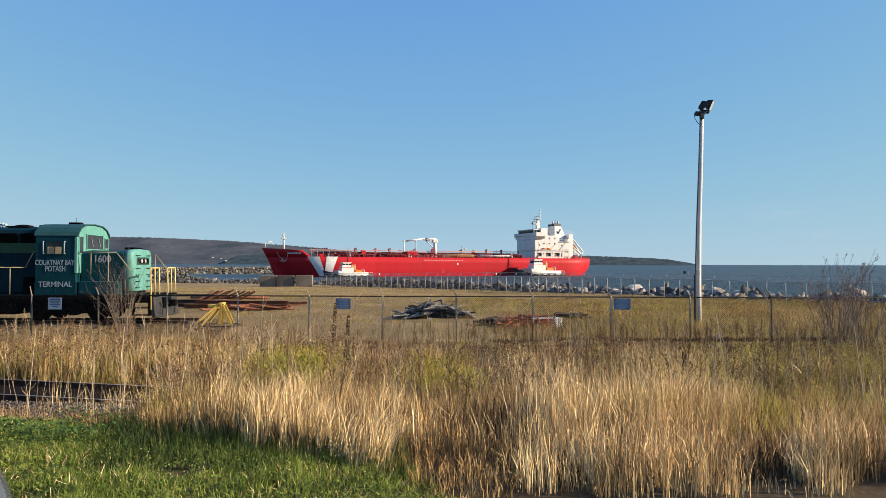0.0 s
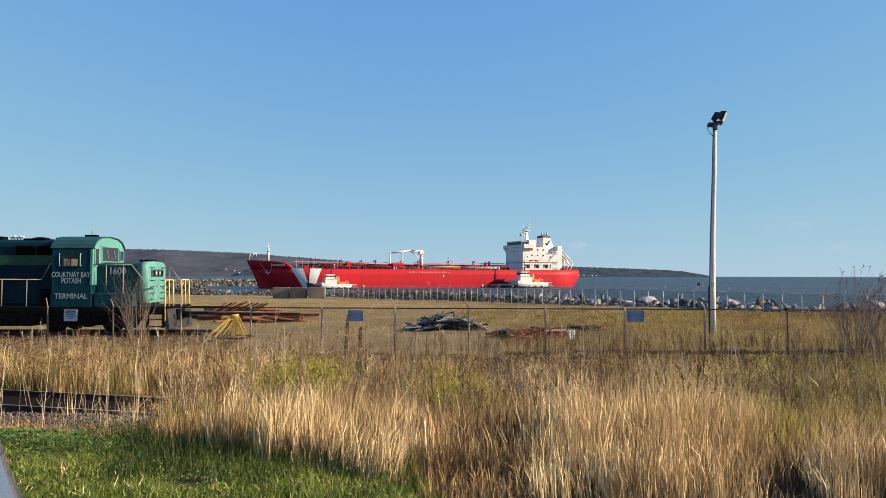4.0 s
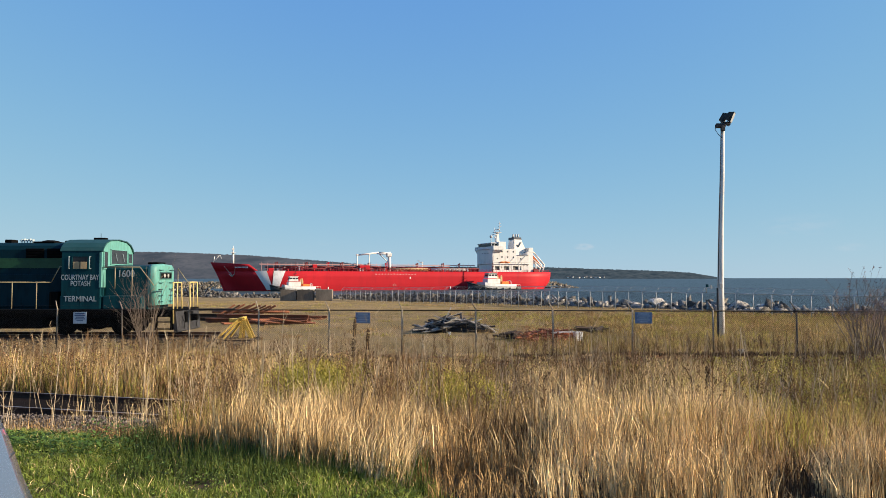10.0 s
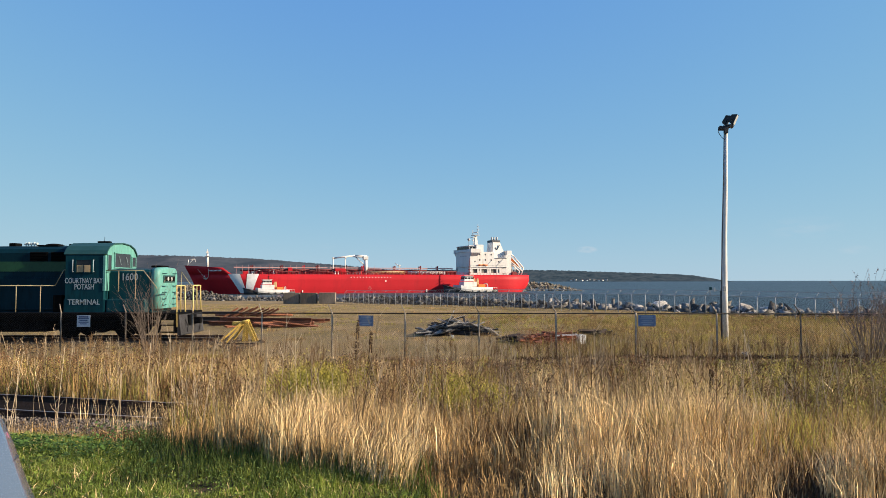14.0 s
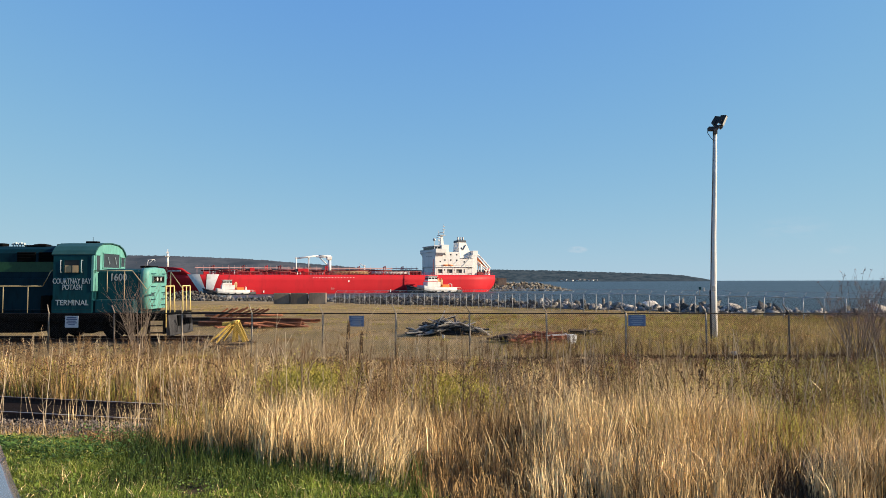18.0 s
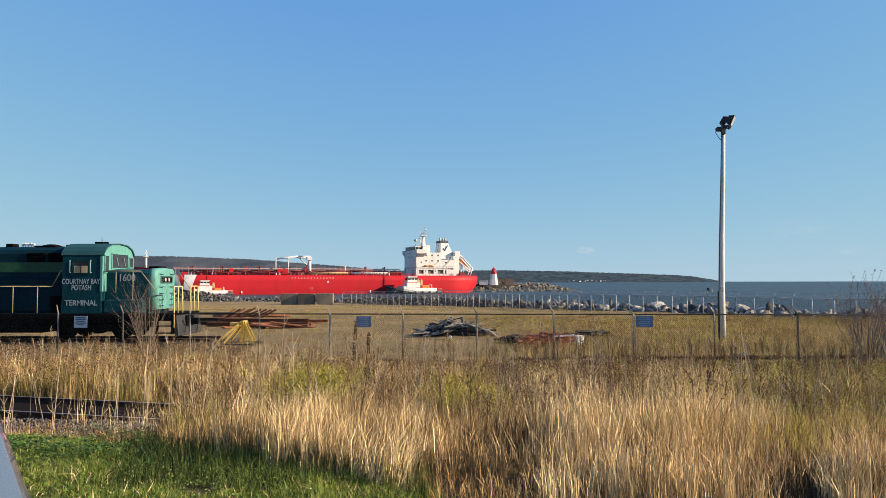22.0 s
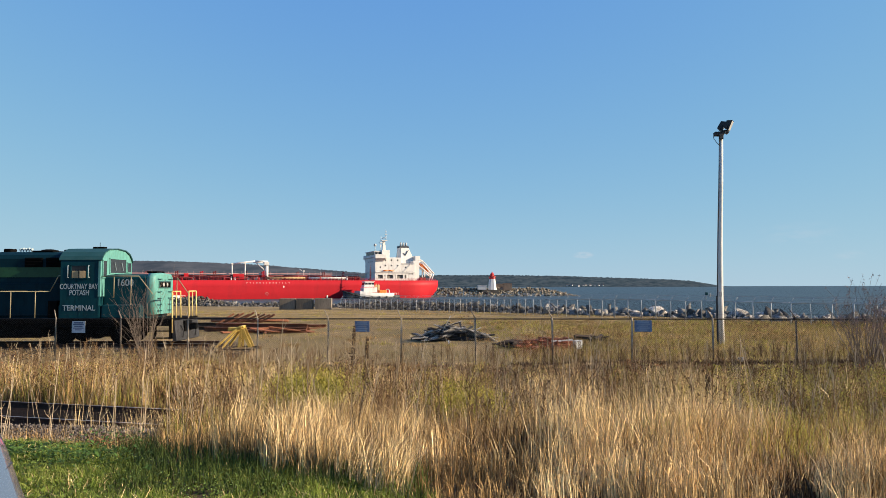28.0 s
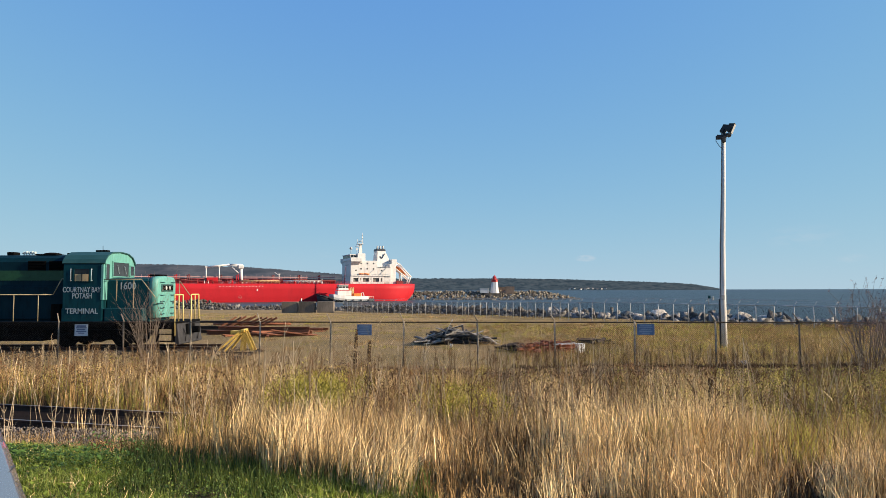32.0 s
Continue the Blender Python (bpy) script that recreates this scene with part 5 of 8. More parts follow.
        for dx in (-1.3, 1.3):
            for y in (-0.75, 0.75):
                piece("wheel", wheel, bogie, pose(cx + dx, y, 0.52, 0, 0, 0 if y > 0 else 180))
    return loco


# ---------------------------------------------------------------- fences
FENCE_P, FENCE_D = Vector((-16.74, 29.33)), Vector((3.026, -0.383))       # first post and the step to the next


def link_panel(width, height, mesh_w, r):
    """Woven diamond wires over one bay, clipped to it: local x along, z up."""
    bm = bmesh.new()
    n = int((width + height) / mesh_w)
    for s in (1, -1):
        for k in range(n + 1):
            c = k * mesh_w
            a = Vector((c - height, 0, 0)) if s > 0 else Vector((c - height, 0, height))
            b = Vector((c, 0, height)) if s > 0 else Vector((c, 0, 0))
            d = b - a
            t0 = max(0.0, -a.x / d.x) if d.x else 0
            t1 = min(1.0, (width - a.x) / d.x) if d.x else 1
            if t1 - t0 < 0.01:
                continue
            p, q = a + d * t0, a + d * t1
            off = Vector((0, r * s, 0))
            u = Vector((0, r, 0))
            w = d.normalized().cross(u).normalized() * r
            ring = []
            for e in (p + off, q + off):
                ring.append([bm.verts.new(e + u), bm.verts.new(e - u * 0.5 + w * 0.87), bm.verts.new(e - u * 0.5 - w * 0.87)])
            for j in range(3):
                bm.faces.new((ring[0][j], ring[0][(j + 1) % 3], ring[1][(j + 1) % 3], ring[1][j]))
    return bm


def build_near_fence():
    turn = math.degrees(math.atan2(FENCE_D.y, FENCE_D.x))
    span = FENCE_D.length
    f = holder("chain_link_fence", pose(FENCE_P.x, FENCE_P.y, 0, 0, -0.21, turn), "rusty chain-link fence with angled barbed-wire arms across the field", "fence")
    bm = bmesh.new()
    rod(bm, (0, 0, -0.35), (0, 0, 1.83), 0.034, seg=8)
    post = mesh_from(bm, "post", M_RUSTPOST)
    bm = bmesh.new()
    box(bm, (0, 0, 0.0), (0.035, 0.05, 0.05))
    rod(bm, (0, 0, 0.0), (-0.17, 0.12, 0.34), 0.026, 0.018, 6)
    arm = mesh_from(bm, "wire_arm", M_RUSTPOST)
    panel = mesh_from(link_panel(span, 1.72, 0.078, 0.0027), "chain_link_mesh", M_WIRE)
    rng = random.Random(11)
    first, last = -4, 14
    for k in range(first, last + 1):
        m = pose(k * span, 0, 0, rng.uniform(-1, 1), rng.uniform(-1.2, 1.2), 0)
        piece("post", post, f, m)
        piece("wire_arm", arm, f, pose(k * span, 0, 1.83, rng.uniform(-6, 6), rng.uniform(-8, 8), 0))
        if k < last:
            piece("chain_link_mesh", panel, f, pose(k * span, -0.036, 0.08))
    bm = bmesh.new()
    rod(bm, (first * span, 0, 1.80), (last * span, 0, 1.80), 0.024, seg=8)
    part("top_rail", bm, M_DARKRAIL, f, "dark top rail")
    bm = bmesh.new()
    rod(bm, (first * span, 0.05, 1.97), (last * span, 0.05, 1.97), 0.0025, seg=4)
    part("barbed_wire", bm, M_WIRE, f)
    # signs wired to the mesh
    for k, w, h, z, mat, ink, label in ((0.36, 0.62, 0.50, 1.45, M_SIGNW, M_SIGNINK, "faded white notice sign wired to the fence"),
                                            (4.47, 0.62, 0.44, 1.54, M_SIGN, M_SIGNBAR, "faded blue notice sign wired to the fence"),
                                            (8.14, 0.66, 0.44, 1.62, M_SIGN, M_SIGNBAR, "faded blue notice sign wired to the fence")):
        p = FENCE_P + FENCE_D * k
        s = holder("notice_sign", pose(p.x, p.y - 0.05, z, 0, 0, turn), label, "sign", group="fence notice signs")
        bm = bmesh.new()
        soft_box(bm, (0, 0, 0), (w, 0.012, h), 0.004)
        part("plate", bm, mat, s)
        for r, (bw, bh) in enumerate(((0.44, 0.06), (0.50, 0.045), (0.38, 0.045), (0.48, 0.045), (0.30, 0.04))):
            bm = bmesh.new()
            box(bm, (0, -0.008, h / 2 - 0.07 - 0.076 * r), (bw, 0.004, bh))
            part("text_bar", bm, ink, s)
        for sx in (-1, 1):
            bm = bmesh.new()
            rod(bm, (sx * (w / 2 - 0.03), 0.06, h / 2 - 0.03), (sx * (w / 2 - 0.03), -0.012, h / 2 - 0.03), 0.006, seg=5)
            part("wire_tie", bm, M_WIRE, s)


def build_shore_fence():
    f = holder("shore_fence", pose(0, 0, 0), "galvanised security fence with angled barbed-wire arms along the shore", "fence")
    line = [Vector(p) for p in ((-17.5, 118.0), (0.5, 92.0), (13.2, 70.5), (31.9, 49.0), (44.0, 36.0))]
    bm = bmesh.new()
    rod(bm, (0, 0, -0.15), (0, 0, 1.85), 0.042, seg=7)
    post = mesh_from(bm, "post", M_GALV)
    bm = bmesh.new()
    rod(bm, (0, 0, 0), (0.40, 0.20, 0.44), 0.030, 0.024, 6)
    arm = mesh_from(bm, "wire_arm", M_GALV)
    pts = []
    for a, b in zip(line[:-1], line[1:]):
        n = max(2, round((b - a).length / (1.72 if a.y > 100 else 1.36 if a.y > 71 else 1.5)))
        pts += [a.lerp(b, k / n) for k in range(n)]
    pts.append(line[-1])
    rng = random.Random(5)
    zs = [float(ground_z(p.x, p.y)) for p in pts]
    for k, (p, z) in enumerate(zip(pts, zs)):
        piece("post", post, f, pose(p.x, p.y, z, rng.uniform(-1, 1), rng.uniform(-1, 1), 0))
        if k % 2 == 0 or p.y < 74:
            piece("wire_arm", arm, f, pose(p.x, p.y, z + 1.83, 0, 0, rng.uniform(-6, 6)))
    panels = {}
    for k in range(len(pts) - 1):
        d = pts[k + 1] - pts[k]
        key = round(d.length, 2)
        if key not in panels:
            panels[key] = mesh_from(link_panel(d.length, 1.7, 0.10, 0.0052), "chain_link_mesh", M_WIRE)
        slope = math.degrees(math.atan2(zs[k + 1] - zs[k], d.length))
        piece("chain_link_mesh", panels[key], f, pose(pts[k].x, pts[k].y, zs[k] + 0.06, 0, -slope, math.degrees(math.atan2(d.y, d.x))))
    for k in range(len(pts) - 1):
        bm = bmesh.new()
        rod(bm, (pts[k].x, pts[k].y, zs[k] + 1.82), (pts[k + 1].x, pts[k + 1].y, zs[k + 1] + 1.82), 0.04, seg=6)
        part("top_rail", bm, M_GALV, f)
    for dx, dy, dz, r in ((0.13, 0.065, 1.97, 0.010), (0.26, 0.13, 2.12, 0.010), (0.39, 0.195, 2.26, 0.030)):
        bm = bmesh.new()
        pipe(bm, [(p.x + dx, p.y + dy, z + dz) for p, z in zip(pts, zs)], r, 4)
        part("barbed_wire", bm, M_GALV, f)


# ---------------------------------------------------------------- light pole
def build_pole():
    z0 = float(ground_z(14.81, 35.48))
    p = holder("floodlight_pole", pose(14.81, 35.48, z0), "tall bleached timber pole carrying two black floodlights", "light pole")
    bm = bmesh.new()
    rings = []
    for z, r, dx in ((-0.2, 0.175, 0), (2.6, 0.165, 0.0), (5.5, 0.14, 0.06), (8.5, 0.12, 0.18), (11.35, 0.10, 0.27)):
        rings.append([(dx + r * math.cos(k * math.tau / 14), r * math.sin(k * math.tau / 14), z) for k in range(14)])
    loft(bm, rings)
    part("mast", bm, M_POLE, p, "weathered grey timber pole")
    bm = bmesh.new()
    box(bm, (-0.185, -0.02, 1.3), (0.05, 0.10, 2.7))
    rod(bm, (-0.17, -0.06, 2.6), (0.13, -0.08, 11.0), 0.018, seg=6)
    part("conduit", bm, M_DARKSCRAP, p, "dark cable conduit")
    bm = bmesh.new()
    soft_box(bm, (-0.06, -0.19, 2.75), (0.16, 0.08, 0.26), 0.02)
    part("junction_box", bm, M_GALV, p)
    bm = bmesh.new()
    rod(bm, (-0.10, -0.1, 11.38), (0.66, 0.06, 11.38), 0.05, seg=8)
    soft_box(bm, (0.14, 0, 11.31), (0.46, 0.34, 0.20), 0.03)
    soft_box(bm, (0.46, -0.05, 11.42), (0.34, 0.24, 0.16), 0.03)
    soft_box(bm, (0.2, -0.16, 11.12), (0.22, 0.14, 0.24), 0.03)
    pipe(bm, [(-0.12, 0, 11.32), (-0.14, 0, 11.1), (0.02, 0, 10.85), (0.22, -0.08, 10.6)], 0.016, 5)
    part("crossarm", bm, M_DARKSCRAP, p, "rusty bracket and loose cable")
    for x, y, tilt, turn in ((0.38, 0.10, 30, -24), (0.64, -0.14, 24, -34)):
        m = pose(x, y, 11.76, 0, tilt, turn)
        bm = bmesh.new()
        b2 = bmesh.new()
        loft(b2, [[(-0.17, -0.15, -0.2), (-0.17, 0.15, -0.2), (-0.17, 0.15, 0.2), (-0.17, -0.15, 0.2)], [(0.11, -0.21, -0.28), (0.11, 0.21, -0.28), (0.11, 0.21, 0.28), (0.11, -0.21, 0.28)]], smooth=False)
        add(bm, b2)
        pipe(bm, [(0, -0.24, 0), (0.02, -0.24, -0.46), (0.02, 0.24, -0.46), (0, 0.24, 0)], 0.02, 5)
        lamp = part("floodlight", bm, M_BLACK, p, "black floodlight housing")
        lamp.matrix_basis = m
        bm = bmesh.new()
        box(bm, (0.117, 0, 0), (0.012, 0.36, 0.50))
        part("lens", bm, M_GALV, lamp, "grey glass front")


build_locomotive()
build_near_fence()
build_shore_fence()
build_pole()

# ---------------------------------------------------------------- rocks
def rock_shape(seed, n=12, flat=0.75):
    """A rough angular stone of about one metre, as vertices and triangles."""
    rng = random.Random(seed)
    bm = bmesh.new()
    for _ in range(n):
        v = Vector((rng.gauss(0, 1), rng.gauss(0, 1), rng.gauss(0, 1))).normalized() * rng.uniform(0.42, 0.56)
        bm.verts.new((v.x * 1.15, v.y, v.z * flat))
    res = bmesh.ops.convex_hull(bm, input=bm.verts[:])
    bmesh.ops.delete(bm, geom=[e for e in res["geom_interior"] if isinstance(e, bmesh.types.BMVert)], context="VERTS")
    bmesh.ops.triangulate(bm, faces=bm.faces[:])
    bm.verts.index_update()
    vs = np.array([v.co[:] for v in bm.verts])
    fs = np.array([[v.index for v in f.verts] for f in bm.faces])
    bm.free()
    return vs, fs


SHAPES = [rock_shape(s, 7 + s % 5) for s in range(18)]


def turns(rng, n):
    q = rng.normal(size=(n, 4))
    q /= np.linalg.norm(q, axis=1)[:, None]
    w, x, y, z = q.T
    return np.stack([1 - 2 * (y * y + z * z), 2 * (x * y - z * w), 2 * (x * z + y * w), 2 * (x * y + z * w), 1 - 2 * (x * x + z * z), 2 * (y * z - x * w),
                     2 * (x * z - y * w), 2 * (y * z + x * w), 1 - 2 * (x * x + y * y)], 1).reshape(n, 3, 3)


def rock_heap(name, places, sizes, material, seed, label, category):
    rng = np.random.default_rng(seed)
    rot = turns(rng, len(places))
    vs, fs, base = [], [], 0
    for i, (p, s) in enumerate(zip(places, sizes)):
        v, f = SHAPES[rng.integers(len(SHAPES))]
        vs.append((v * rng.uniform(0.45, 1.5, 3)) @ rot[i].T * s + p)
        fs.append(f + base)
        base += len(v)
    ob = soup(name, np.concatenate(vs), np.zeros((0, 4), int), np.concatenate(fs), material)
    return tagged(ob, label, category, kind="stuff")


def build_rocks():
    rng = np.random.default_rng(21)
    # armour stones along the near shore, left and middle
    places, sizes = [], []
    for _ in range(6800):
        x = rng.uniform(-95, 14)
        y0 = np.interp(x, SHORE_X, SHORE_Y)
        d = rng.uniform(2.0, 13.0)
        crest = -0.15 + 1.25 * min(1, max(0, (-46 - x) / 7)) + 0.15 * math.sin(x * 0.35) if x < -16 else 0.2
        top = (crest + 1.5) * max(0, 1 - abs(d - 7.0) / 7.0)
        g = -1.25 if x < -5 else -0.95
        places.append((x, y0 + d, g + top * rng.uniform(0.75, 1.0) - 0.35))
        sizes.append(rng.uniform(0.3, 0.9) if x < -15 else rng.uniform(0.35, 1.05))
    rock_heap("shore_rocks", np.array(places), sizes, M_ROCK, 1, "jumbled grey armour stones along the shore", "rocks")
    places, sizes = [], []
    for _ in range(3000):
        x = rng.uniform(13, 62)
        y0 = np.interp(x, SHORE_X, SHORE_Y)
        d = rng.uniform(-2.0, 6.0)
        ridge_top = 0.15 + 0.25 * math.sin(x * 0.9) * math.sin(x * 0.37 + 1)
        places.append((x, y0 + d, ridge_top - abs(d - 1.5) * 0.12 + rng.uniform(-0.3, 0.2)))
        sizes.append(0.3 + 1.15 * rng.random() ** 2)
    rock_heap("shore_rubble", np.array(places), sizes, M_SHORESTONE, 2, "small grey stones on the shore slope", "rocks")
    # the far breakwater across the channel
    places, sizes = [], []
    for _ in range(6500):
        u = rng.random()
        x = -330 + 415 * u
        y = 386 + 36 * u
        d = rng.uniform(-11, 5)
        end = min(1.0, (86 - x) / 22)
        top = (3.7 + 1.3 * min(1, max(0, (x + 120) / 110))) * max(0, 1 - max(0, -d - 2.0) / 9.5) * max(0.08, end)
        places.append((x, y + d, SEA_Z + top * rng.uniform(0.85, 1.05) - 0.5))
        sizes.append(rng.uniform(0.9, 2.3))
    rock_heap("breakwater_rocks", np.array(places), sizes, M_PALEROCK, 3, "pale tan quarry stones of the far breakwater", "breakwater")
    # single boulders by the shore fence
    spots = []
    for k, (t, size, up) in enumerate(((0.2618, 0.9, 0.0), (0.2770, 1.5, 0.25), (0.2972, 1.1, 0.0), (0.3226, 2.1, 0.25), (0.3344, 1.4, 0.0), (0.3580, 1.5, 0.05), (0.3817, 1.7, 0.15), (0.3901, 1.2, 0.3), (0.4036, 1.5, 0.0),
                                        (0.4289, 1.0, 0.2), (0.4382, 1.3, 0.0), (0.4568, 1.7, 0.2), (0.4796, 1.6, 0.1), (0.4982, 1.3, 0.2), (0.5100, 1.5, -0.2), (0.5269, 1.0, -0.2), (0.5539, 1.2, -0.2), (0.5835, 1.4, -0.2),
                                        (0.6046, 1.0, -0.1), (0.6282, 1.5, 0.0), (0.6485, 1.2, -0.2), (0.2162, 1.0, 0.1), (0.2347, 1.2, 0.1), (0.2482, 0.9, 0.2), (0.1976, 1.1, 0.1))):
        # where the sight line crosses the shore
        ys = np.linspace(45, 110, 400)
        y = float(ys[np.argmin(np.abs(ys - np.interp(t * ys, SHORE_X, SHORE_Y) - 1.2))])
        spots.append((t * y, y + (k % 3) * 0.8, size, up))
    rng2 = random.Random(8)
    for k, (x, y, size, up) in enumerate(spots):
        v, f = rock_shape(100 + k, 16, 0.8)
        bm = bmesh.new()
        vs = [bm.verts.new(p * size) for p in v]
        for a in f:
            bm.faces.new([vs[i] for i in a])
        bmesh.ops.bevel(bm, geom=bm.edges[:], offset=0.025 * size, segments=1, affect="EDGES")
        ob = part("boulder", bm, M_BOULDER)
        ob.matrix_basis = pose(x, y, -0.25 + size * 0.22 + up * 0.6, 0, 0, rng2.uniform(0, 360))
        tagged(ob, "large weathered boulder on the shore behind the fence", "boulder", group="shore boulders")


# ---------------------------------------------------------------- grass
def blades(name, x, y, height, width, lean, material, label, seed, category="grass", curl=0.5, z_off=0.0, radial=None):
    """Tapered bent blades standing on the ground."""
    rng = np.random.default_rng(seed)
    n = len(x)
    z = ground_z(x, y) - 0.03 + z_off
    ang = rng.uniform(0, math.tau, n)
    turn = rng.uniform(0, math.tau, n) if radial is None else radial + rng.normal(0, 0.5, n)
    lx, ly = np.cos(turn) * lean * height, np.sin(turn) * lean * height
    wx, wy = np.cos(ang) * width / 2, np.sin(ang) * width / 2
    b = np.stack([x, y, z], 1)
    w = np.stack([wx, wy, np.zeros(n)], 1)
    kink = rng.normal(0, 0.022, (n, 2)) * height[:, None]
    bend = rng.normal(0, 0.07, (n, 2)) * height[:, None]
    mid = b + np.stack([lx * 0.35 + kink[:, 0], ly * 0.35 + kink[:, 1], height * rng.uniform(0.45, 0.65, n)], 1)
    tip = b + np.stack([lx + bend[:, 0], ly + bend[:, 1], height * np.sqrt(np.clip(1 - lean ** 2 * curl, 0.2, 1)) * rng.uniform(0.85, 1.0, n)], 1)
    v = np.stack([b - w, b + w, mid + w * 0.8, mid - w * 0.8, tip], 1).reshape(-1, 3)
    i = np.arange(n) * 5
    ob = soup(name, v, np.stack([i, i + 1, i + 2, i + 3], 1), np.stack([i + 3, i + 2, i + 4], 1), material)
    return tagged(ob, label, category, kind="stuff")


def wedge(rng, n, y0, y1, power=1.0, side=0.74, pad=1.5):
    """Places spread over the ground in front of the eye."""
    y = y0 + (y1 - y0) * rng.random(n) ** power
    x = rng.uniform(-1, 1, n) * (side * y + pad)
    return x, y


def patchy(x, y, scale, seed):
    """Soft patches between 0 and 1 over the ground."""
    r = np.random.default_rng(seed)
    v = np.zeros_like(x)
    for k in range(6):
        a = r.uniform(0, math.tau)
        f = scale * r.uniform(0.6, 1.9)
        v = v + np.sin((x * math.cos(a) + y * math.sin(a)) * f + r.uniform(0, 6)) / 6
    return np.clip(0.5 + v * 1.3, 0, 1)


def lawn_side(x, y):
    """Below zero on the mown side of the verge."""
    return y + 0.62 * x - 4.75 + 0.35 * np.sin(x * 1.7) + 0.2 * np.sin(x * 4.1)


def siding_clear(x, y):
    """True away from the old siding's open stretch."""
    d = (x - SIDING_P.x) * -SIDING_D.y + (y - SIDING_P.y) * SIDING_D.x
    edge = 0.03 * np.sin(y * 2.3)
    return ~((d < 1.3) & (x / y < -0.385 + edge)) & ~((np.abs(d) < 1.3) & (x / y < -0.36 + edge))


GROWTH_Y = (4.5, 6, 7, 8, 9, 10, 11.5, 13, 15.5, 18, 20, 22, 24, 26, 29)
GROWTH_H = (0.46, 0.58, 0.62, 0.70, 0.85, 1.0, 1.06, 1.05, 1.05, 0.85, 0.62, 0.40, 0.24, 0.16, 0.12)


def growth(x, y):
    """Height of the standing growth: tallest at the foot of the bank, low by the verge and along the fence."""
    t = x / y
    tall = 0.60 + 0.80 * patchy(x, y, 1.5, 77) + 0.30 * np.exp(-((t - 0.37) / 0.09) ** 2)
    return np.interp(y - (2.6 * steps(-t, -0.05, 0.3) + 0.6 * steps(-t, 0.3, 0.4)) * steps(y, 14, 18), GROWTH_Y, GROWTH_H) * tall


def tussocks(name, n, per, y0, y1, h0, h1, w, material, label, seed, mask, spread=0.16, lean=0.35, power=0.8):
    rng = np.random.default_rng(seed)
    cx, cy = wedge(rng, n, y0, y1, power)
    keep = mask(cx, cy, rng)
    cx, cy = cx[keep], cy[keep]
    m = len(cx)
    ch = rng.uniform(h0, h1, m)
    if y1 < 30:
        ch = ch * growth(cx, cy)
    k = np.repeat(np.arange(m), per)
    r, a = spread * np.sqrt(rng.random(m * per)), rng.uniform(0, math.tau, m * per)
    x, y = cx[k] + r * np.cos(a), cy[k] + r * np.sin(a)
    ok = lawn_side(x, y) > -0.1
    x, y, a, k = x[ok], y[ok], a[ok], k[ok]
    hh = ch[k] * rng.uniform(0.4, 1.08, len(x))
    drift = rng.uniform(0, math.tau, m)[k] + rng.normal(0, 0.9, len(x))
    wild = rng.random(len(x)) < 0.05
    tilt = np.abs(rng.normal(0.06, lean * 0.6, len(x))) + wild * rng.uniform(0.15, 0.5, len(x))
    return blades(name, x, y, hh, w * np.exp(rng.normal(0, 0.35, len(x))), tilt, material, label, seed + 1, radial=np.where(rng.random(len(x)) < 0.35, a, drift))


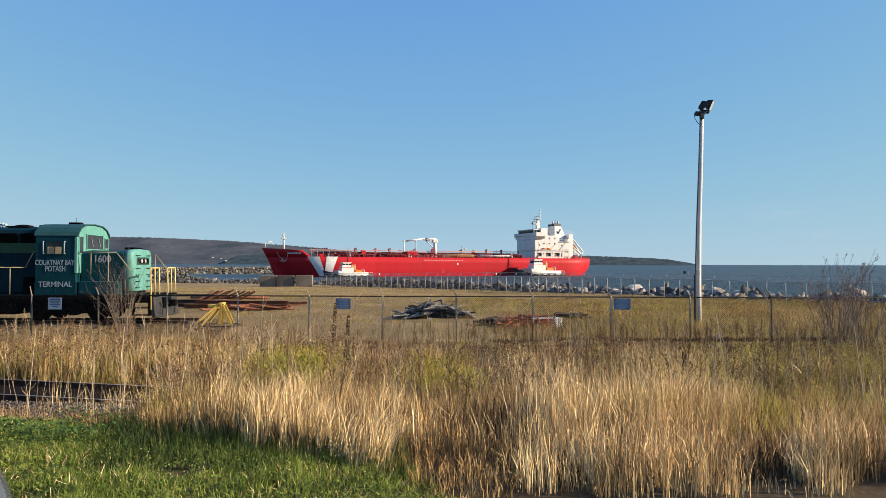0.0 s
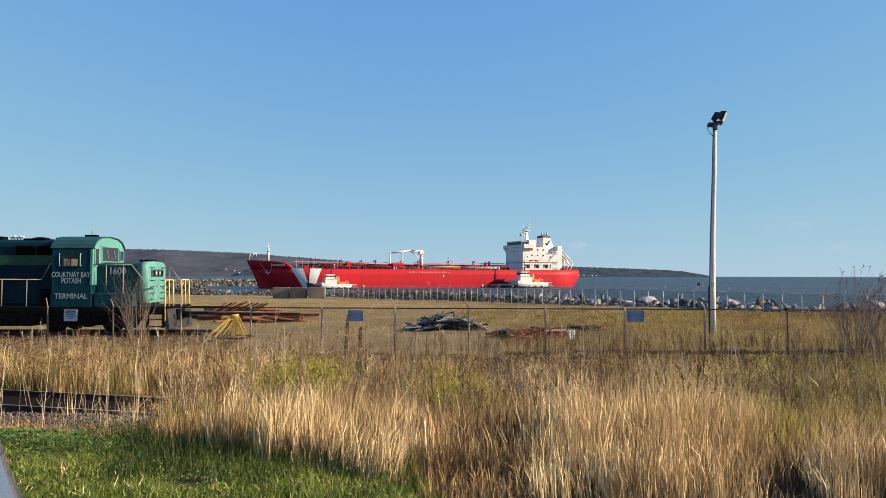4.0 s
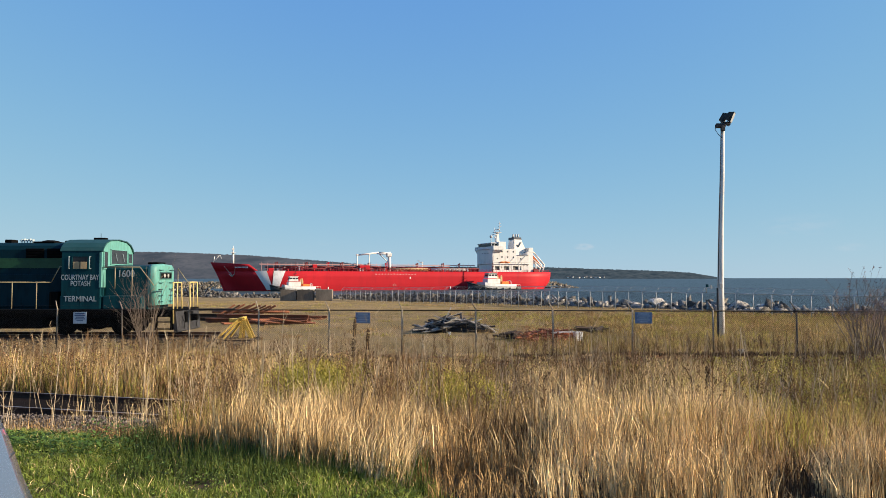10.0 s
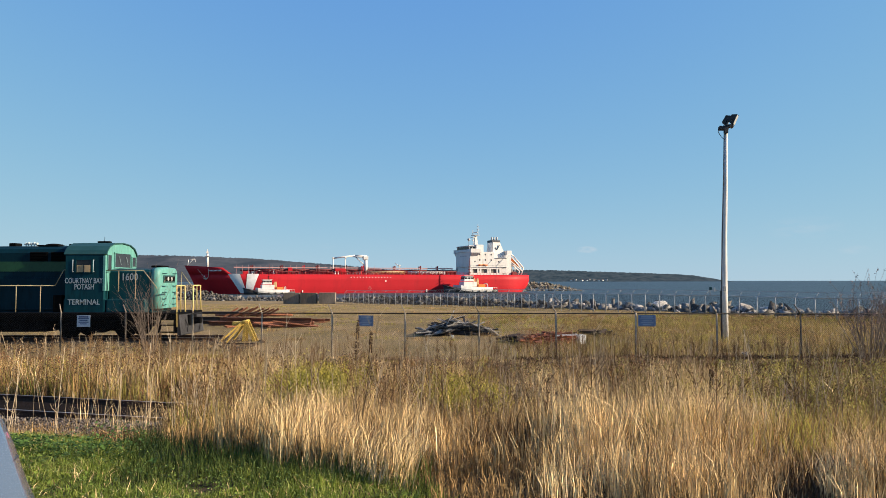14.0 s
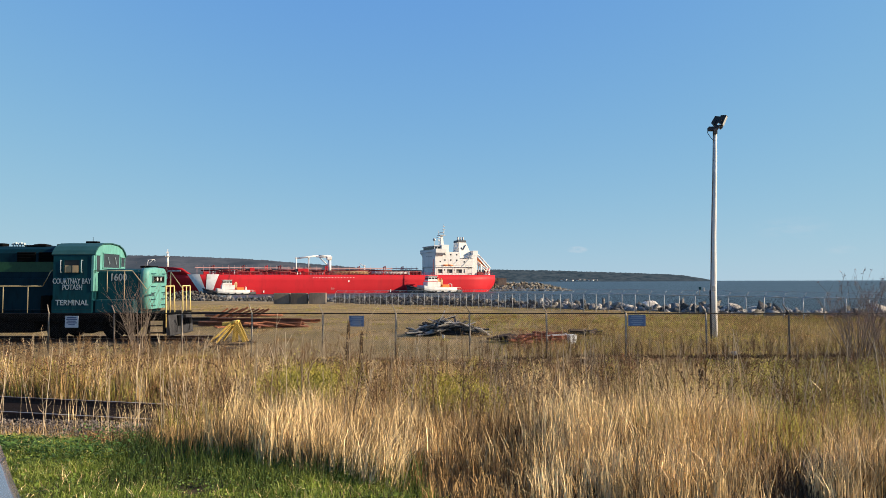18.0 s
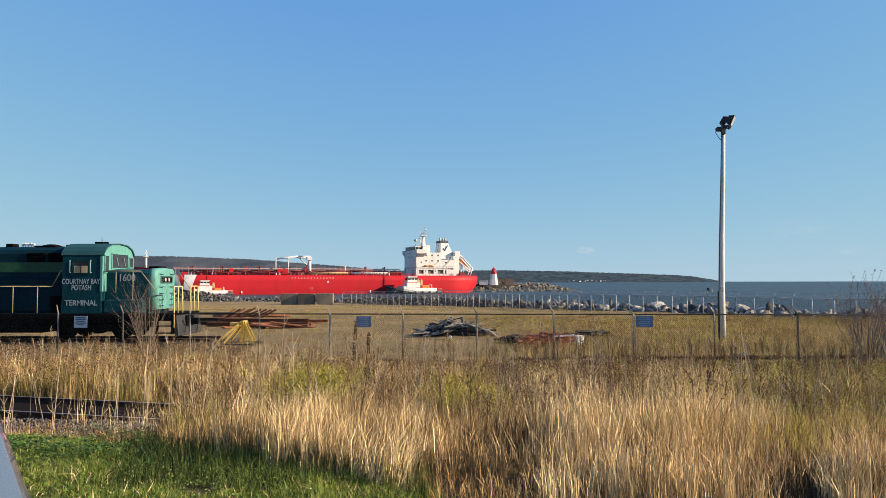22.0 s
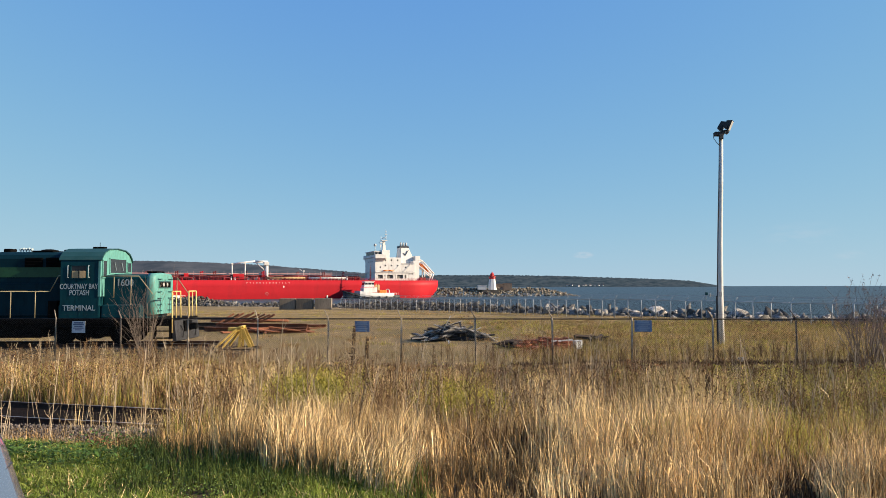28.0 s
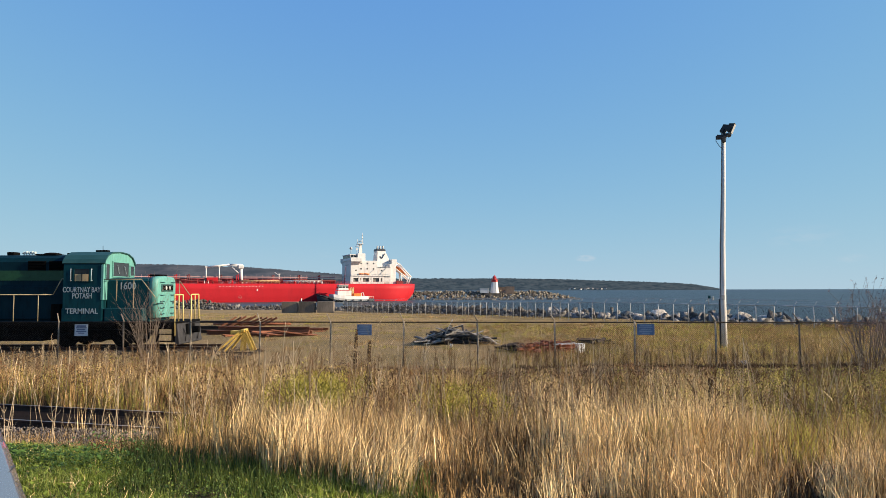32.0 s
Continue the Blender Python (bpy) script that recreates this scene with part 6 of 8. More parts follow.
def build_grass():
    def bump(t, c, w):
        return np.exp(-((t - c) / w) ** 2)

    def straw_at(x, y):
        t = x / y
        p = 0.5 * patchy(x, y, 0.9, 4) + 0.5 * patchy(x, y, 2.6, 14)
        near = 1 - steps(y, 10, 15)
        front = 1 - steps(y, 6.3, 7.8)
        p = p + near * (0.11 + 0.02 * bump(t, -0.16, 0.13) - 0.28 * steps(patchy(x, y, 5.5, 19), 0.5, 0.75) * (1 - steps(t, 0.0, 0.2)) - 0.22 * bump(t, 0.05, 0.05) + 0.50 * bump(t, 0.34, 0.14))
        p = p + 0.32 * bump(t, 0.35, 0.13) * steps(y, 10, 13) * (1 - steps(y, 17, 20))
        p = p + front * 0.25 * bump(t, 0.36, 0.09) - front * (0.36 * (steps(t, -0.04, 0.02) - steps(t, 0.14, 0.22)) + 0.8 * bump(t, 0.51, 0.05))
        p = p - 0.8 * steps(-t, 0.35, 0.40) * (1 - steps(y, 8.5, 10))
        return p - 0.20 * steps(t + 0.05 * np.sin(y * 2.1 + x), 0.34, 0.60) - 0.26 * steps(-t, 0.40, 0.52) * steps(y, 13, 15) - 0.26 * bump(t, 0.0, 0.13) * steps(y, 9, 11) * (1 - steps(y, 16, 20)) - 0.06

    def clearing(x, y):
        """One in the low gap at the front of the field."""
        t = x / y
        return (1 - steps(y, 6.3, 7.8)) * (steps(t, -0.06, 0.0) - steps(t, 0.20, 0.26))

    def straw_mask(x, y, rng):
        p = straw_at(x, y) + 0.06 * steps(y, 11, 14)
        return (rng.random(len(x)) < np.clip(p * 3.4 - 1.2, 0.04, 1)) & (lawn_side(x, y) > 0.05) & siding_clear(x, y)

    def weed_mask(x, y, rng):
        p = 1.35 - 0.95 * straw_at(x, y) + 0.25 * (x / y > 0.45)
        return (rng.random(len(x)) < np.clip(p, 0.08, 1) * (1 - 0.85 * clearing(x, y))) & (lawn_side(x, y) > 0.1) & siding_clear(x, y)

    def olive_mask(x, y, rng):
        p = patchy(x, y, 0.8, 9) * 1.7 - 0.62 + 0.75 * (x / y > 0.42) + 0.12 * steps(y, 11, 15)
        return (rng.random(len(x)) < np.clip(p, 0.02, 1) * (1 - 0.9 * clearing(x, y))) & (lawn_side(x, y) > 0.5) & siding_clear(x, y)

    tussocks("tall_dry_grass", 3800, 54, 4.6, 13, 0.55, 1.08, 0.0064, M_STRAW, "tall dry straw-coloured grass in tussocks", 31, straw_mask, 0.165, 0.20, 0.9)
    tussocks("far_dry_grass", 5000, 30, 12, 27.5, 0.55, 1.05, 0.0125, M_STRAW, "dry straw-coloured grass across the field", 41, straw_mask, 0.2, 0.2)
    tussocks("short_straw", 1600, 44, 4.6, 8.5, 0.35, 0.8, 0.0046, M_STRAW, "short dry straw at the front of the field", 57, lambda x, y, r: (x / y > -0.05) & (lawn_side(x, y) > 0) & (patchy(x, y, 4.2, 66) > 0.36) & (r.random(len(x)) < 1.1 - 0.74 * bump(x / y, 0.08, 0.11) - 0.85 * bump(x / y, 0.51, 0.05)), 0.22, 0.4)
    tussocks("pale_straw", 900, 50, 5.2, 10.5, 0.65, 1.08, 0.0066, M_STRAW, "tall pale straw standing in a dense block", 58, lambda x, y, r: (r.random(len(x)) < bump(x / y, 0.36, 0.075)) & (lawn_side(x, y) > 0.2), 0.16, 0.18)
    tussocks("low_weeds", 1500, 44, 4.7, 8.5, 0.25, 0.65, 0.0055, M_DARKWEED, "low dead brown weeds at the front of the field", 55, lambda x, y, r: (x / y > -0.05) & (lawn_side(x, y) > 0) & (r.random(len(x)) < 0.22 + 0.8 * bump(x / y, 0.12, 0.08) + 0.8 * bump(x / y, 0.51, 0.05)), 0.22, 0.6)
    tussocks("clearing_weeds", 1100, 44, 4.6, 7.4, 0.3, 0.8, 0.0055, M_BROWN, "dense dead brown weeds in the low gap of the field", 59, lambda x, y, r: (x / y > -0.07) & (r.random(len(x)) < 1 - steps(x / y, 0.06, 0.22)) & (lawn_side(x, y) > 0), 0.2, 0.5)
    tussocks("brown_weeds", 3600, 32, 5, 15, 0.5, 0.98, 0.006, M_BROWN, "dead brown weeds among the grass", 51, weed_mask, 0.22, 0.4, 0.9)
    tussocks("far_brown_weeds", 3600, 24, 14, 28, 0.5, 0.95, 0.012, M_BROWN, "dead brown weeds across the field", 61, weed_mask, 0.3, 0.4)
    tussocks("olive_weeds", 2400, 34, 6, 15, 0.5, 0.9, 0.009, M_OLIVE, "olive green weeds among the grass", 71, olive_mask, 0.22, 0.35, 0.9)
    tussocks("far_olive_weeds", 2600, 26, 14, 28, 0.5, 0.95, 0.013, M_OLIVE, "olive green weeds across the field", 81, olive_mask, 0.3, 0.35)

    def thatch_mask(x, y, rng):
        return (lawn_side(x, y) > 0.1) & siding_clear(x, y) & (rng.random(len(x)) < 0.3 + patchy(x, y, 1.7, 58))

    # dark low blades, coloured to stand for the shade between the stalks
    tussocks("matted_thatch", 3000, 40, 5, 15, 0.30, 0.70, 0.007, M_DARKWEED, "matted dead growth darkened to stand for shade under the standing grass", 56, thatch_mask, 0.25, 0.6)

    tussocks("far_thatch", 3100, 30, 13, 26, 0.35, 0.80, 0.012, M_DARKWEED, "matted dead growth darkened to stand for shade across the field", 62, thatch_mask, 0.3, 0.5)

    # leafy dead weeds: stems set with small curled leaves, in patches
    def leafy(name, n, per, y0, y1, size, material, label, seed, scale, low, tall=None):
        rng = np.random.default_rng(seed)
        cx, cy = wedge(rng, n, y0, y1, 0.8)
        if tall:      # yard growth: clear of the loco's end of the yard and of the shore
            ok = (cx / cy > 0.04) & (cy < np.interp(cx, SHORE_X, SHORE_Y) - 2) & (np.hypot(cx - 14.81, cy - 35.48) > 0.6)
            cx, cy = cx[ok], cy[ok]
            n = len(cx)
        ok = (rng.random(n) < np.clip(patchy(cx, cy, scale, seed) * 2.4 - low, 0, 1)) & (lawn_side(cx, cy) > 0.35) & siding_clear(cx, cy)
        cx, cy = cx[ok], cy[ok]
        m = len(cx)
        h = (tall or growth(cx, cy)) * rng.uniform(0.6, 1.12, m)
        k = np.repeat(np.arange(m), per)
        u = rng.uniform(0.25, 1.0, m * per)
        a = rng.uniform(0, math.tau, m * per)
        r = 0.05 + 0.16 * u * rng.random(m * per)
        lean = rng.normal(0, 0.10, (m, 2))
        px = cx[k] + (lean[k, 0] * u) * h[k] + r * np.cos(a)
        py = cy[k] + (lean[k, 1] * u) * h[k] + r * np.sin(a)
        b = np.stack([px, py, ground_z(cx, cy)[k] + u * h[k]], 1)
        f = np.stack([np.cos(a), np.sin(a), rng.uniform(-0.9, 0.9, m * per)], 1)
        w = np.stack([-np.sin(a), np.cos(a), rng.uniform(-0.5, 0.5, m * per)], 1)
        l = (size * rng.uniform(0.5, 1.4, m * per) * (0.6 + cy[k] / 22))[:, None]
        v = np.stack([b, b + f * l * 0.5 + w * l * 0.22, b + f * l, b + f * l * 0.5 - w * l * 0.22], 1).reshape(-1, 3)
        i = np.arange(m * per) * 4
        tagged(soup(name, v, np.stack([i, i + 1, i + 2, i + 3], 1), np.zeros((0, 3), int), material), label, "weeds", kind="stuff")

    leafy("dead_leafy_weeds", 2000, 60, 8.5, 27, 0.038, M_DEADLEAF, "dead brown leafy weeds in patches", 111, 0.9, 0.75)
    leafy("dark_leafy_weeds", 1900, 60, 8.0, 26, 0.040, M_DARKWEED, "dark withered leafy weeds in patches", 112, 1.3, 0.9)
    leafy("rusty_leafy_weeds", 900, 50, 11, 27, 0.036, M_RUSTLEAF, "red-brown withered weeds in patches", 113, 0.8, 1.15)
    leafy("yard_olive_growth", 2600, 64, 27.5, 58, 0.027, M_OLIVE, "olive yellow weeds in the yard behind the fence", 115, 0.5, 0.45, 0.36)
    leafy("yard_brown_growth", 4400, 60, 27.5, 58, 0.027, M_BROWN, "tan withered weeds in the yard behind the fence", 116, 0.55, 0.75, 0.34)
    leafy("green_leafy_weeds", 700, 60, 9, 27, 0.040, M_OLIVE, "fading olive leafy weeds in patches", 114, 0.8, 1.05)
    # straw beaten down at the front of the field
    rng = np.random.default_rng(87)
    n = 900
    x = rng.uniform(-1.2, -0.25, n)
    y = 4.95 - 0.62 * x + np.abs(rng.normal(0, 0.3, n))
    ok = rng.random(n) < 0.2 + patchy(x, y, 3.2, 41)
    x, y = x[ok], y[ok]
    n = len(x)
    blades("beaten_straw", x, y, rng.uniform(0.3, 0.62, n), 0.0048 * np.exp(rng.normal(0, 0.3, n)), np.clip(rng.normal(0.45, 0.2, n), 0.1, 0.85), M_STRAW, "pale straw beaten down by the wind", 88, radial=rng.normal(0.6, 0.9, n))
    # long green grass along the foot of the tussocks, their shade painted into its colour
    rng = np.random.default_rng(88)
    x, y = wedge(rng, 90000, 4.3, 11, 1.0)
    e = lawn_side(x, y)
    ok = (e > -0.75 * steps(-x, 0.4, 2.0) - 0.1) & (e < 0.7 + 0.3 * patchy(x, y, 3.0, 24)) & (x / y < -0.02) & (rng.random(len(x)) < 0.25 + 0.75 * patchy(x, y, 2.4, 23)) & (x / y > -0.62)
    x, y = x[ok], y[ok]
    blades("verge_grass", x, y, rng.uniform(0.10, 0.30, len(x)) * (1 - 0.68 * steps(-x / y, 0.44, 0.50)), rng.uniform(0.005, 0.009, len(x)), np.abs(rng.normal(0.2, 0.4, len(x))), M_SHADEGRASS, "long green grass along the verge, darkened for shade", 89)
    # low dead growth between the verge and the old siding
    rng = np.random.default_rng(90)
    x, y = rng.uniform(-13, -3, 30000), rng.uniform(6, 16, 30000)
    ok = (lawn_side(x, y) > -0.2) & (x / y < -0.36) & (rng.random(len(x)) < patchy(x, y, 2.2, 19) * 0.9)
    x, y = x[ok], y[ok]
    blades("stubble", x, y, rng.uniform(0.05, 0.26, len(x)), rng.uniform(0.005, 0.009, len(x)), np.abs(rng.normal(0.4, 0.4, len(x))), M_BROWN, "low dead stubble beside the old siding", 95)
    # mown lawn of the verge
    rng = np.random.default_rng(91)
    n = 430000
    x, y = rng.uniform(-8.5, 1.5, n), rng.uniform(3.8, 11.5, n)
    ok = (lawn_side(x, y) < 0.25) & (np.abs(x) < 0.72 * y + 1.2)
    x, y = x[ok], y[ok]
    tuft = patchy(x, y, 5.0, 12) * 0.6 + patchy(x, y, 11.0, 13) * 0.4
    pick = rng.random(len(x))
    for name, low, high, m, label in (("lawn", 0.0, 0.62, M_LAWN, "short green mown grass on the verge"), ("pale_lawn", 0.62, 0.95, M_PALELAWN, "yellow-green blades in the mown grass"), ("dry_lawn_bits", 0.95, 1.0, M_STRAW, "dry cut blades in the mown grass")):
        k = (pick >= low) & (pick < high)
        n = k.sum()
        blades(name, x[k], y[k], rng.uniform(0.04, 0.12, n) * (0.45 + 1.3 * tuft[k]), rng.uniform(0.005, 0.010, n), np.abs(rng.normal(0.45, 0.4, n)), m, label, 92)
    # rougher grass where the camera and the car stand
    n = 110000
    x, y = rng.uniform(-9, 6, n), rng.uniform(-5, 4.4, n)
    ok = (lawn_side(x, y) < 0.3) & (np.hypot(x, y) > 0.4)
    x, y = x[ok], y[ok]
    n = len(x)
    blades("near_lawn", x, y, rng.uniform(0.05, 0.12, n), rng.uniform(0.007, 0.012, n), np.abs(rng.normal(0.35, 0.3, n)), M_LAWN, "short green grass around the parked car", 97)
    # low grass of the yard behind the fence
    x, y = wedge(rng, 210000, 28, 112, 1.15)
    on_land = y < np.interp(x, SHORE_X, SHORE_Y) - 1
    bed = (np.abs(y - LOCO_Y) < 2.0) & (x < -7)
    ok = on_land & ~bed
    x, y = x[ok], y[ok]
    far = steps(y, 28, 80)
    near_right = steps(x / y, 0.05, 0.3) * (1 - steps(y, 48, 62))
    blades("yard_grass", x, y, rng.uniform(0.03, 0.13, len(x)) * (1 + 2.8 * near_right), rng.uniform(0.010, 0.02, len(x)) * (1 + 1.6 * far), np.abs(rng.normal(0.2, 0.45, len(x))), M_FIELD, "low dry grass over the yard", 93)
    x, y = wedge(rng, 26000, 28, 60, 1.0)
    t = x / y
    ok = (t > 0.08) & (y < np.interp(x, SHORE_X, SHORE_Y) - 2) & (rng.random(len(x)) < patchy(x, y, 0.4, 15))
    x, y = x[ok], y[ok]
    pick = rng.random(len(x))
    for name, low, high, m, label in (("yard_weeds", 0.0, 0.30, M_OLIVE, "olive weeds in the yard"), ("yard_straw", 0.30, 0.85, M_FIELD, "tan dead grass tufts in the yard"), ("yard_stalks", 0.85, 1.0, M_BROWN, "brown weed stalks in the yard")):
        k = (pick >= low) & (pick < high)
        n = k.sum()
        blades(name, x[k], y[k], rng.uniform(0.2, 0.6, n), rng.uniform(0.012, 0.026, n), np.abs(rng.normal(0, 0.4, n)), m, label, 94)
    # low tufts scattered over the yard
    def yard_mask(x, y, rng):
        return (y < np.interp(x, SHORE_X, SHORE_Y) - 3) & (x / y > -0.36) & (rng.random(len(x)) < patchy(x, y, 0.25, 61))

    tussocks("yard_tufts", 420, 46, 33, 92, 0.10, 0.34, 0.018, M_OLIVE, "low olive tufts scattered over the yard", 98, yard_mask, 0.5, 0.5)
    tussocks("yard_dead_tufts", 380, 46, 33, 92, 0.10, 0.34, 0.018, M_BROWN, "low dead brown tufts scattered over the yard", 101, yard_mask, 0.5, 0.5)
    # dark matted weeds along the foot of the fence
    n = 9000
    t, y = rng.uniform(0.10, 0.68, n), rng.normal(27.6, 0.35, n)
    x = t * y
    k = rng.random(n) < 0.25 + 0.9 * patchy(x, y, 0.7, 31)
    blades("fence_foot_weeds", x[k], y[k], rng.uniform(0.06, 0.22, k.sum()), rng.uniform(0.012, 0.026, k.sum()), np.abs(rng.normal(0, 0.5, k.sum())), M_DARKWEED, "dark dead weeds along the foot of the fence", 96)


build_rocks()
build_grass()

# ---------------------------------------------------------------- yard clutter
def gz(x, y):
    return float(ground_z(x, y))


def build_buffer_stop():
    b = holder("buffer_stop", pose(-9.85, LOCO_Y, gz(-9.85, LOCO_Y) + 0.06), "yellow steel buffer stop at the end of the track", "buffer stop")
    for y in (-0.5, 0.5):
        for top, foot, nm in (((0.30, y * 0.55, 0.98), (-0.72, y * 1.2, 0.0), "front_leg"), ((0.34, y * 0.5, 0.96), (-0.40, y, 0.0), "brace_leg")):
            bm = bmesh.new()
            d = Vector(foot) - Vector(top)
            box(bm, (Vector(top) + Vector(foot)) / 2, (0.07, 0.08, d.length), d.to_track_quat("Z", "Y").to_matrix())
            part(nm, bm, M_YELLOW, b)
        # two broad rear plates with a gap between them
        for poly in ([(0.34, 1.0), (0.42, 1.0), (0.42, 0.03), (0.24, 0.03)], [(0.40, 1.0), (0.48, 1.0), (0.92, 0.03), (0.74, 0.03), (0.46, 0.62)]):
            bm = bmesh.new()
            extrude_y(bm, poly, y * 0.4 - 0.025, y * 0.4 + 0.025)
            part("rear_plate", bm, M_YELLOW, b)
        bm = bmesh.new()
        box(bm, (0.1, y * 1.5, -0.02), (1.8, 0.12, 0.05))
        part("foot_bar", bm, M_TIE, b)
    bm = bmesh.new()
    soft_box(bm, (0.38, 0, 0.97), (0.18, 0.7, 0.14), 0.03)
    part("crossbeam", bm, M_YELLOW, b)
    bm = bmesh.new()
    soft_box(bm, (-0.02, 0.1, 0.86), (0.52, 0.34, 0.20), 0.04)
    part("bumper_head", bm, M_YELLOW, b, "yellow bumper block")
    for y in (-0.25, 0.25):
        bm = bmesh.new()
        rod(bm, (0.47, y, 0.97), (0.51, y, 0.97), 0.035, seg=8)
        part("bolt", bm, M_UNDER, b)


def bar_stack(name, x, y, turn, bars, material, label, category, group=""):
    """Long bars lying on one another: (along, across, up, length, width, height, skew)."""
    s = holder(name, pose(x, y, gz(x, y), 0, 0, turn), label, category, group)
    for a, c, u, l, w, h, k in bars:
        bm = bmesh.new()
        if name.startswith("pipe"):
            rod(bm, (-l / 2, 0, 0), (l / 2, 0, 0), w / 2, seg=10)
        else:       # flanged beam
            t = h * 0.16
            extrude_x(bm, [(-w / 2, 0), (w / 2, 0), (w / 2, t), (w * 0.12, t), (w * 0.12, h - t), (w / 2, h - t), (w / 2, h), (-w / 2, h), (-w / 2, h - t), (-w * 0.12, h - t), (-w * 0.12, t), (-w / 2, t)], -l / 2, l / 2)
        ob = part("beam" if not name.startswith("pipe") else "pipe", bm, material, s)
        ob.matrix_basis = pose(a, c, u, 0, 0, k)


def plank_heap(name, x, y, rx, ry, top, n, material, label, category, seed, long=1.8):
    """A heap of loose boards thrown over each other."""
    rng = random.Random(seed)
    h = holder(name, pose(x, y, gz(x, y)), label, category)
    meshes = []
    for k in range(6):
        bm = bmesh.new()
        l, w, t = long * rng.uniform(0.5, 1.1), rng.uniform(0.09, 0.2), rng.uniform(0.035, 0.09)
        v = rng.uniform(-0.03, 0.03)
        extrude_x(bm, [(-w / 2, 0), (w / 2, v), (w / 2, t + v), (-w / 2, t)], -l / 2, l / 2)
        meshes.append(mesh_from(bm, "board", material))
    for k in range(n):
        a, r = rng.uniform(0, math.tau), math.sqrt(rng.random())
        px, py = rx * r * math.cos(a), ry * r * math.sin(a)
        z = top * (1 - r) ** 0.9 * rng.uniform(0.5, 1.0)
        piece("board", meshes[k % 6], h, pose(px, py, z + 0.04, rng.uniform(-25, 25), rng.uniform(-24, 24) * (0.3 + z), rng.gauss(0, 45)))
    return h


def mound(parent, rx, ry, top, material, seed):
    rng = random.Random(seed)
    bm = bmesh.new()
    rings = []
    for k, s in enumerate((1.0, 0.8, 0.55, 0.3, 0.08)):
        rings.append([(rx * s * math.cos(j * math.tau / 20) * rng.uniform(0.9, 1.1), ry * s * math.sin(j * math.tau / 20) * rng.uniform(0.9, 1.1), top * (1 - s) ** 0.8 * rng.uniform(0.85, 1.1) - 0.05) for j in range(20)])
    loft(bm, rings, smooth=False)
    return part("mound", bm, material, parent)


def build_clutter():
    bar_stack("steel_beam_stack", -13.0, 47.0, -7, [(0.2, 0, 0.0, 7.2, 0.3, 0.3, 0), (-0.4, 0.45, 0.0, 6.8, 0.3, 0.3, 2), (0.5, 0.9, 0.0, 6.5, 0.3, 0.3, -2), (0.7, 0.25, 0.31, 6.0, 0.25, 0.25, 3), (-1.6, 0.75, 0.31, 3.2, 0.25, 0.25, -3),
                                                    (1.9, -0.6, 0.0, 4.0, 0.22, 0.22, 4)], M_RUST, "rusty steel beams stacked on the ground", "steel beams")
    bar_stack("pipe_pile", -17.2, 60.0, 2, [(0.2, 0, 0.1, 6.6, 0.2, 0.2, 0), (-0.3, 0.4, 0.1, 6.0, 0.2, 0.2, 3), (1.2, -0.3, 0.1, 5.0, 0.2, 0.2, -3)], M_RUST, "long rusty pipes on the ground", "pipes")
    lean = holder("propped_beams", pose(-17.0, 59.2, gz(-17.0, 59.2)), "row of rusty beams propped aslant on the pipes", "steel beams")
    bm = bmesh.new()
    box(bm, (0, 0, 0), (1.7, 0.16, 0.14))
    slant = mesh_from(bm, "beam", M_RUST)
    rng = random.Random(71)
    for k in range(9):
        piece("beam", slant, lean, pose(-1.9 + 0.45 * k, rng.uniform(-0.2, 0.2), 0.42 - 0.03 * abs(k - 4), rng.uniform(-10, 10), -27 + rng.uniform(-6, 6), rng.uniform(-15, 15)))
    bar_stack("timber_stack", -17.0, 49.5, 0, [(0, 0, 0.0, 3.8, 0.3, 0.26, 0), (0.1, 0.4, 0.0, 3.6, 0.3, 0.26, 1), (0.3, 0.2, 0.27, 3.6, 0.3, 0.24, -2), (0.1, 0.1, 0.75, 3.4, 0.25, 0.16, 1)], M_TIE, "dark old timbers stacked", "timber")
    bar_stack("loose_beams", -10.2, 52.0, -4, [(0, 0, 0, 1.9, 0.25, 0.22, 0), (0.5, 0.5, 0, 1.5, 0.25, 0.22, 6)], M_RUST, "short rusty beams on the grass", "steel beams")
    plank_heap("rail_scrap", -11.2, 46.2, 2.6, 0.9, 0.5, 12, M_RUST, "loose rusty rails thrown over the beam stack", "scrap heap", 15, 3.2)
    heap = plank_heap("scrap_heap", 0.72, 39.8, 2.0, 1.2, 1.05, 110, M_DARKSCRAP, "heap of dark scrap metal with grey boards", "scrap heap", 4)
    mound(heap, 2.2, 1.2, 0.8, M_DARKSCRAP, 6)
    rng = random.Random(17)
    bm = bmesh.new()
    extrude_x(bm, [(-0.05, 0), (0.05, 0), (0.05, 0.04), (-0.05, 0.04)], -0.5, 0.5)
    pale = mesh_from(bm, "pale_board", M_DRIFT)
    for k in range(46):
        right = k % 3 == 0
        x = rng.uniform(1.0, 2.4) if right else rng.uniform(-1.9, 1.6)
        z = max(0.08, 0.95 * (1 - abs(x) / 2.7)) * rng.uniform(0.5, 1.1)
        piece("pale_board", pale, heap, pose(x, -0.7 - rng.uniform(0, 0.55), z, rng.uniform(-30, 30), rng.uniform(8, 34) if right else rng.uniform(-30, 25), rng.uniform(-35, 35)))
    for k in range(7):
        piece("pale_board", pale, heap, pose(-1.35 + 0.13 * k, -1.35, 0.16 + 0.015 * k, 0, -14, 24))
    piece("pale_board", pale, heap, pose(-0.35, -1.0, 1.0, 0, -62, 10))
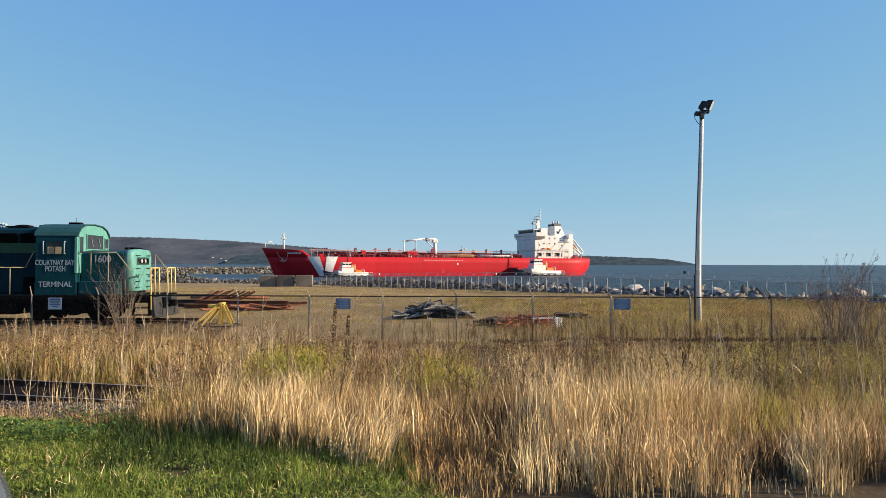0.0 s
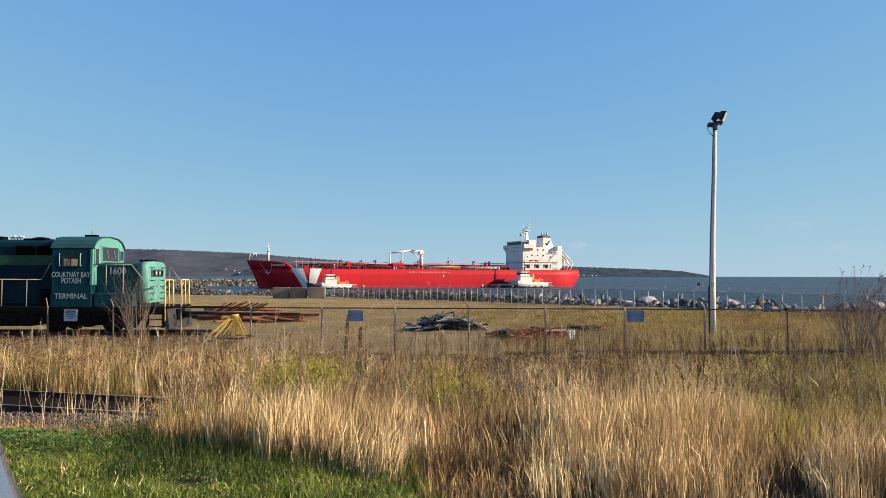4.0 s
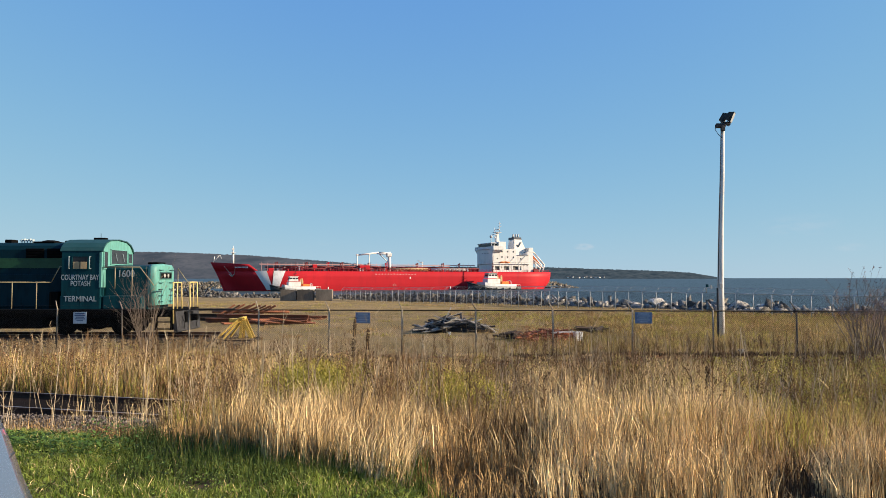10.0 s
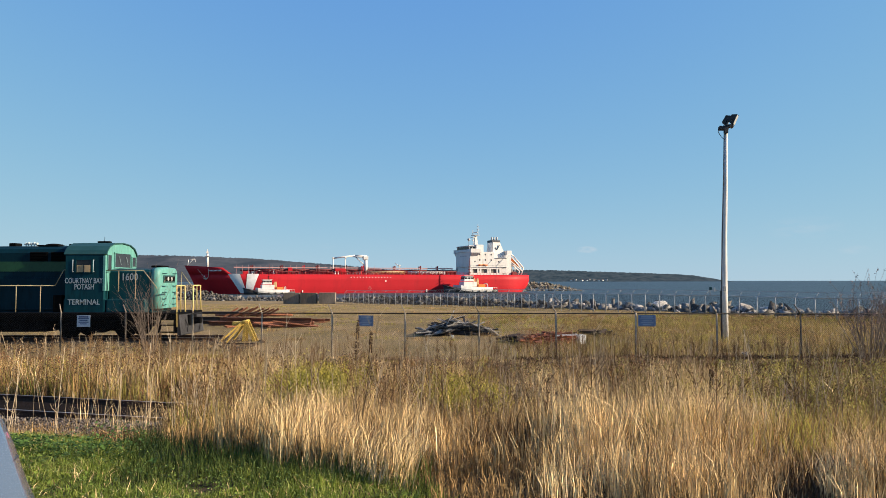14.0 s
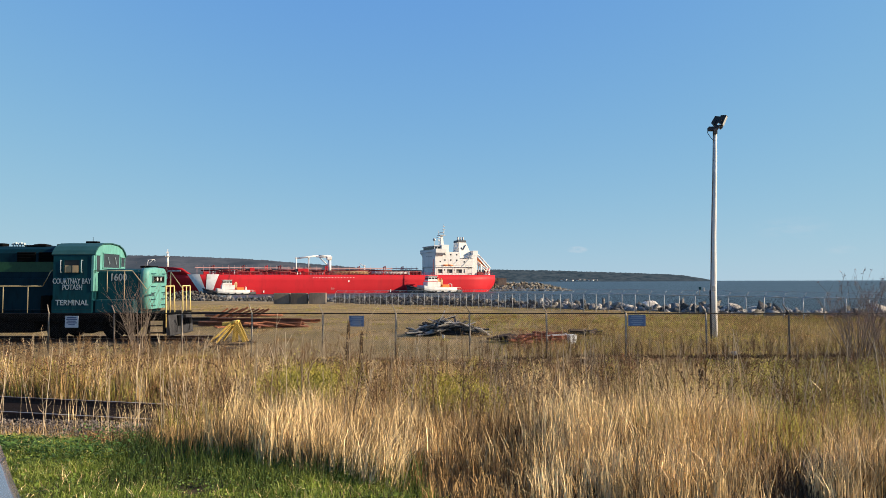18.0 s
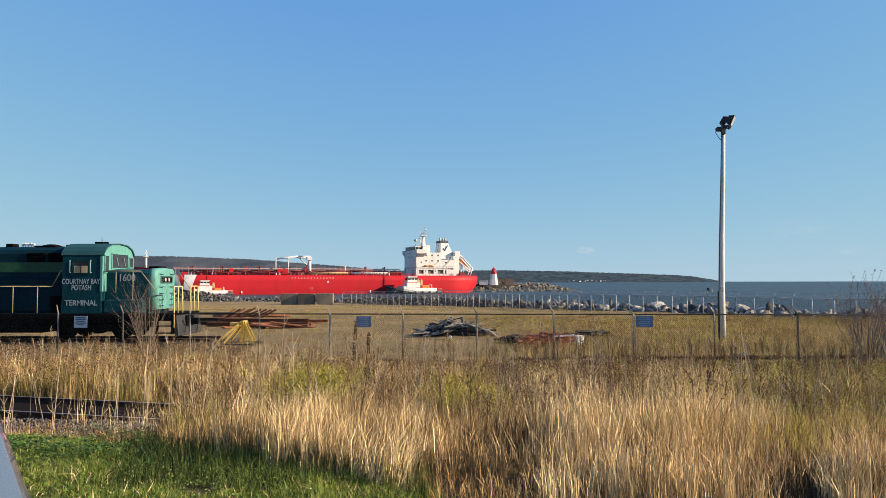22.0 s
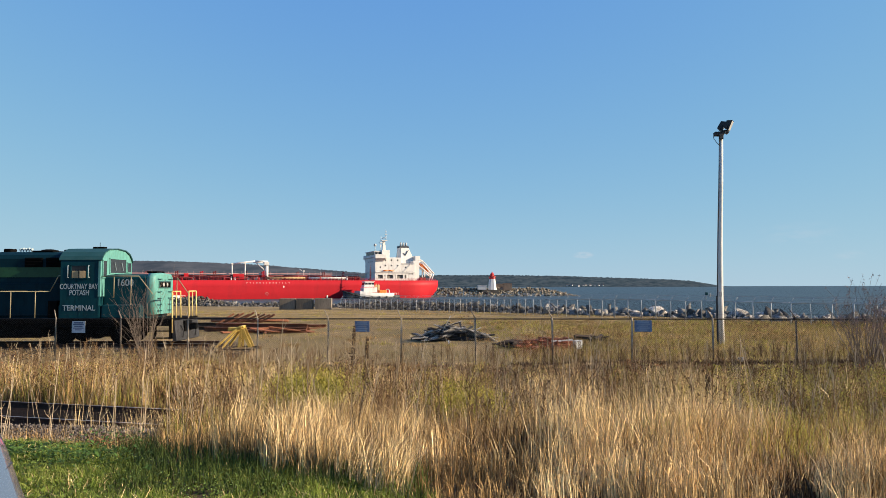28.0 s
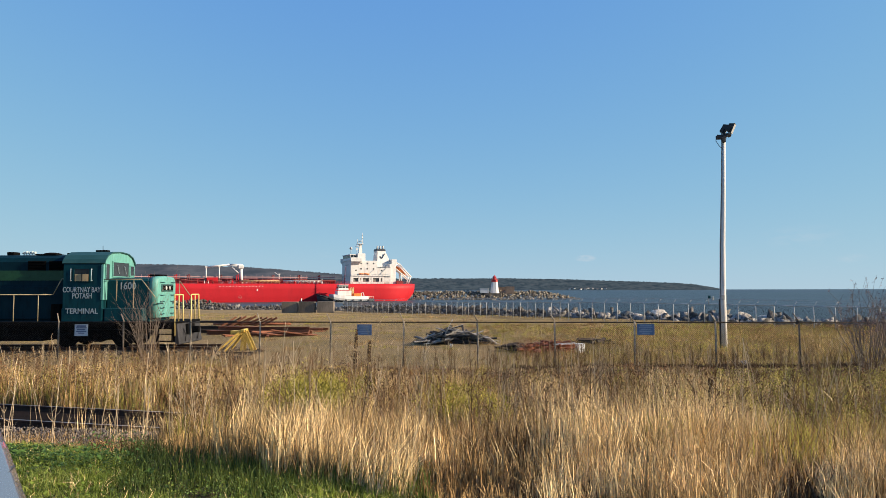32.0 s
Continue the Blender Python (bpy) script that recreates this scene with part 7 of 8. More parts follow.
    # rusty scrap with a white painted block
    heap = plank_heap("rusty_scrap", 5.3, 34.6, 1.45, 0.9, 0.62, 54, M_RUSTDK, "low heap of rusty scrap steel in the weeds", "scrap heap", 9, 1.6)
    mound(heap, 1.3, 0.8, 0.25, M_RUSTDK, 12)
    heap = plank_heap("dark_scrap", 3.7, 34.8, 0.7, 0.4, 0.45, 20, M_TIE, "dark broken timber in the weeds", "scrap heap", 10, 1.0)
    heap = plank_heap("far_scrap", 8.4, 38.6, 1.1, 0.5, 0.55, 22, M_TIE, "dark rusted scrap in the grass", "scrap heap", 13, 1.4)
    bm = bmesh.new()
    soft_box(bm, (0, 0, 0.22), (0.36, 0.4, 0.44), 0.03)
    ob = tagged(part("white_block", bm, M_WHITEBOX), "white painted concrete block beside the scrap", "block")
    ob.matrix_basis = pose(6.95, 34.1, gz(6.95, 34.1), 0, 0, 12)
    bm = bmesh.new()
    box(bm, (0, 0, 0), (1.1, 0.14, 0.07))
    ob = tagged(part("white_board", bm, M_WHITEBOX), "white painted board lying on the scrap", "board")
    ob.matrix_basis = pose(6.15, 34.0, gz(6.1, 34.0) + 0.42, 0, -3, 4)
    bm = bmesh.new()
    soft_box(bm, (0, 0, 0.09), (0.13, 0.13, 0.2), 0.03)
    ob = tagged(part("pale_stone", bm, M_WHITEBOX), "small white stone in the grass", "stone")
    ob.matrix_basis = pose(0.45, 36.0, gz(0.45, 36.0) + 0.1)
    v, f = rock_shape(207, 14, 0.7)
    bm = bmesh.new()
    vs = [bm.verts.new(q * 0.42) for q in v]
    for a in f:
        bm.faces.new([vs[i] for i in a])
    bmesh.ops.bevel(bm, geom=bm.edges[:], offset=0.02, segments=1, affect="EDGES")
    ob = tagged(part("pale_stone", bm, M_BOULDER), "pale rounded stone at the foot of the fence", "stone")
    ob.matrix_basis = pose(12.65, 28.2, gz(12.65, 28.2) + 0.12, 0, 0, 40)
    # concrete barrier blocks by the shore
    for x, y, w, t in ((-26.1, 115, 2.7, 2), (-23.1, 114.6, 2.75, -1), (-19.9, 114.4, 2.8, 1)):
        bm = bmesh.new()
        soft_box(bm, (0, 0, 0.95), (w, 1.2, 1.9), 0.06)
        ob = part("concrete_block", bm, M_CONC)
        ob.matrix_basis = pose(x, y, gz(x, y) - 0.02, 0, 0, t)
        tagged(ob, "large weathered concrete block at the shore", "concrete block", group="concrete blocks")
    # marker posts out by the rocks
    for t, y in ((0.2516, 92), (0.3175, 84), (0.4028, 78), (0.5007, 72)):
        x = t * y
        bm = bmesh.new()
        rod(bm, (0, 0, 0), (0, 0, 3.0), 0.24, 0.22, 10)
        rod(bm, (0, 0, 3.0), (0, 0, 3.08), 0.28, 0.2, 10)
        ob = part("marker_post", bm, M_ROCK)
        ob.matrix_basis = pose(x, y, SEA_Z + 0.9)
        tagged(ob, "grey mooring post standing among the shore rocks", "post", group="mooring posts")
    # small instrument on the shore fence
    g = holder("wind_gauge", pose(23.3, 58.8, gz(23.3, 58.8) + 1.8), "small weather instrument on the fence top", "instrument")
    bm = bmesh.new()
    rod(bm, (0, 0, 0), (0, 0, 0.75), 0.03, seg=6)
    part("stem", bm, M_GALV, g)
    bm = bmesh.new()
    soft_box(bm, (0.06, 0, 0.62), (0.22, 0.14, 0.26), 0.04)
    part("case", bm, M_TEAL, g)
    bm = bmesh.new()
    soft_box(bm, (0.38, 0, 0.5), (0.12, 0.10, 0.34), 0.03)
    part("sensor", bm, M_GALV, g)


# ---------------------------------------------------------------- shrubs and stalks
def limb(bm, rng, p, d, length, r, depth, tips, sides=5):
    """A bent tapering branch that divides."""
    n = 3
    q = p.copy()
    for k in range(n):
        e = q + d * (length / n)
        rod(bm, q, e, r * (1 - k / n * 0.35), r * (1 - (k + 1) / n * 0.35), seg=sides, caps=False)
        q = e
        d = (d + Vector((rng.uniform(-0.12, 0.12), rng.uniform(-0.12, 0.12), rng.uniform(-0.02, 0.12)))).normalized()
        if depth > 0 and k > 0 or depth > 1:
            side = (d + Vector((rng.uniform(-0.8, 0.8), rng.uniform(-0.8, 0.8), rng.uniform(-0.1, 0.5)))).normalized()
            limb(bm, rng, q, side, length * rng.uniform(0.4, 0.62), r * 0.5, depth - 1, tips, 4)
    tips.append((q, d))


def build_shrub(x, y, stems, height, spread, seed, label, leaves=0, leaf_mat=None, thick=1.0):
    rng = random.Random(seed)
    s = holder("bare_shrub", pose(x, y, gz(x, y)), label, "shrub", group="leafless shrubs")
    tips = []
    for k in range(stems):
        a = math.tau * k / stems + rng.uniform(-0.3, 0.3)
        out = rng.uniform(0.1, 1.0) * spread
        d = Vector((math.cos(a) * out, math.sin(a) * out, 1)).normalized()
        bm = bmesh.new()
        limb(bm, rng, Vector((math.cos(a) * 0.12, math.sin(a) * 0.12, -0.05)), d, height * rng.uniform(0.65, 1.0), rng.uniform(0.009, 0.019) * thick, 2, tips)
        part("stem", bm, M_BARK, s, "grey leafless stem with twigs")
    if leaves:
        bm = bmesh.new()
        for k in range(leaves):
            p, d = tips[rng.randrange(len(tips))]
            p = p - d * rng.uniform(0, 0.3) + Vector((rng.uniform(-0.05, 0.05),) * 3)
            u = Vector((rng.gauss(0, 1), rng.gauss(0, 1), rng.gauss(0, 1))).normalized()
            w = u.orthogonal().normalized()
            l = rng.uniform(0.02, 0.04)
            bm.faces.new([bm.verts.new(p), bm.verts.new(p + u * l + w * l * 0.4), bm.verts.new(p + u * l * 2), bm.verts.new(p + u * l - w * l * 0.4)])
        tagged(part("leaves", bm, leaf_mat, s, "sparse red-brown leaves"), kind="stuff")


def build_mullein(x, y, height, seed):
    rng = random.Random(seed)
    s = holder("dry_mullein", pose(x, y, gz(x, y), rng.uniform(-3, 3), rng.uniform(-3, 3), 0), "dry brown mullein stalk with a knobbly seed spike", "weed", group="mullein stalks")
    bm = bmesh.new()
    rod(bm, (0, 0, -0.05), (0, 0, height), 0.013, 0.008, 6)
    part("stalk", bm, M_BROWN, s)
    bm = bmesh.new()
    for k in range(120):
        z = height * rng.uniform(0.45, 1.0)
        a = rng.uniform(0, math.tau)
        r = 0.022 + 0.022 * (1 - (z / height - 0.45))
        b2 = bmesh.new()
        bmesh.ops.create_icosphere(b2, subdivisions=1, radius=rng.uniform(0.012, 0.026))
        add(bm, b2, (r * math.cos(a), r * math.sin(a), z))
    part("seed_head", bm, M_DARKWEED, s, "dark brown seed capsules")


def build_stalk(x, y, height, lean, twigs, material, seed, label):
    """One dead stalk standing clear of the grass, with a few side twigs."""
    rng = random.Random(seed)
    s = holder("dry_stalk", pose(x, y, gz(x, y)), label, "weed", group="tall dry stalks")
    r = 0.0082 * (0.6 + y / 22)
    path = [Vector((lean * height * u ** 1.2 + rng.gauss(0, 0.012), rng.gauss(0, 0.02), height * u - 0.04)) for u in (0, 0.25, 0.5, 0.75, 1.0)]
    bm = bmesh.new()
    for k in range(4):
        rod(bm, path[k], path[k + 1], r * (1 - 0.18 * k), r * (1 - 0.18 * (k + 1)), 6, False)
    part("stem", bm, material, s)
    for k in range(twigs):
        u = rng.uniform(0.35, 0.92)
        i = min(3, int(u * 4))
        p = path[i].lerp(path[i + 1], u * 4 - i)
        d = Vector((rng.choice((-1, 1)) * rng.uniform(0.35, 0.8), rng.gauss(0, 0.3), rng.uniform(0.6, 1.0))).normalized()
        q = p + d * height * rng.uniform(0.08, 0.2)
        bm = bmesh.new()
        rod(bm, p, q, r * 0.55, r * 0.4, 5, False)
        rod(bm, q, q + (d + Vector((rng.gauss(0, 0.4), 0, 0.4))).normalized() * height * 0.08, r * 0.4, r * 0.2, 4, False)
        part("twig", bm, material, s)


def build_plants():
    dark, pale = "dark brown branching dead stalk in the grass", "tall pale dead stalk above the grass"
    for x, y, h, lean, twigs, m, seed, label in ((1.585, 7.2, 1.12, -0.01, 9, M_DARKWEED, 1, dark), (5.55, 15.0, 1.8, 0.02, 4, M_STALK, 2, pale), (-6.1, 14.0, 1.8, 0.03, 3, M_STALK, 3, pale),
                                                 (-6.9, 14.3, 1.7, 0.02, 2, M_STALK, 4, pale), (-6.55, 13.0, 1.35, 0.08, 4, M_STALK, 5, pale), (-7.7, 13.4, 1.15, -0.03, 3, M_STALK, 6, pale),
                                                 (-8.25, 12.9, 0.95, 0.04, 2, M_STALK, 7, pale), (-0.75, 10.2, 1.25, 0.26, 2, M_STALK, 8, pale), (-1.75, 11.5, 1.35, 0.0, 2, M_STALK, 9, pale),
                                                 (-1.35, 11.8, 1.3, 0.05, 1, M_STALK, 10, pale), (4.15, 16.5, 1.3, -0.05, 6, M_DARKWEED, 11, dark), (6.9, 13.5, 1.2, 0.1, 4, M_STALK, 12, pale),
                                                 (0.42, 9.6, 1.1, 0.16, 1, M_STALK, 13, pale), (-5.2, 13.5, 1.3, 0.07, 5, M_STALK, 14, pale)):
        build_stalk(x, y, h, lean, twigs, m, seed, label)
    build_shrub(-12.35, 28.2, 24, 2.6, 0.34, 3, "leafless grey shrub beside the fence", thick=0.78)
    build_shrub(15.3, 24.2, 24, 2.45, 0.75, 5, "nearly bare shrub with a few red-brown leaves", 1900, M_TWIGLEAF, 1.25)
    build_shrub(16.95, 25.0, 14, 2.2, 0.6, 6, "nearly bare shrub with a few red-brown leaves", 900, M_TWIGLEAF, 1.25)
    for x, y, h, k in ((-2.46, 18.6, 2.0, 1), (-2.12, 18.9, 1.7, 2), (4.96, 12.5, 1.42, 3), (-10.1, 24.0, 1.3, 4)):
        build_mullein(x, y, h, k)
    # thin dead stalks standing out of the grass
    rng = random.Random(77)
    bm = bmesh.new()
    for k in range(900):
        y = rng.uniform(6.5, 27)
        x = rng.uniform(-0.72, 0.72) * y
        if not (lawn_side(np.array(x), np.array(y)) > 0.3) or (k % 4 and not bool(siding_clear(np.array([x]), np.array([y]))[0])):
            continue
        h = rng.uniform(0.8, 1.45)
        p = Vector((x, y, gz(x, y) - 0.03))
        d = Vector((rng.gauss(0, 0.12), rng.gauss(0, 0.12), 1)).normalized()
        r = rng.uniform(0.0022, 0.0042) * (1 + y / 24)
        q = p + d * h
        rod(bm, p, q, r, r * 0.6, 4, False)
        for j in range(rng.randrange(0, 6)):
            e = p + d * h * rng.uniform(0.6, 0.98)
            g = (d + Vector((rng.gauss(0, 0.5), rng.gauss(0, 0.5), 0.3))).normalized()
            rod(bm, e, e + g * rng.uniform(0.08, 0.25), r * 0.6, r * 0.3, 3, False)
    tagged(part("dead_stalks", bm, M_STALK), "thin pale dead weed stalks", "weeds", kind="stuff")
    # darker branching weeds with seed clusters
    bm = bmesh.new()
    for k in range(1100):
        y = 6.5 + 21 * rng.random() ** 0.8
        x = rng.uniform(-0.72, 0.72) * y
        if not (lawn_side(np.array(x), np.array(y)) > 0.4) or not bool(siding_clear(np.array([x]), np.array([y]))[0]):
            continue
        h = rng.uniform(0.6, 1.15)
        p = Vector((x, y, gz(x, y) - 0.03))
        d = Vector((rng.gauss(0, 0.1), rng.gauss(0, 0.1), 1)).normalized()
        r = 0.004 * (1 + y / 25)
        rod(bm, p, p + d * h, r, r * 0.6, 4, False)
        for j in range(16):
            e = p + d * h * rng.uniform(0.5, 1.0)
            g = (d + Vector((rng.gauss(0, 0.7), rng.gauss(0, 0.7), 0.2))).normalized()
            t = e + g * rng.uniform(0.05, 0.22)
            rod(bm, e, t, r * 0.6, r * 0.4, 3, False)
            s = rng.uniform(0.007, 0.016)
            u = Vector((rng.gauss(0, 1), rng.gauss(0, 1), rng.gauss(0, 1))).normalized() * s
            w = u.orthogonal().normalized() * s
            n = u.cross(w).normalized() * s
            o = [bm.verts.new(t + v) for v in (u, w, n, -u, -w, -n)]
            for i, j2, k2 in ((0, 1, 2), (1, 3, 2), (3, 4, 2), (4, 0, 2), (1, 0, 5), (3, 1, 5), (4, 3, 5), (0, 4, 5)):
                bm.faces.new((o[i], o[j2], o[k2]))
    tagged(part("seeding_weeds", bm, M_DEADLEAF), "dark brown branching weeds gone to seed", "weeds", kind="stuff")

    # broad leaved green weeds along the verge
    def leaf_clumps(name, spots, per, size, material, label, up=0.0, seed=5, slim=1.0, rise=0.0):
        rng = np.random.default_rng(seed)
        vs, q = [], []
        for x, y, h in spots:
            for k in range(per):
                a = rng.uniform(0, math.tau)
                r = abs(rng.normal(0, 0.17))
                px, py = x + r * math.cos(a), y + r * math.sin(a)
                pz = gz(px, py) + rng.uniform(up * h, h)
                l, w = size * rng.uniform(0.6, 1.3), size * rng.uniform(0.3, 0.5) * slim
                f = np.array([math.cos(a), math.sin(a), rng.uniform(-0.3, 0.9) + rise])
                f /= np.linalg.norm(f)
                s = np.array([-math.sin(a), math.cos(a), rng.uniform(-0.3, 0.3)])
                b = np.array([px, py, pz])
                i = len(vs)
                nrm = np.cross(f, s) * 0.15 * l
                vs += [b, b + f * l * 0.5 + s * w, b + f * l - nrm, b + f * l * 0.5 - s * w]
                q.append((i, i + 1, i + 2, i + 3))
        tagged(soup(name, vs, q, np.zeros((0, 3), int), material), label, "weeds", kind="stuff")
    r2 = random.Random(12)
    edge = []
    for k in range(36):
        x = r2.uniform(-7.2, -2.2) if k % 3 == 0 else r2.uniform(-4.7, -2.7)
        y = 4.75 - 0.62 * x + r2.uniform(-0.8, -0.15)
        edge.append((x, y, 0.28 if -3.2 < x < -2.7 else r2.uniform(0.05, 0.12)))
    leaf_clumps("verge_weeds", edge, 42, 0.034, M_LEAF, "low green leafy weeds along the edge of the verge", rise=0.5)
    tall = []
    for k in range(26):
        x = r2.uniform(-5.3, -2.9)
        tall.append((x, 4.75 - 0.62 * x + r2.uniform(-0.9, -0.2), r2.uniform(0.05, 0.13)))
    tall += [(-4.5, 9.4, 0.44), (-4.3, 9.3, 0.40), (-4.75, 9.6, 0.38)]
    leaf_clumps("tall_verge_weeds", tall, 70, 0.034, M_LEAF, "taller dark green leafy weeds between verge and siding", seed=26, rise=0.4)
    lawnweeds = [(r2.uniform(-6, 0.3), r2.uniform(4.2, 8.5), 0.06) for k in range(600)]
    lawnweeds = [p for p in lawnweeds if lawn_side(np.array(p[0]), np.array(p[1])) < -0.2]
    leaf_clumps("clover", lawnweeds, 22, 0.034, M_LAWN, "clover and dandelion leaves in the lawn", seed=6)
    red = [(r2.uniform(3.6, 6.2), r2.uniform(30.0, 33.3), 0.9) for k in range(60)]
    leaf_clumps("reddish_weeds", red, 30, 0.07, M_RUSTLEAF, "red-brown weeds in front of the scrap", seed=7)
    clover = []
    for k in range(80):
        x = r2.uniform(-5.6, -1.0)
        clover.append((x, 4.75 - 0.62 * x - r2.uniform(0.25, 2.6), 0.12))
    leaf_clumps("clover", clover, 24, 0.017, M_CLOVER, "pale clover leaves in the mown grass", up=0.5, seed=18)
    gold = [(r2.gauss(-0.187, 0.032) * y, y, r2.uniform(1.05, 1.36)) for y in [r2.uniform(11.8, 15) for k in range(150)]]
    gold += [(0.385 * y + r2.gauss(0, 0.25), y, 1.0) for y in [r2.uniform(11, 14) for k in range(12)]]
    gold += [(r2.gauss(0.03, 0.026) * y, y, r2.uniform(0.9, 1.22)) for y in [r2.uniform(12, 15) for k in range(36)]]
    gold += [(r2.gauss(0.48, 0.06) * y, y, 0.75) for y in [r2.uniform(13, 20) for k in range(24)]]
    olive = [(r2.uniform(0.43, 0.70) * y, y, r2.uniform(0.8, 1.25)) for y in [r2.uniform(9.5, 18) for k in range(130)]]
    withered = [(r2.uniform(0.05, 0.70) * y, y, r2.uniform(0.8, 1.2)) for y in [r2.uniform(11, 19) for k in range(90)]]
    leaf_clumps("leafy_weeds", olive, 150, 0.05, M_OLIVE, "fading olive green leafy weeds", up=0.2, seed=19, slim=0.5, rise=0.8)
    leaf_clumps("withered_weeds", withered, 120, 0.05, M_DEADLEAF, "withered dark brown leafy weeds", up=0.35, seed=20, slim=0.55, rise=0.5)
    leaf_clumps("goldenrod", gold, 190, 0.062, M_GOLD, "fading yellow-green goldenrod", up=0.3, seed=8, slim=0.42, rise=1.0)
    # ballast by the old siding and under the locomotive
    rng = np.random.default_rng(3)
    n = 11000
    a, d = rng.uniform(-14, 4.6, n), rng.uniform(-3.8, -1.65, n)
    x = SIDING_P.x - 3 + 3 + a * SIDING_D.x - d * SIDING_D.y
    y = SIDING_P.y + 0.75 + (a) * SIDING_D.y + d * SIDING_D.x
    keep = x < -3.4
    x, y = x[keep], y[keep]
    rock_heap("siding_ballast", np.stack([x, y, ground_z(x, y) + 0.03 + 0.27 * (1 - np.clip((-d[keep] - 2.1) / 1.4, 0, 1))], 1), rng.uniform(0.03, 0.08, len(x)), M_BALLAST, 5, "grey crushed stone ballast", "ballast")
    # dead growth and litter over the foot of the ballast
    for name, n, low, high, h0, h1, w, m, label in (("ballast_litter", 16000, -3.8, -2.2, 0.06, 0.26, 0.006, M_BROWN, "brown dead litter over the foot of the ballast"),
                                                    ("ballast_stalks", 3000, -3.6, -1.9, 0.15, 0.42, 0.005, M_STALK, "short pale dead stalks along the ballast"),
                                                    ("ballast_dark_weeds", 6000, -3.8, -2.3, 0.06, 0.24, 0.007, M_DARKWEED, "dark withered weeds along the ballast")):
        a, d = rng.uniform(-14, 4.0, n), rng.uniform(low, high, n)
        x = SIDING_P.x + a * SIDING_D.x - d * SIDING_D.y
        y = SIDING_P.y + 0.75 + a * SIDING_D.y + d * SIDING_D.x
        k = (x < -3.2) & (rng.random(n) < 0.2 + 1.1 * patchy(x, y, 2.6, 37))
        x, y, d = x[k], y[k], d[k]
        n = len(x)
        blades(name, x, y, rng.uniform(h0, h1, n), w * np.exp(rng.normal(0, 0.3, n)), np.abs(rng.normal(0.35, 0.35, n)), m, label, 140, z_off=0.27 * (1 - np.clip((-d - 2.1) / 1.4, 0, 1)), category="weeds")
    # tangled dead growth between the verge and the end of the straw
    for name, n, m, label in (("tangled_weeds", 5000, M_DARKWEED, "dark tangled dead weeds at the end of the straw"), ("tangled_straw", 3000, M_BROWN, "brown tangled dead grass at the end of the straw")):
        y = rng.uniform(7.0, 11.0, n)
        x = rng.uniform(-0.52, -0.37, n) * y
        k = (lawn_side(x, y) > -0.15) & (rng.random(n) < 0.25 + patchy(x, y, 3.0, 43))
        x, y = x[k], y[k]
        n = len(x)
        blades(name, x, y, rng.uniform(0.06, 0.30, n), 0.006 * np.exp(rng.normal(0, 0.3, n)), np.clip(np.abs(rng.normal(0.5, 0.35, n)), 0, 0.9), m, label, 143, category="weeds")
    # straw standing thinly before the rail, next to the tall block
    n = 2600
    a, d = rng.uniform(-6.0, 4.6, n), rng.uniform(-2.9, -1.5, n)
    x = SIDING_P.x + a * SIDING_D.x - d * SIDING_D.y
    y = SIDING_P.y + 0.75 + a * SIDING_D.y + d * SIDING_D.x
    k = (x / y > -0.60) & (x / y < -0.36) & (rng.random(n) < steps(x / y, -0.60, -0.40) * patchy(x, y, 3.5, 39) * 1.3)
    x, y = x[k], y[k]
    n = len(x)
    blades("siding_straw", x, y, rng.uniform(0.4, 1.0, n), 0.0055 * np.exp(rng.normal(0, 0.3, n)), np.abs(rng.normal(0.12, 0.14, n)), M_STRAW, "thin straw before the old siding's rail", 141)
    n = 5000
    x, y = rng.uniform(-26, -9.0, n), LOCO_Y + rng.uniform(-2.5, 1.9, n)
    rock_heap("track_ballast", np.stack([x, y, ground_z(x, y) + 0.02], 1), rng.uniform(0.05, 0.11, n), M_TRACKBED, 6, "grey crushed stone ballast under the track", "ballast")


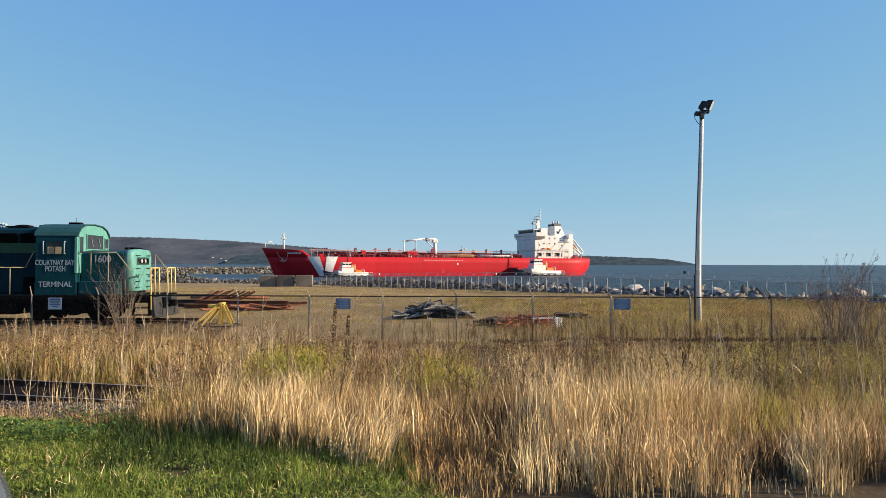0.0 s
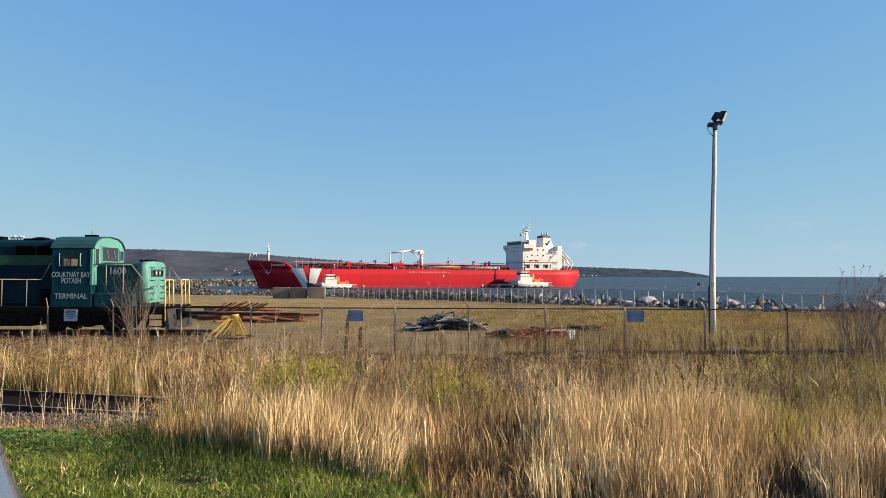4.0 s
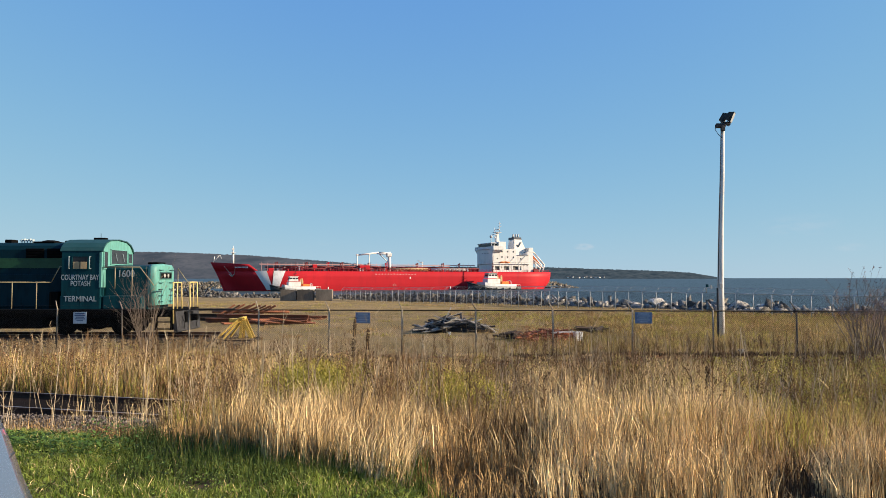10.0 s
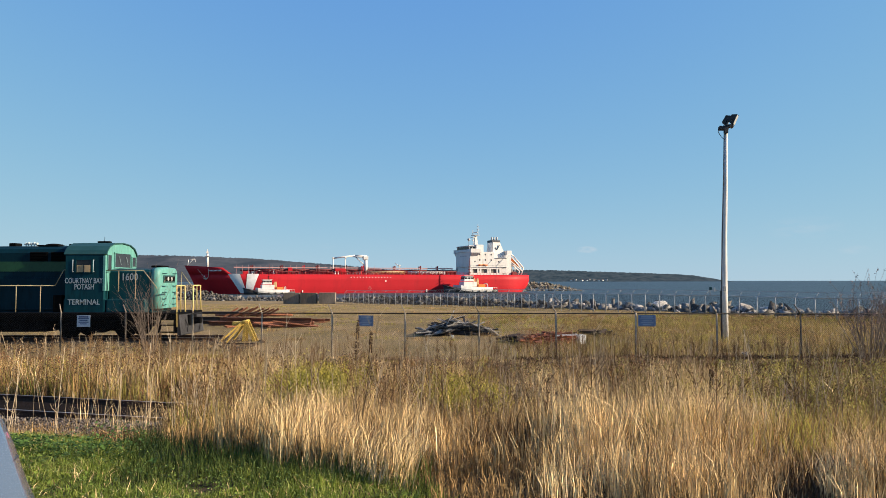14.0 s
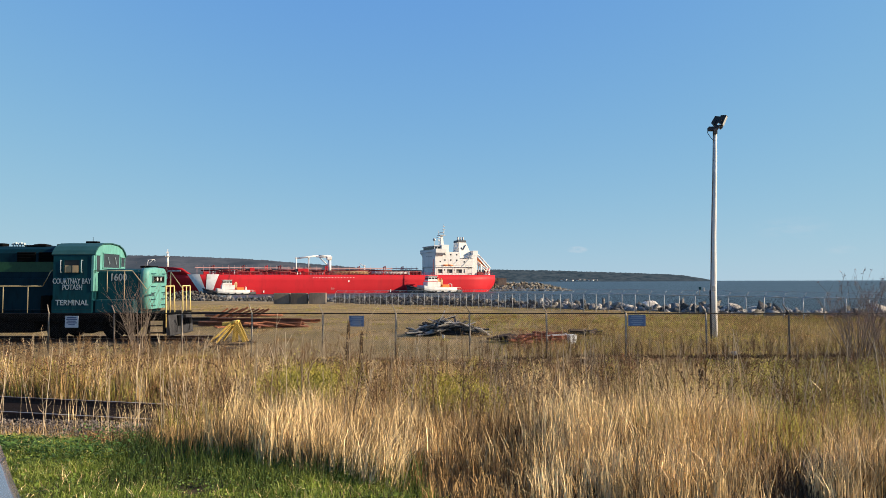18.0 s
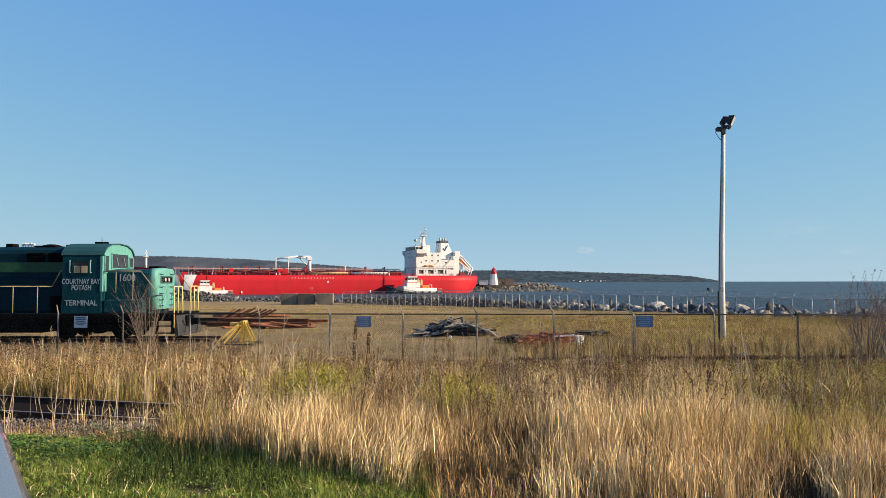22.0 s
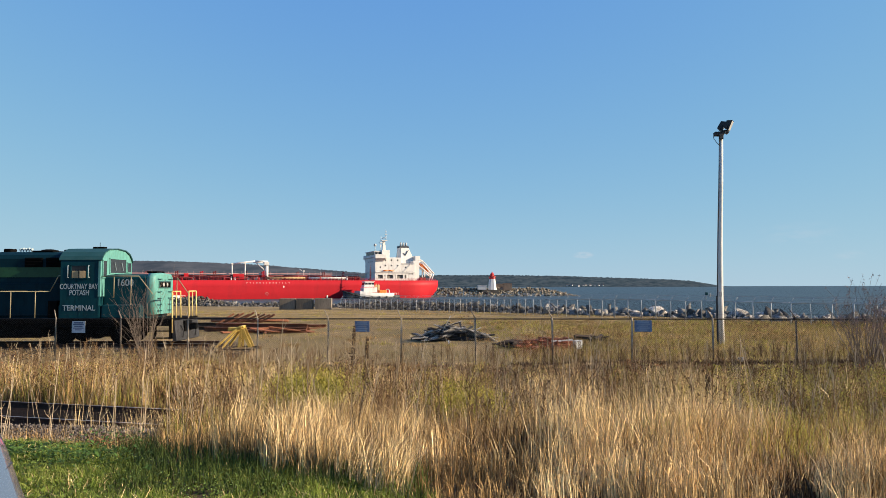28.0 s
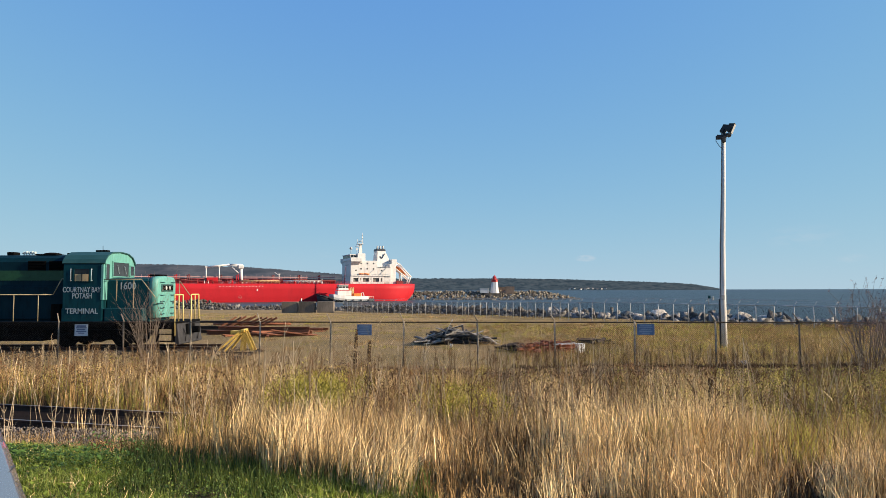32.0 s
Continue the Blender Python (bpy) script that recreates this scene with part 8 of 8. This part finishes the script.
# ---------------------------------------------------------------- far shore
def build_far_shore():
    lx, ly, lz = 32.0, 414.0, SEA_Z + 4.0
    lh = holder("lighthouse", pose(lx, ly, lz), "small white lighthouse with a red top on the breakwater", "lighthouse")
    bm = bmesh.new()
    rings = [[(r * math.cos((k + 0.5) * math.tau / 8), r * math.sin((k + 0.5) * math.tau / 8), z) for k in range(8)] for z, r in ((0, 2.9), (6.6, 2.0))]
    loft(bm, rings, smooth=False)
    part("tower", bm, M_SHIPW, lh, "white tapering tower")
    bm = bmesh.new()
    rings = [[(r * math.cos((k + 0.5) * math.tau / 8), r * math.sin((k + 0.5) * math.tau / 8), z) for k in range(8)] for z, r in ((6.6, 2.0), (8.0, 1.95), (8.05, 2.5), (8.25, 2.5))]
    loft(bm, rings, smooth=False)
    part("gallery", bm, M_LHRED, lh, "red gallery")
    bm = bmesh.new()
    loft(bm, [[(r * math.cos(k * math.tau / 8), r * math.sin(k * math.tau / 8), z) for k in range(8)] for z, r in ((8.2, 1.2), (9.6, 1.2), (9.65, 1.45), (10.5, 0.5), (11.0, 0.15))], smooth=False)
    part("lantern", bm, M_LHRED, lh, "red lantern room")
    sh = holder("equipment_shed", pose(lx - 6.5, ly - 2, lz), "low white flat-roofed shed beside the lighthouse", "shed")
    bm = bmesh.new()
    soft_box(bm, (0, 0, 1.3), (5.2, 4, 2.6), 0.08)
    part("wall", bm, M_SHIPW, sh)
    bm = bmesh.new()
    box(bm, (0, 0, 2.7), (5.5, 4.3, 0.2))
    part("roof", bm, M_SHIPW, sh)
    ru = holder("stone_ruin", pose(lx + 7.6, ly + 3, lz - 0.4), "roofless brown stone building on the breakwater", "ruin")
    for c, s in (((-3.4, -2.5, 1.9), (0.6, 0.6, 3.9)), ((0, 2.4, 2.1), (9.6, 0.6, 4.2)), ((4.4, 0, 2.2), (0.6, 5.4, 4.4)), ((1.8, -2.5, 2.2), (5.4, 0.6, 4.4)), ((-2.0, -2.5, 3.6), (3.2, 0.6, 0.8)), ((-4.6, 0, 1.7), (0.6, 5.4, 3.4))):
        bm = bmesh.new()
        box(bm, c, s)
        part("wall", bm, M_BRICK, ru)
    base = bmesh.new()
    soft_box(base, (-1.5, 0, -1.3), (11, 7, 2.6), 0.2)
    ob = tagged(part("breakwater_cap", base, M_CONC), "concrete cap of the breakwater under the lighthouse", "breakwater", kind="structure")
    ob.matrix_basis = pose(lx, ly, lz)
    # houses along the far shore and on the hillside
    rng = random.Random(40)
    bm = bmesh.new()
    box(bm, (0, 0, 2.4), (9, 7, 4.8))
    wall = mesh_from(bm, "wall", M_SHIPW)
    bm = bmesh.new()
    extrude_x(bm, [(-3.9, 4.6), (0, 7.8), (3.9, 4.6)], -4.8, 4.8)
    roof = mesh_from(bm, "roof", M_ROOFDK)
    spots = [(HEADLAND, px, 0.10 + rng.uniform(0, 0.08)) for px in (1008, 1016, 1028, 1036, 1041, 1049, 1057, 1064, 1071)]
    spots += [(HILL, px, u) for px, u in ((418, 0.30), (432, 0.26), (441, 0.18), (462, 0.18), (484, 0.24), (491, 0.2))]
    for land, px, u in spots:
        y = land[2] + land[3] * u
        p = ridge_point(*land, (px - 784) / 1184.3 * y, u)
        h = holder("far_house", pose(p[0], p[1], p[2] - 0.8, 0, 0, rng.uniform(-40, 40)), "tiny white house on the far shore", "house", group="far houses")
        piece("wall", wall, h, Matrix())
        piece("roof", roof, h, Matrix())


# ---------------------------------------------------------------- parked car
def build_car():
    """Only its rear corner comes into view; local x towards its tail."""
    c = holder("parked_car", pose(-1.845, 2.35, gz(-4, 2.35)), "silver-blue parked car on the verge", "car")
    prof = [(-4.4, 0.30), (-4.42, 0.62), (-4.2, 0.80), (-3.2, 0.92), (-2.5, 1.36), (-1.25, 1.38), (-0.55, 1.06), (-0.20, 1.00), (-0.13, 0.86), (-0.06, 0.68), (0.0, 0.56), (0.02, 0.42), (-0.05, 0.30)]
    bm = bmesh.new()
    rings = []
    for y, k in ((-0.85, 0.94), (-0.80, 0.985), (-0.70, 1.0), (0, 1.01), (0.70, 1.0), (0.80, 0.985), (0.85, 0.94)):
        rings.append([(-2.2 + (x + 2.2) * k, y, 0.3 + (z - 0.3) * (k if abs(y) > 0.75 else 1)) for x, z in prof])
    loft(bm, rings)
    body = part("body", bm, M_CARPAINT, c, "silver-blue painted car body")
    for s in (1, -1):
        bm = bmesh.new()
        soft_box(bm, (-0.174, s * 0.68, 0.862), (0.03, 0.21, 0.085), 0.012, Matrix.Rotation(-0.41, 3, "Y"))
        part("tail_lamp", bm, M_TAIL, body, "red tail lamp")
        bm = bmesh.new()
        pipe(bm, [(-0.5, s * 0.83, 0.785), (-0.142, s * 0.80, 0.785), (-0.110, s * 0.7, 0.782), (-0.105, s * 0.4, 0.78), (-0.10, 0, 0.78)], 0.010, 5)
        part("bumper_seam", bm, M_RUBBER, body, "dark bumper seam")
    bm = bmesh.new()
    pipe(bm, [(-0.3, 0.84, 0.42), (-0.01, 0.80, 0.42), (0.03, 0.4, 0.42), (0.03, -0.4, 0.42), (-0.01, -0.80, 0.42), (-0.3, -0.84, 0.42)], 0.04, 6)
    part("bumper_strip", bm, M_RUBBER, body, "dark bumper strip")
    bm = bmesh.new()
    extrude_y(bm, [(-1.22, 1.30), (-0.62, 1.05), (-0.60, 1.07), (-1.20, 1.335)], -0.62, 0.62)
    part("rear_window", bm, M_GLASS_DK, body, "dark rear window")
    for s in (1, -1):
        bm = bmesh.new()
        extrude_y(bm, [(-3.0, 0.98), (-2.45, 1.30), (-1.3, 1.32), (-0.8, 1.05)], s * 0.84 - 0.01, s * 0.84 + 0.01)
        part("side_window", bm, M_GLASS_DK, body)
    tyre = bmesh.new()
    rod(tyre, (0, -0.1, 0), (0, 0.1, 0), 0.31, seg=24)
    tyre = mesh_from(tyre, "tyre", M_RUBBER)
    rim = bmesh.new()
    rod(rim, (0, -0.11, 0), (0, 0.11, 0), 0.19, seg=16)
    rim = mesh_from(rim, "rim", M_GALV)
    for x in (-0.85, -3.5):
        for y in (-0.72, 0.72):
            t = piece("tyre", tyre, c, pose(x, y, 0.31))
            piece("rim", rim, t, Matrix())


build_buffer_stop()
build_clutter()
build_plants()
build_far_shore()
build_car()

# ---------------------------------------------------------------- what moves


def ship_row(t, along=0.0, aside=0.0, drift=0.0, turn=0.0):
    """The tanker's place at t, or that of a tug by it: metres towards its bow, and off its near side."""
    u = (t - 16) / 16
    h = radians(SHIP_HEADING)
    fx, fy = math.cos(h), math.sin(h)
    s = along + drift * u
    return (t, pose(10.45 - 56.57 * u - 1.04 * u * u + fx * s - fy * aside, 380 - 1.3 * u + fy * s + fx * aside, SEA_Z, 0, 0, SHIP_HEADING + turn))


def motions():
    times = (0, 4, 8, 12, 16, 20, 24, 28, 32)
    walk(SHIP, [ship_row(t) for t in times])
    walk(TUG_FORE, [ship_row(t, 116.8, 22.5, -1.0, 2.0) for t in times])
    walk(TUG_AFT, [ship_row(t, 14.0, 23.5, 0.0, 2.0) for t in times])


motions()
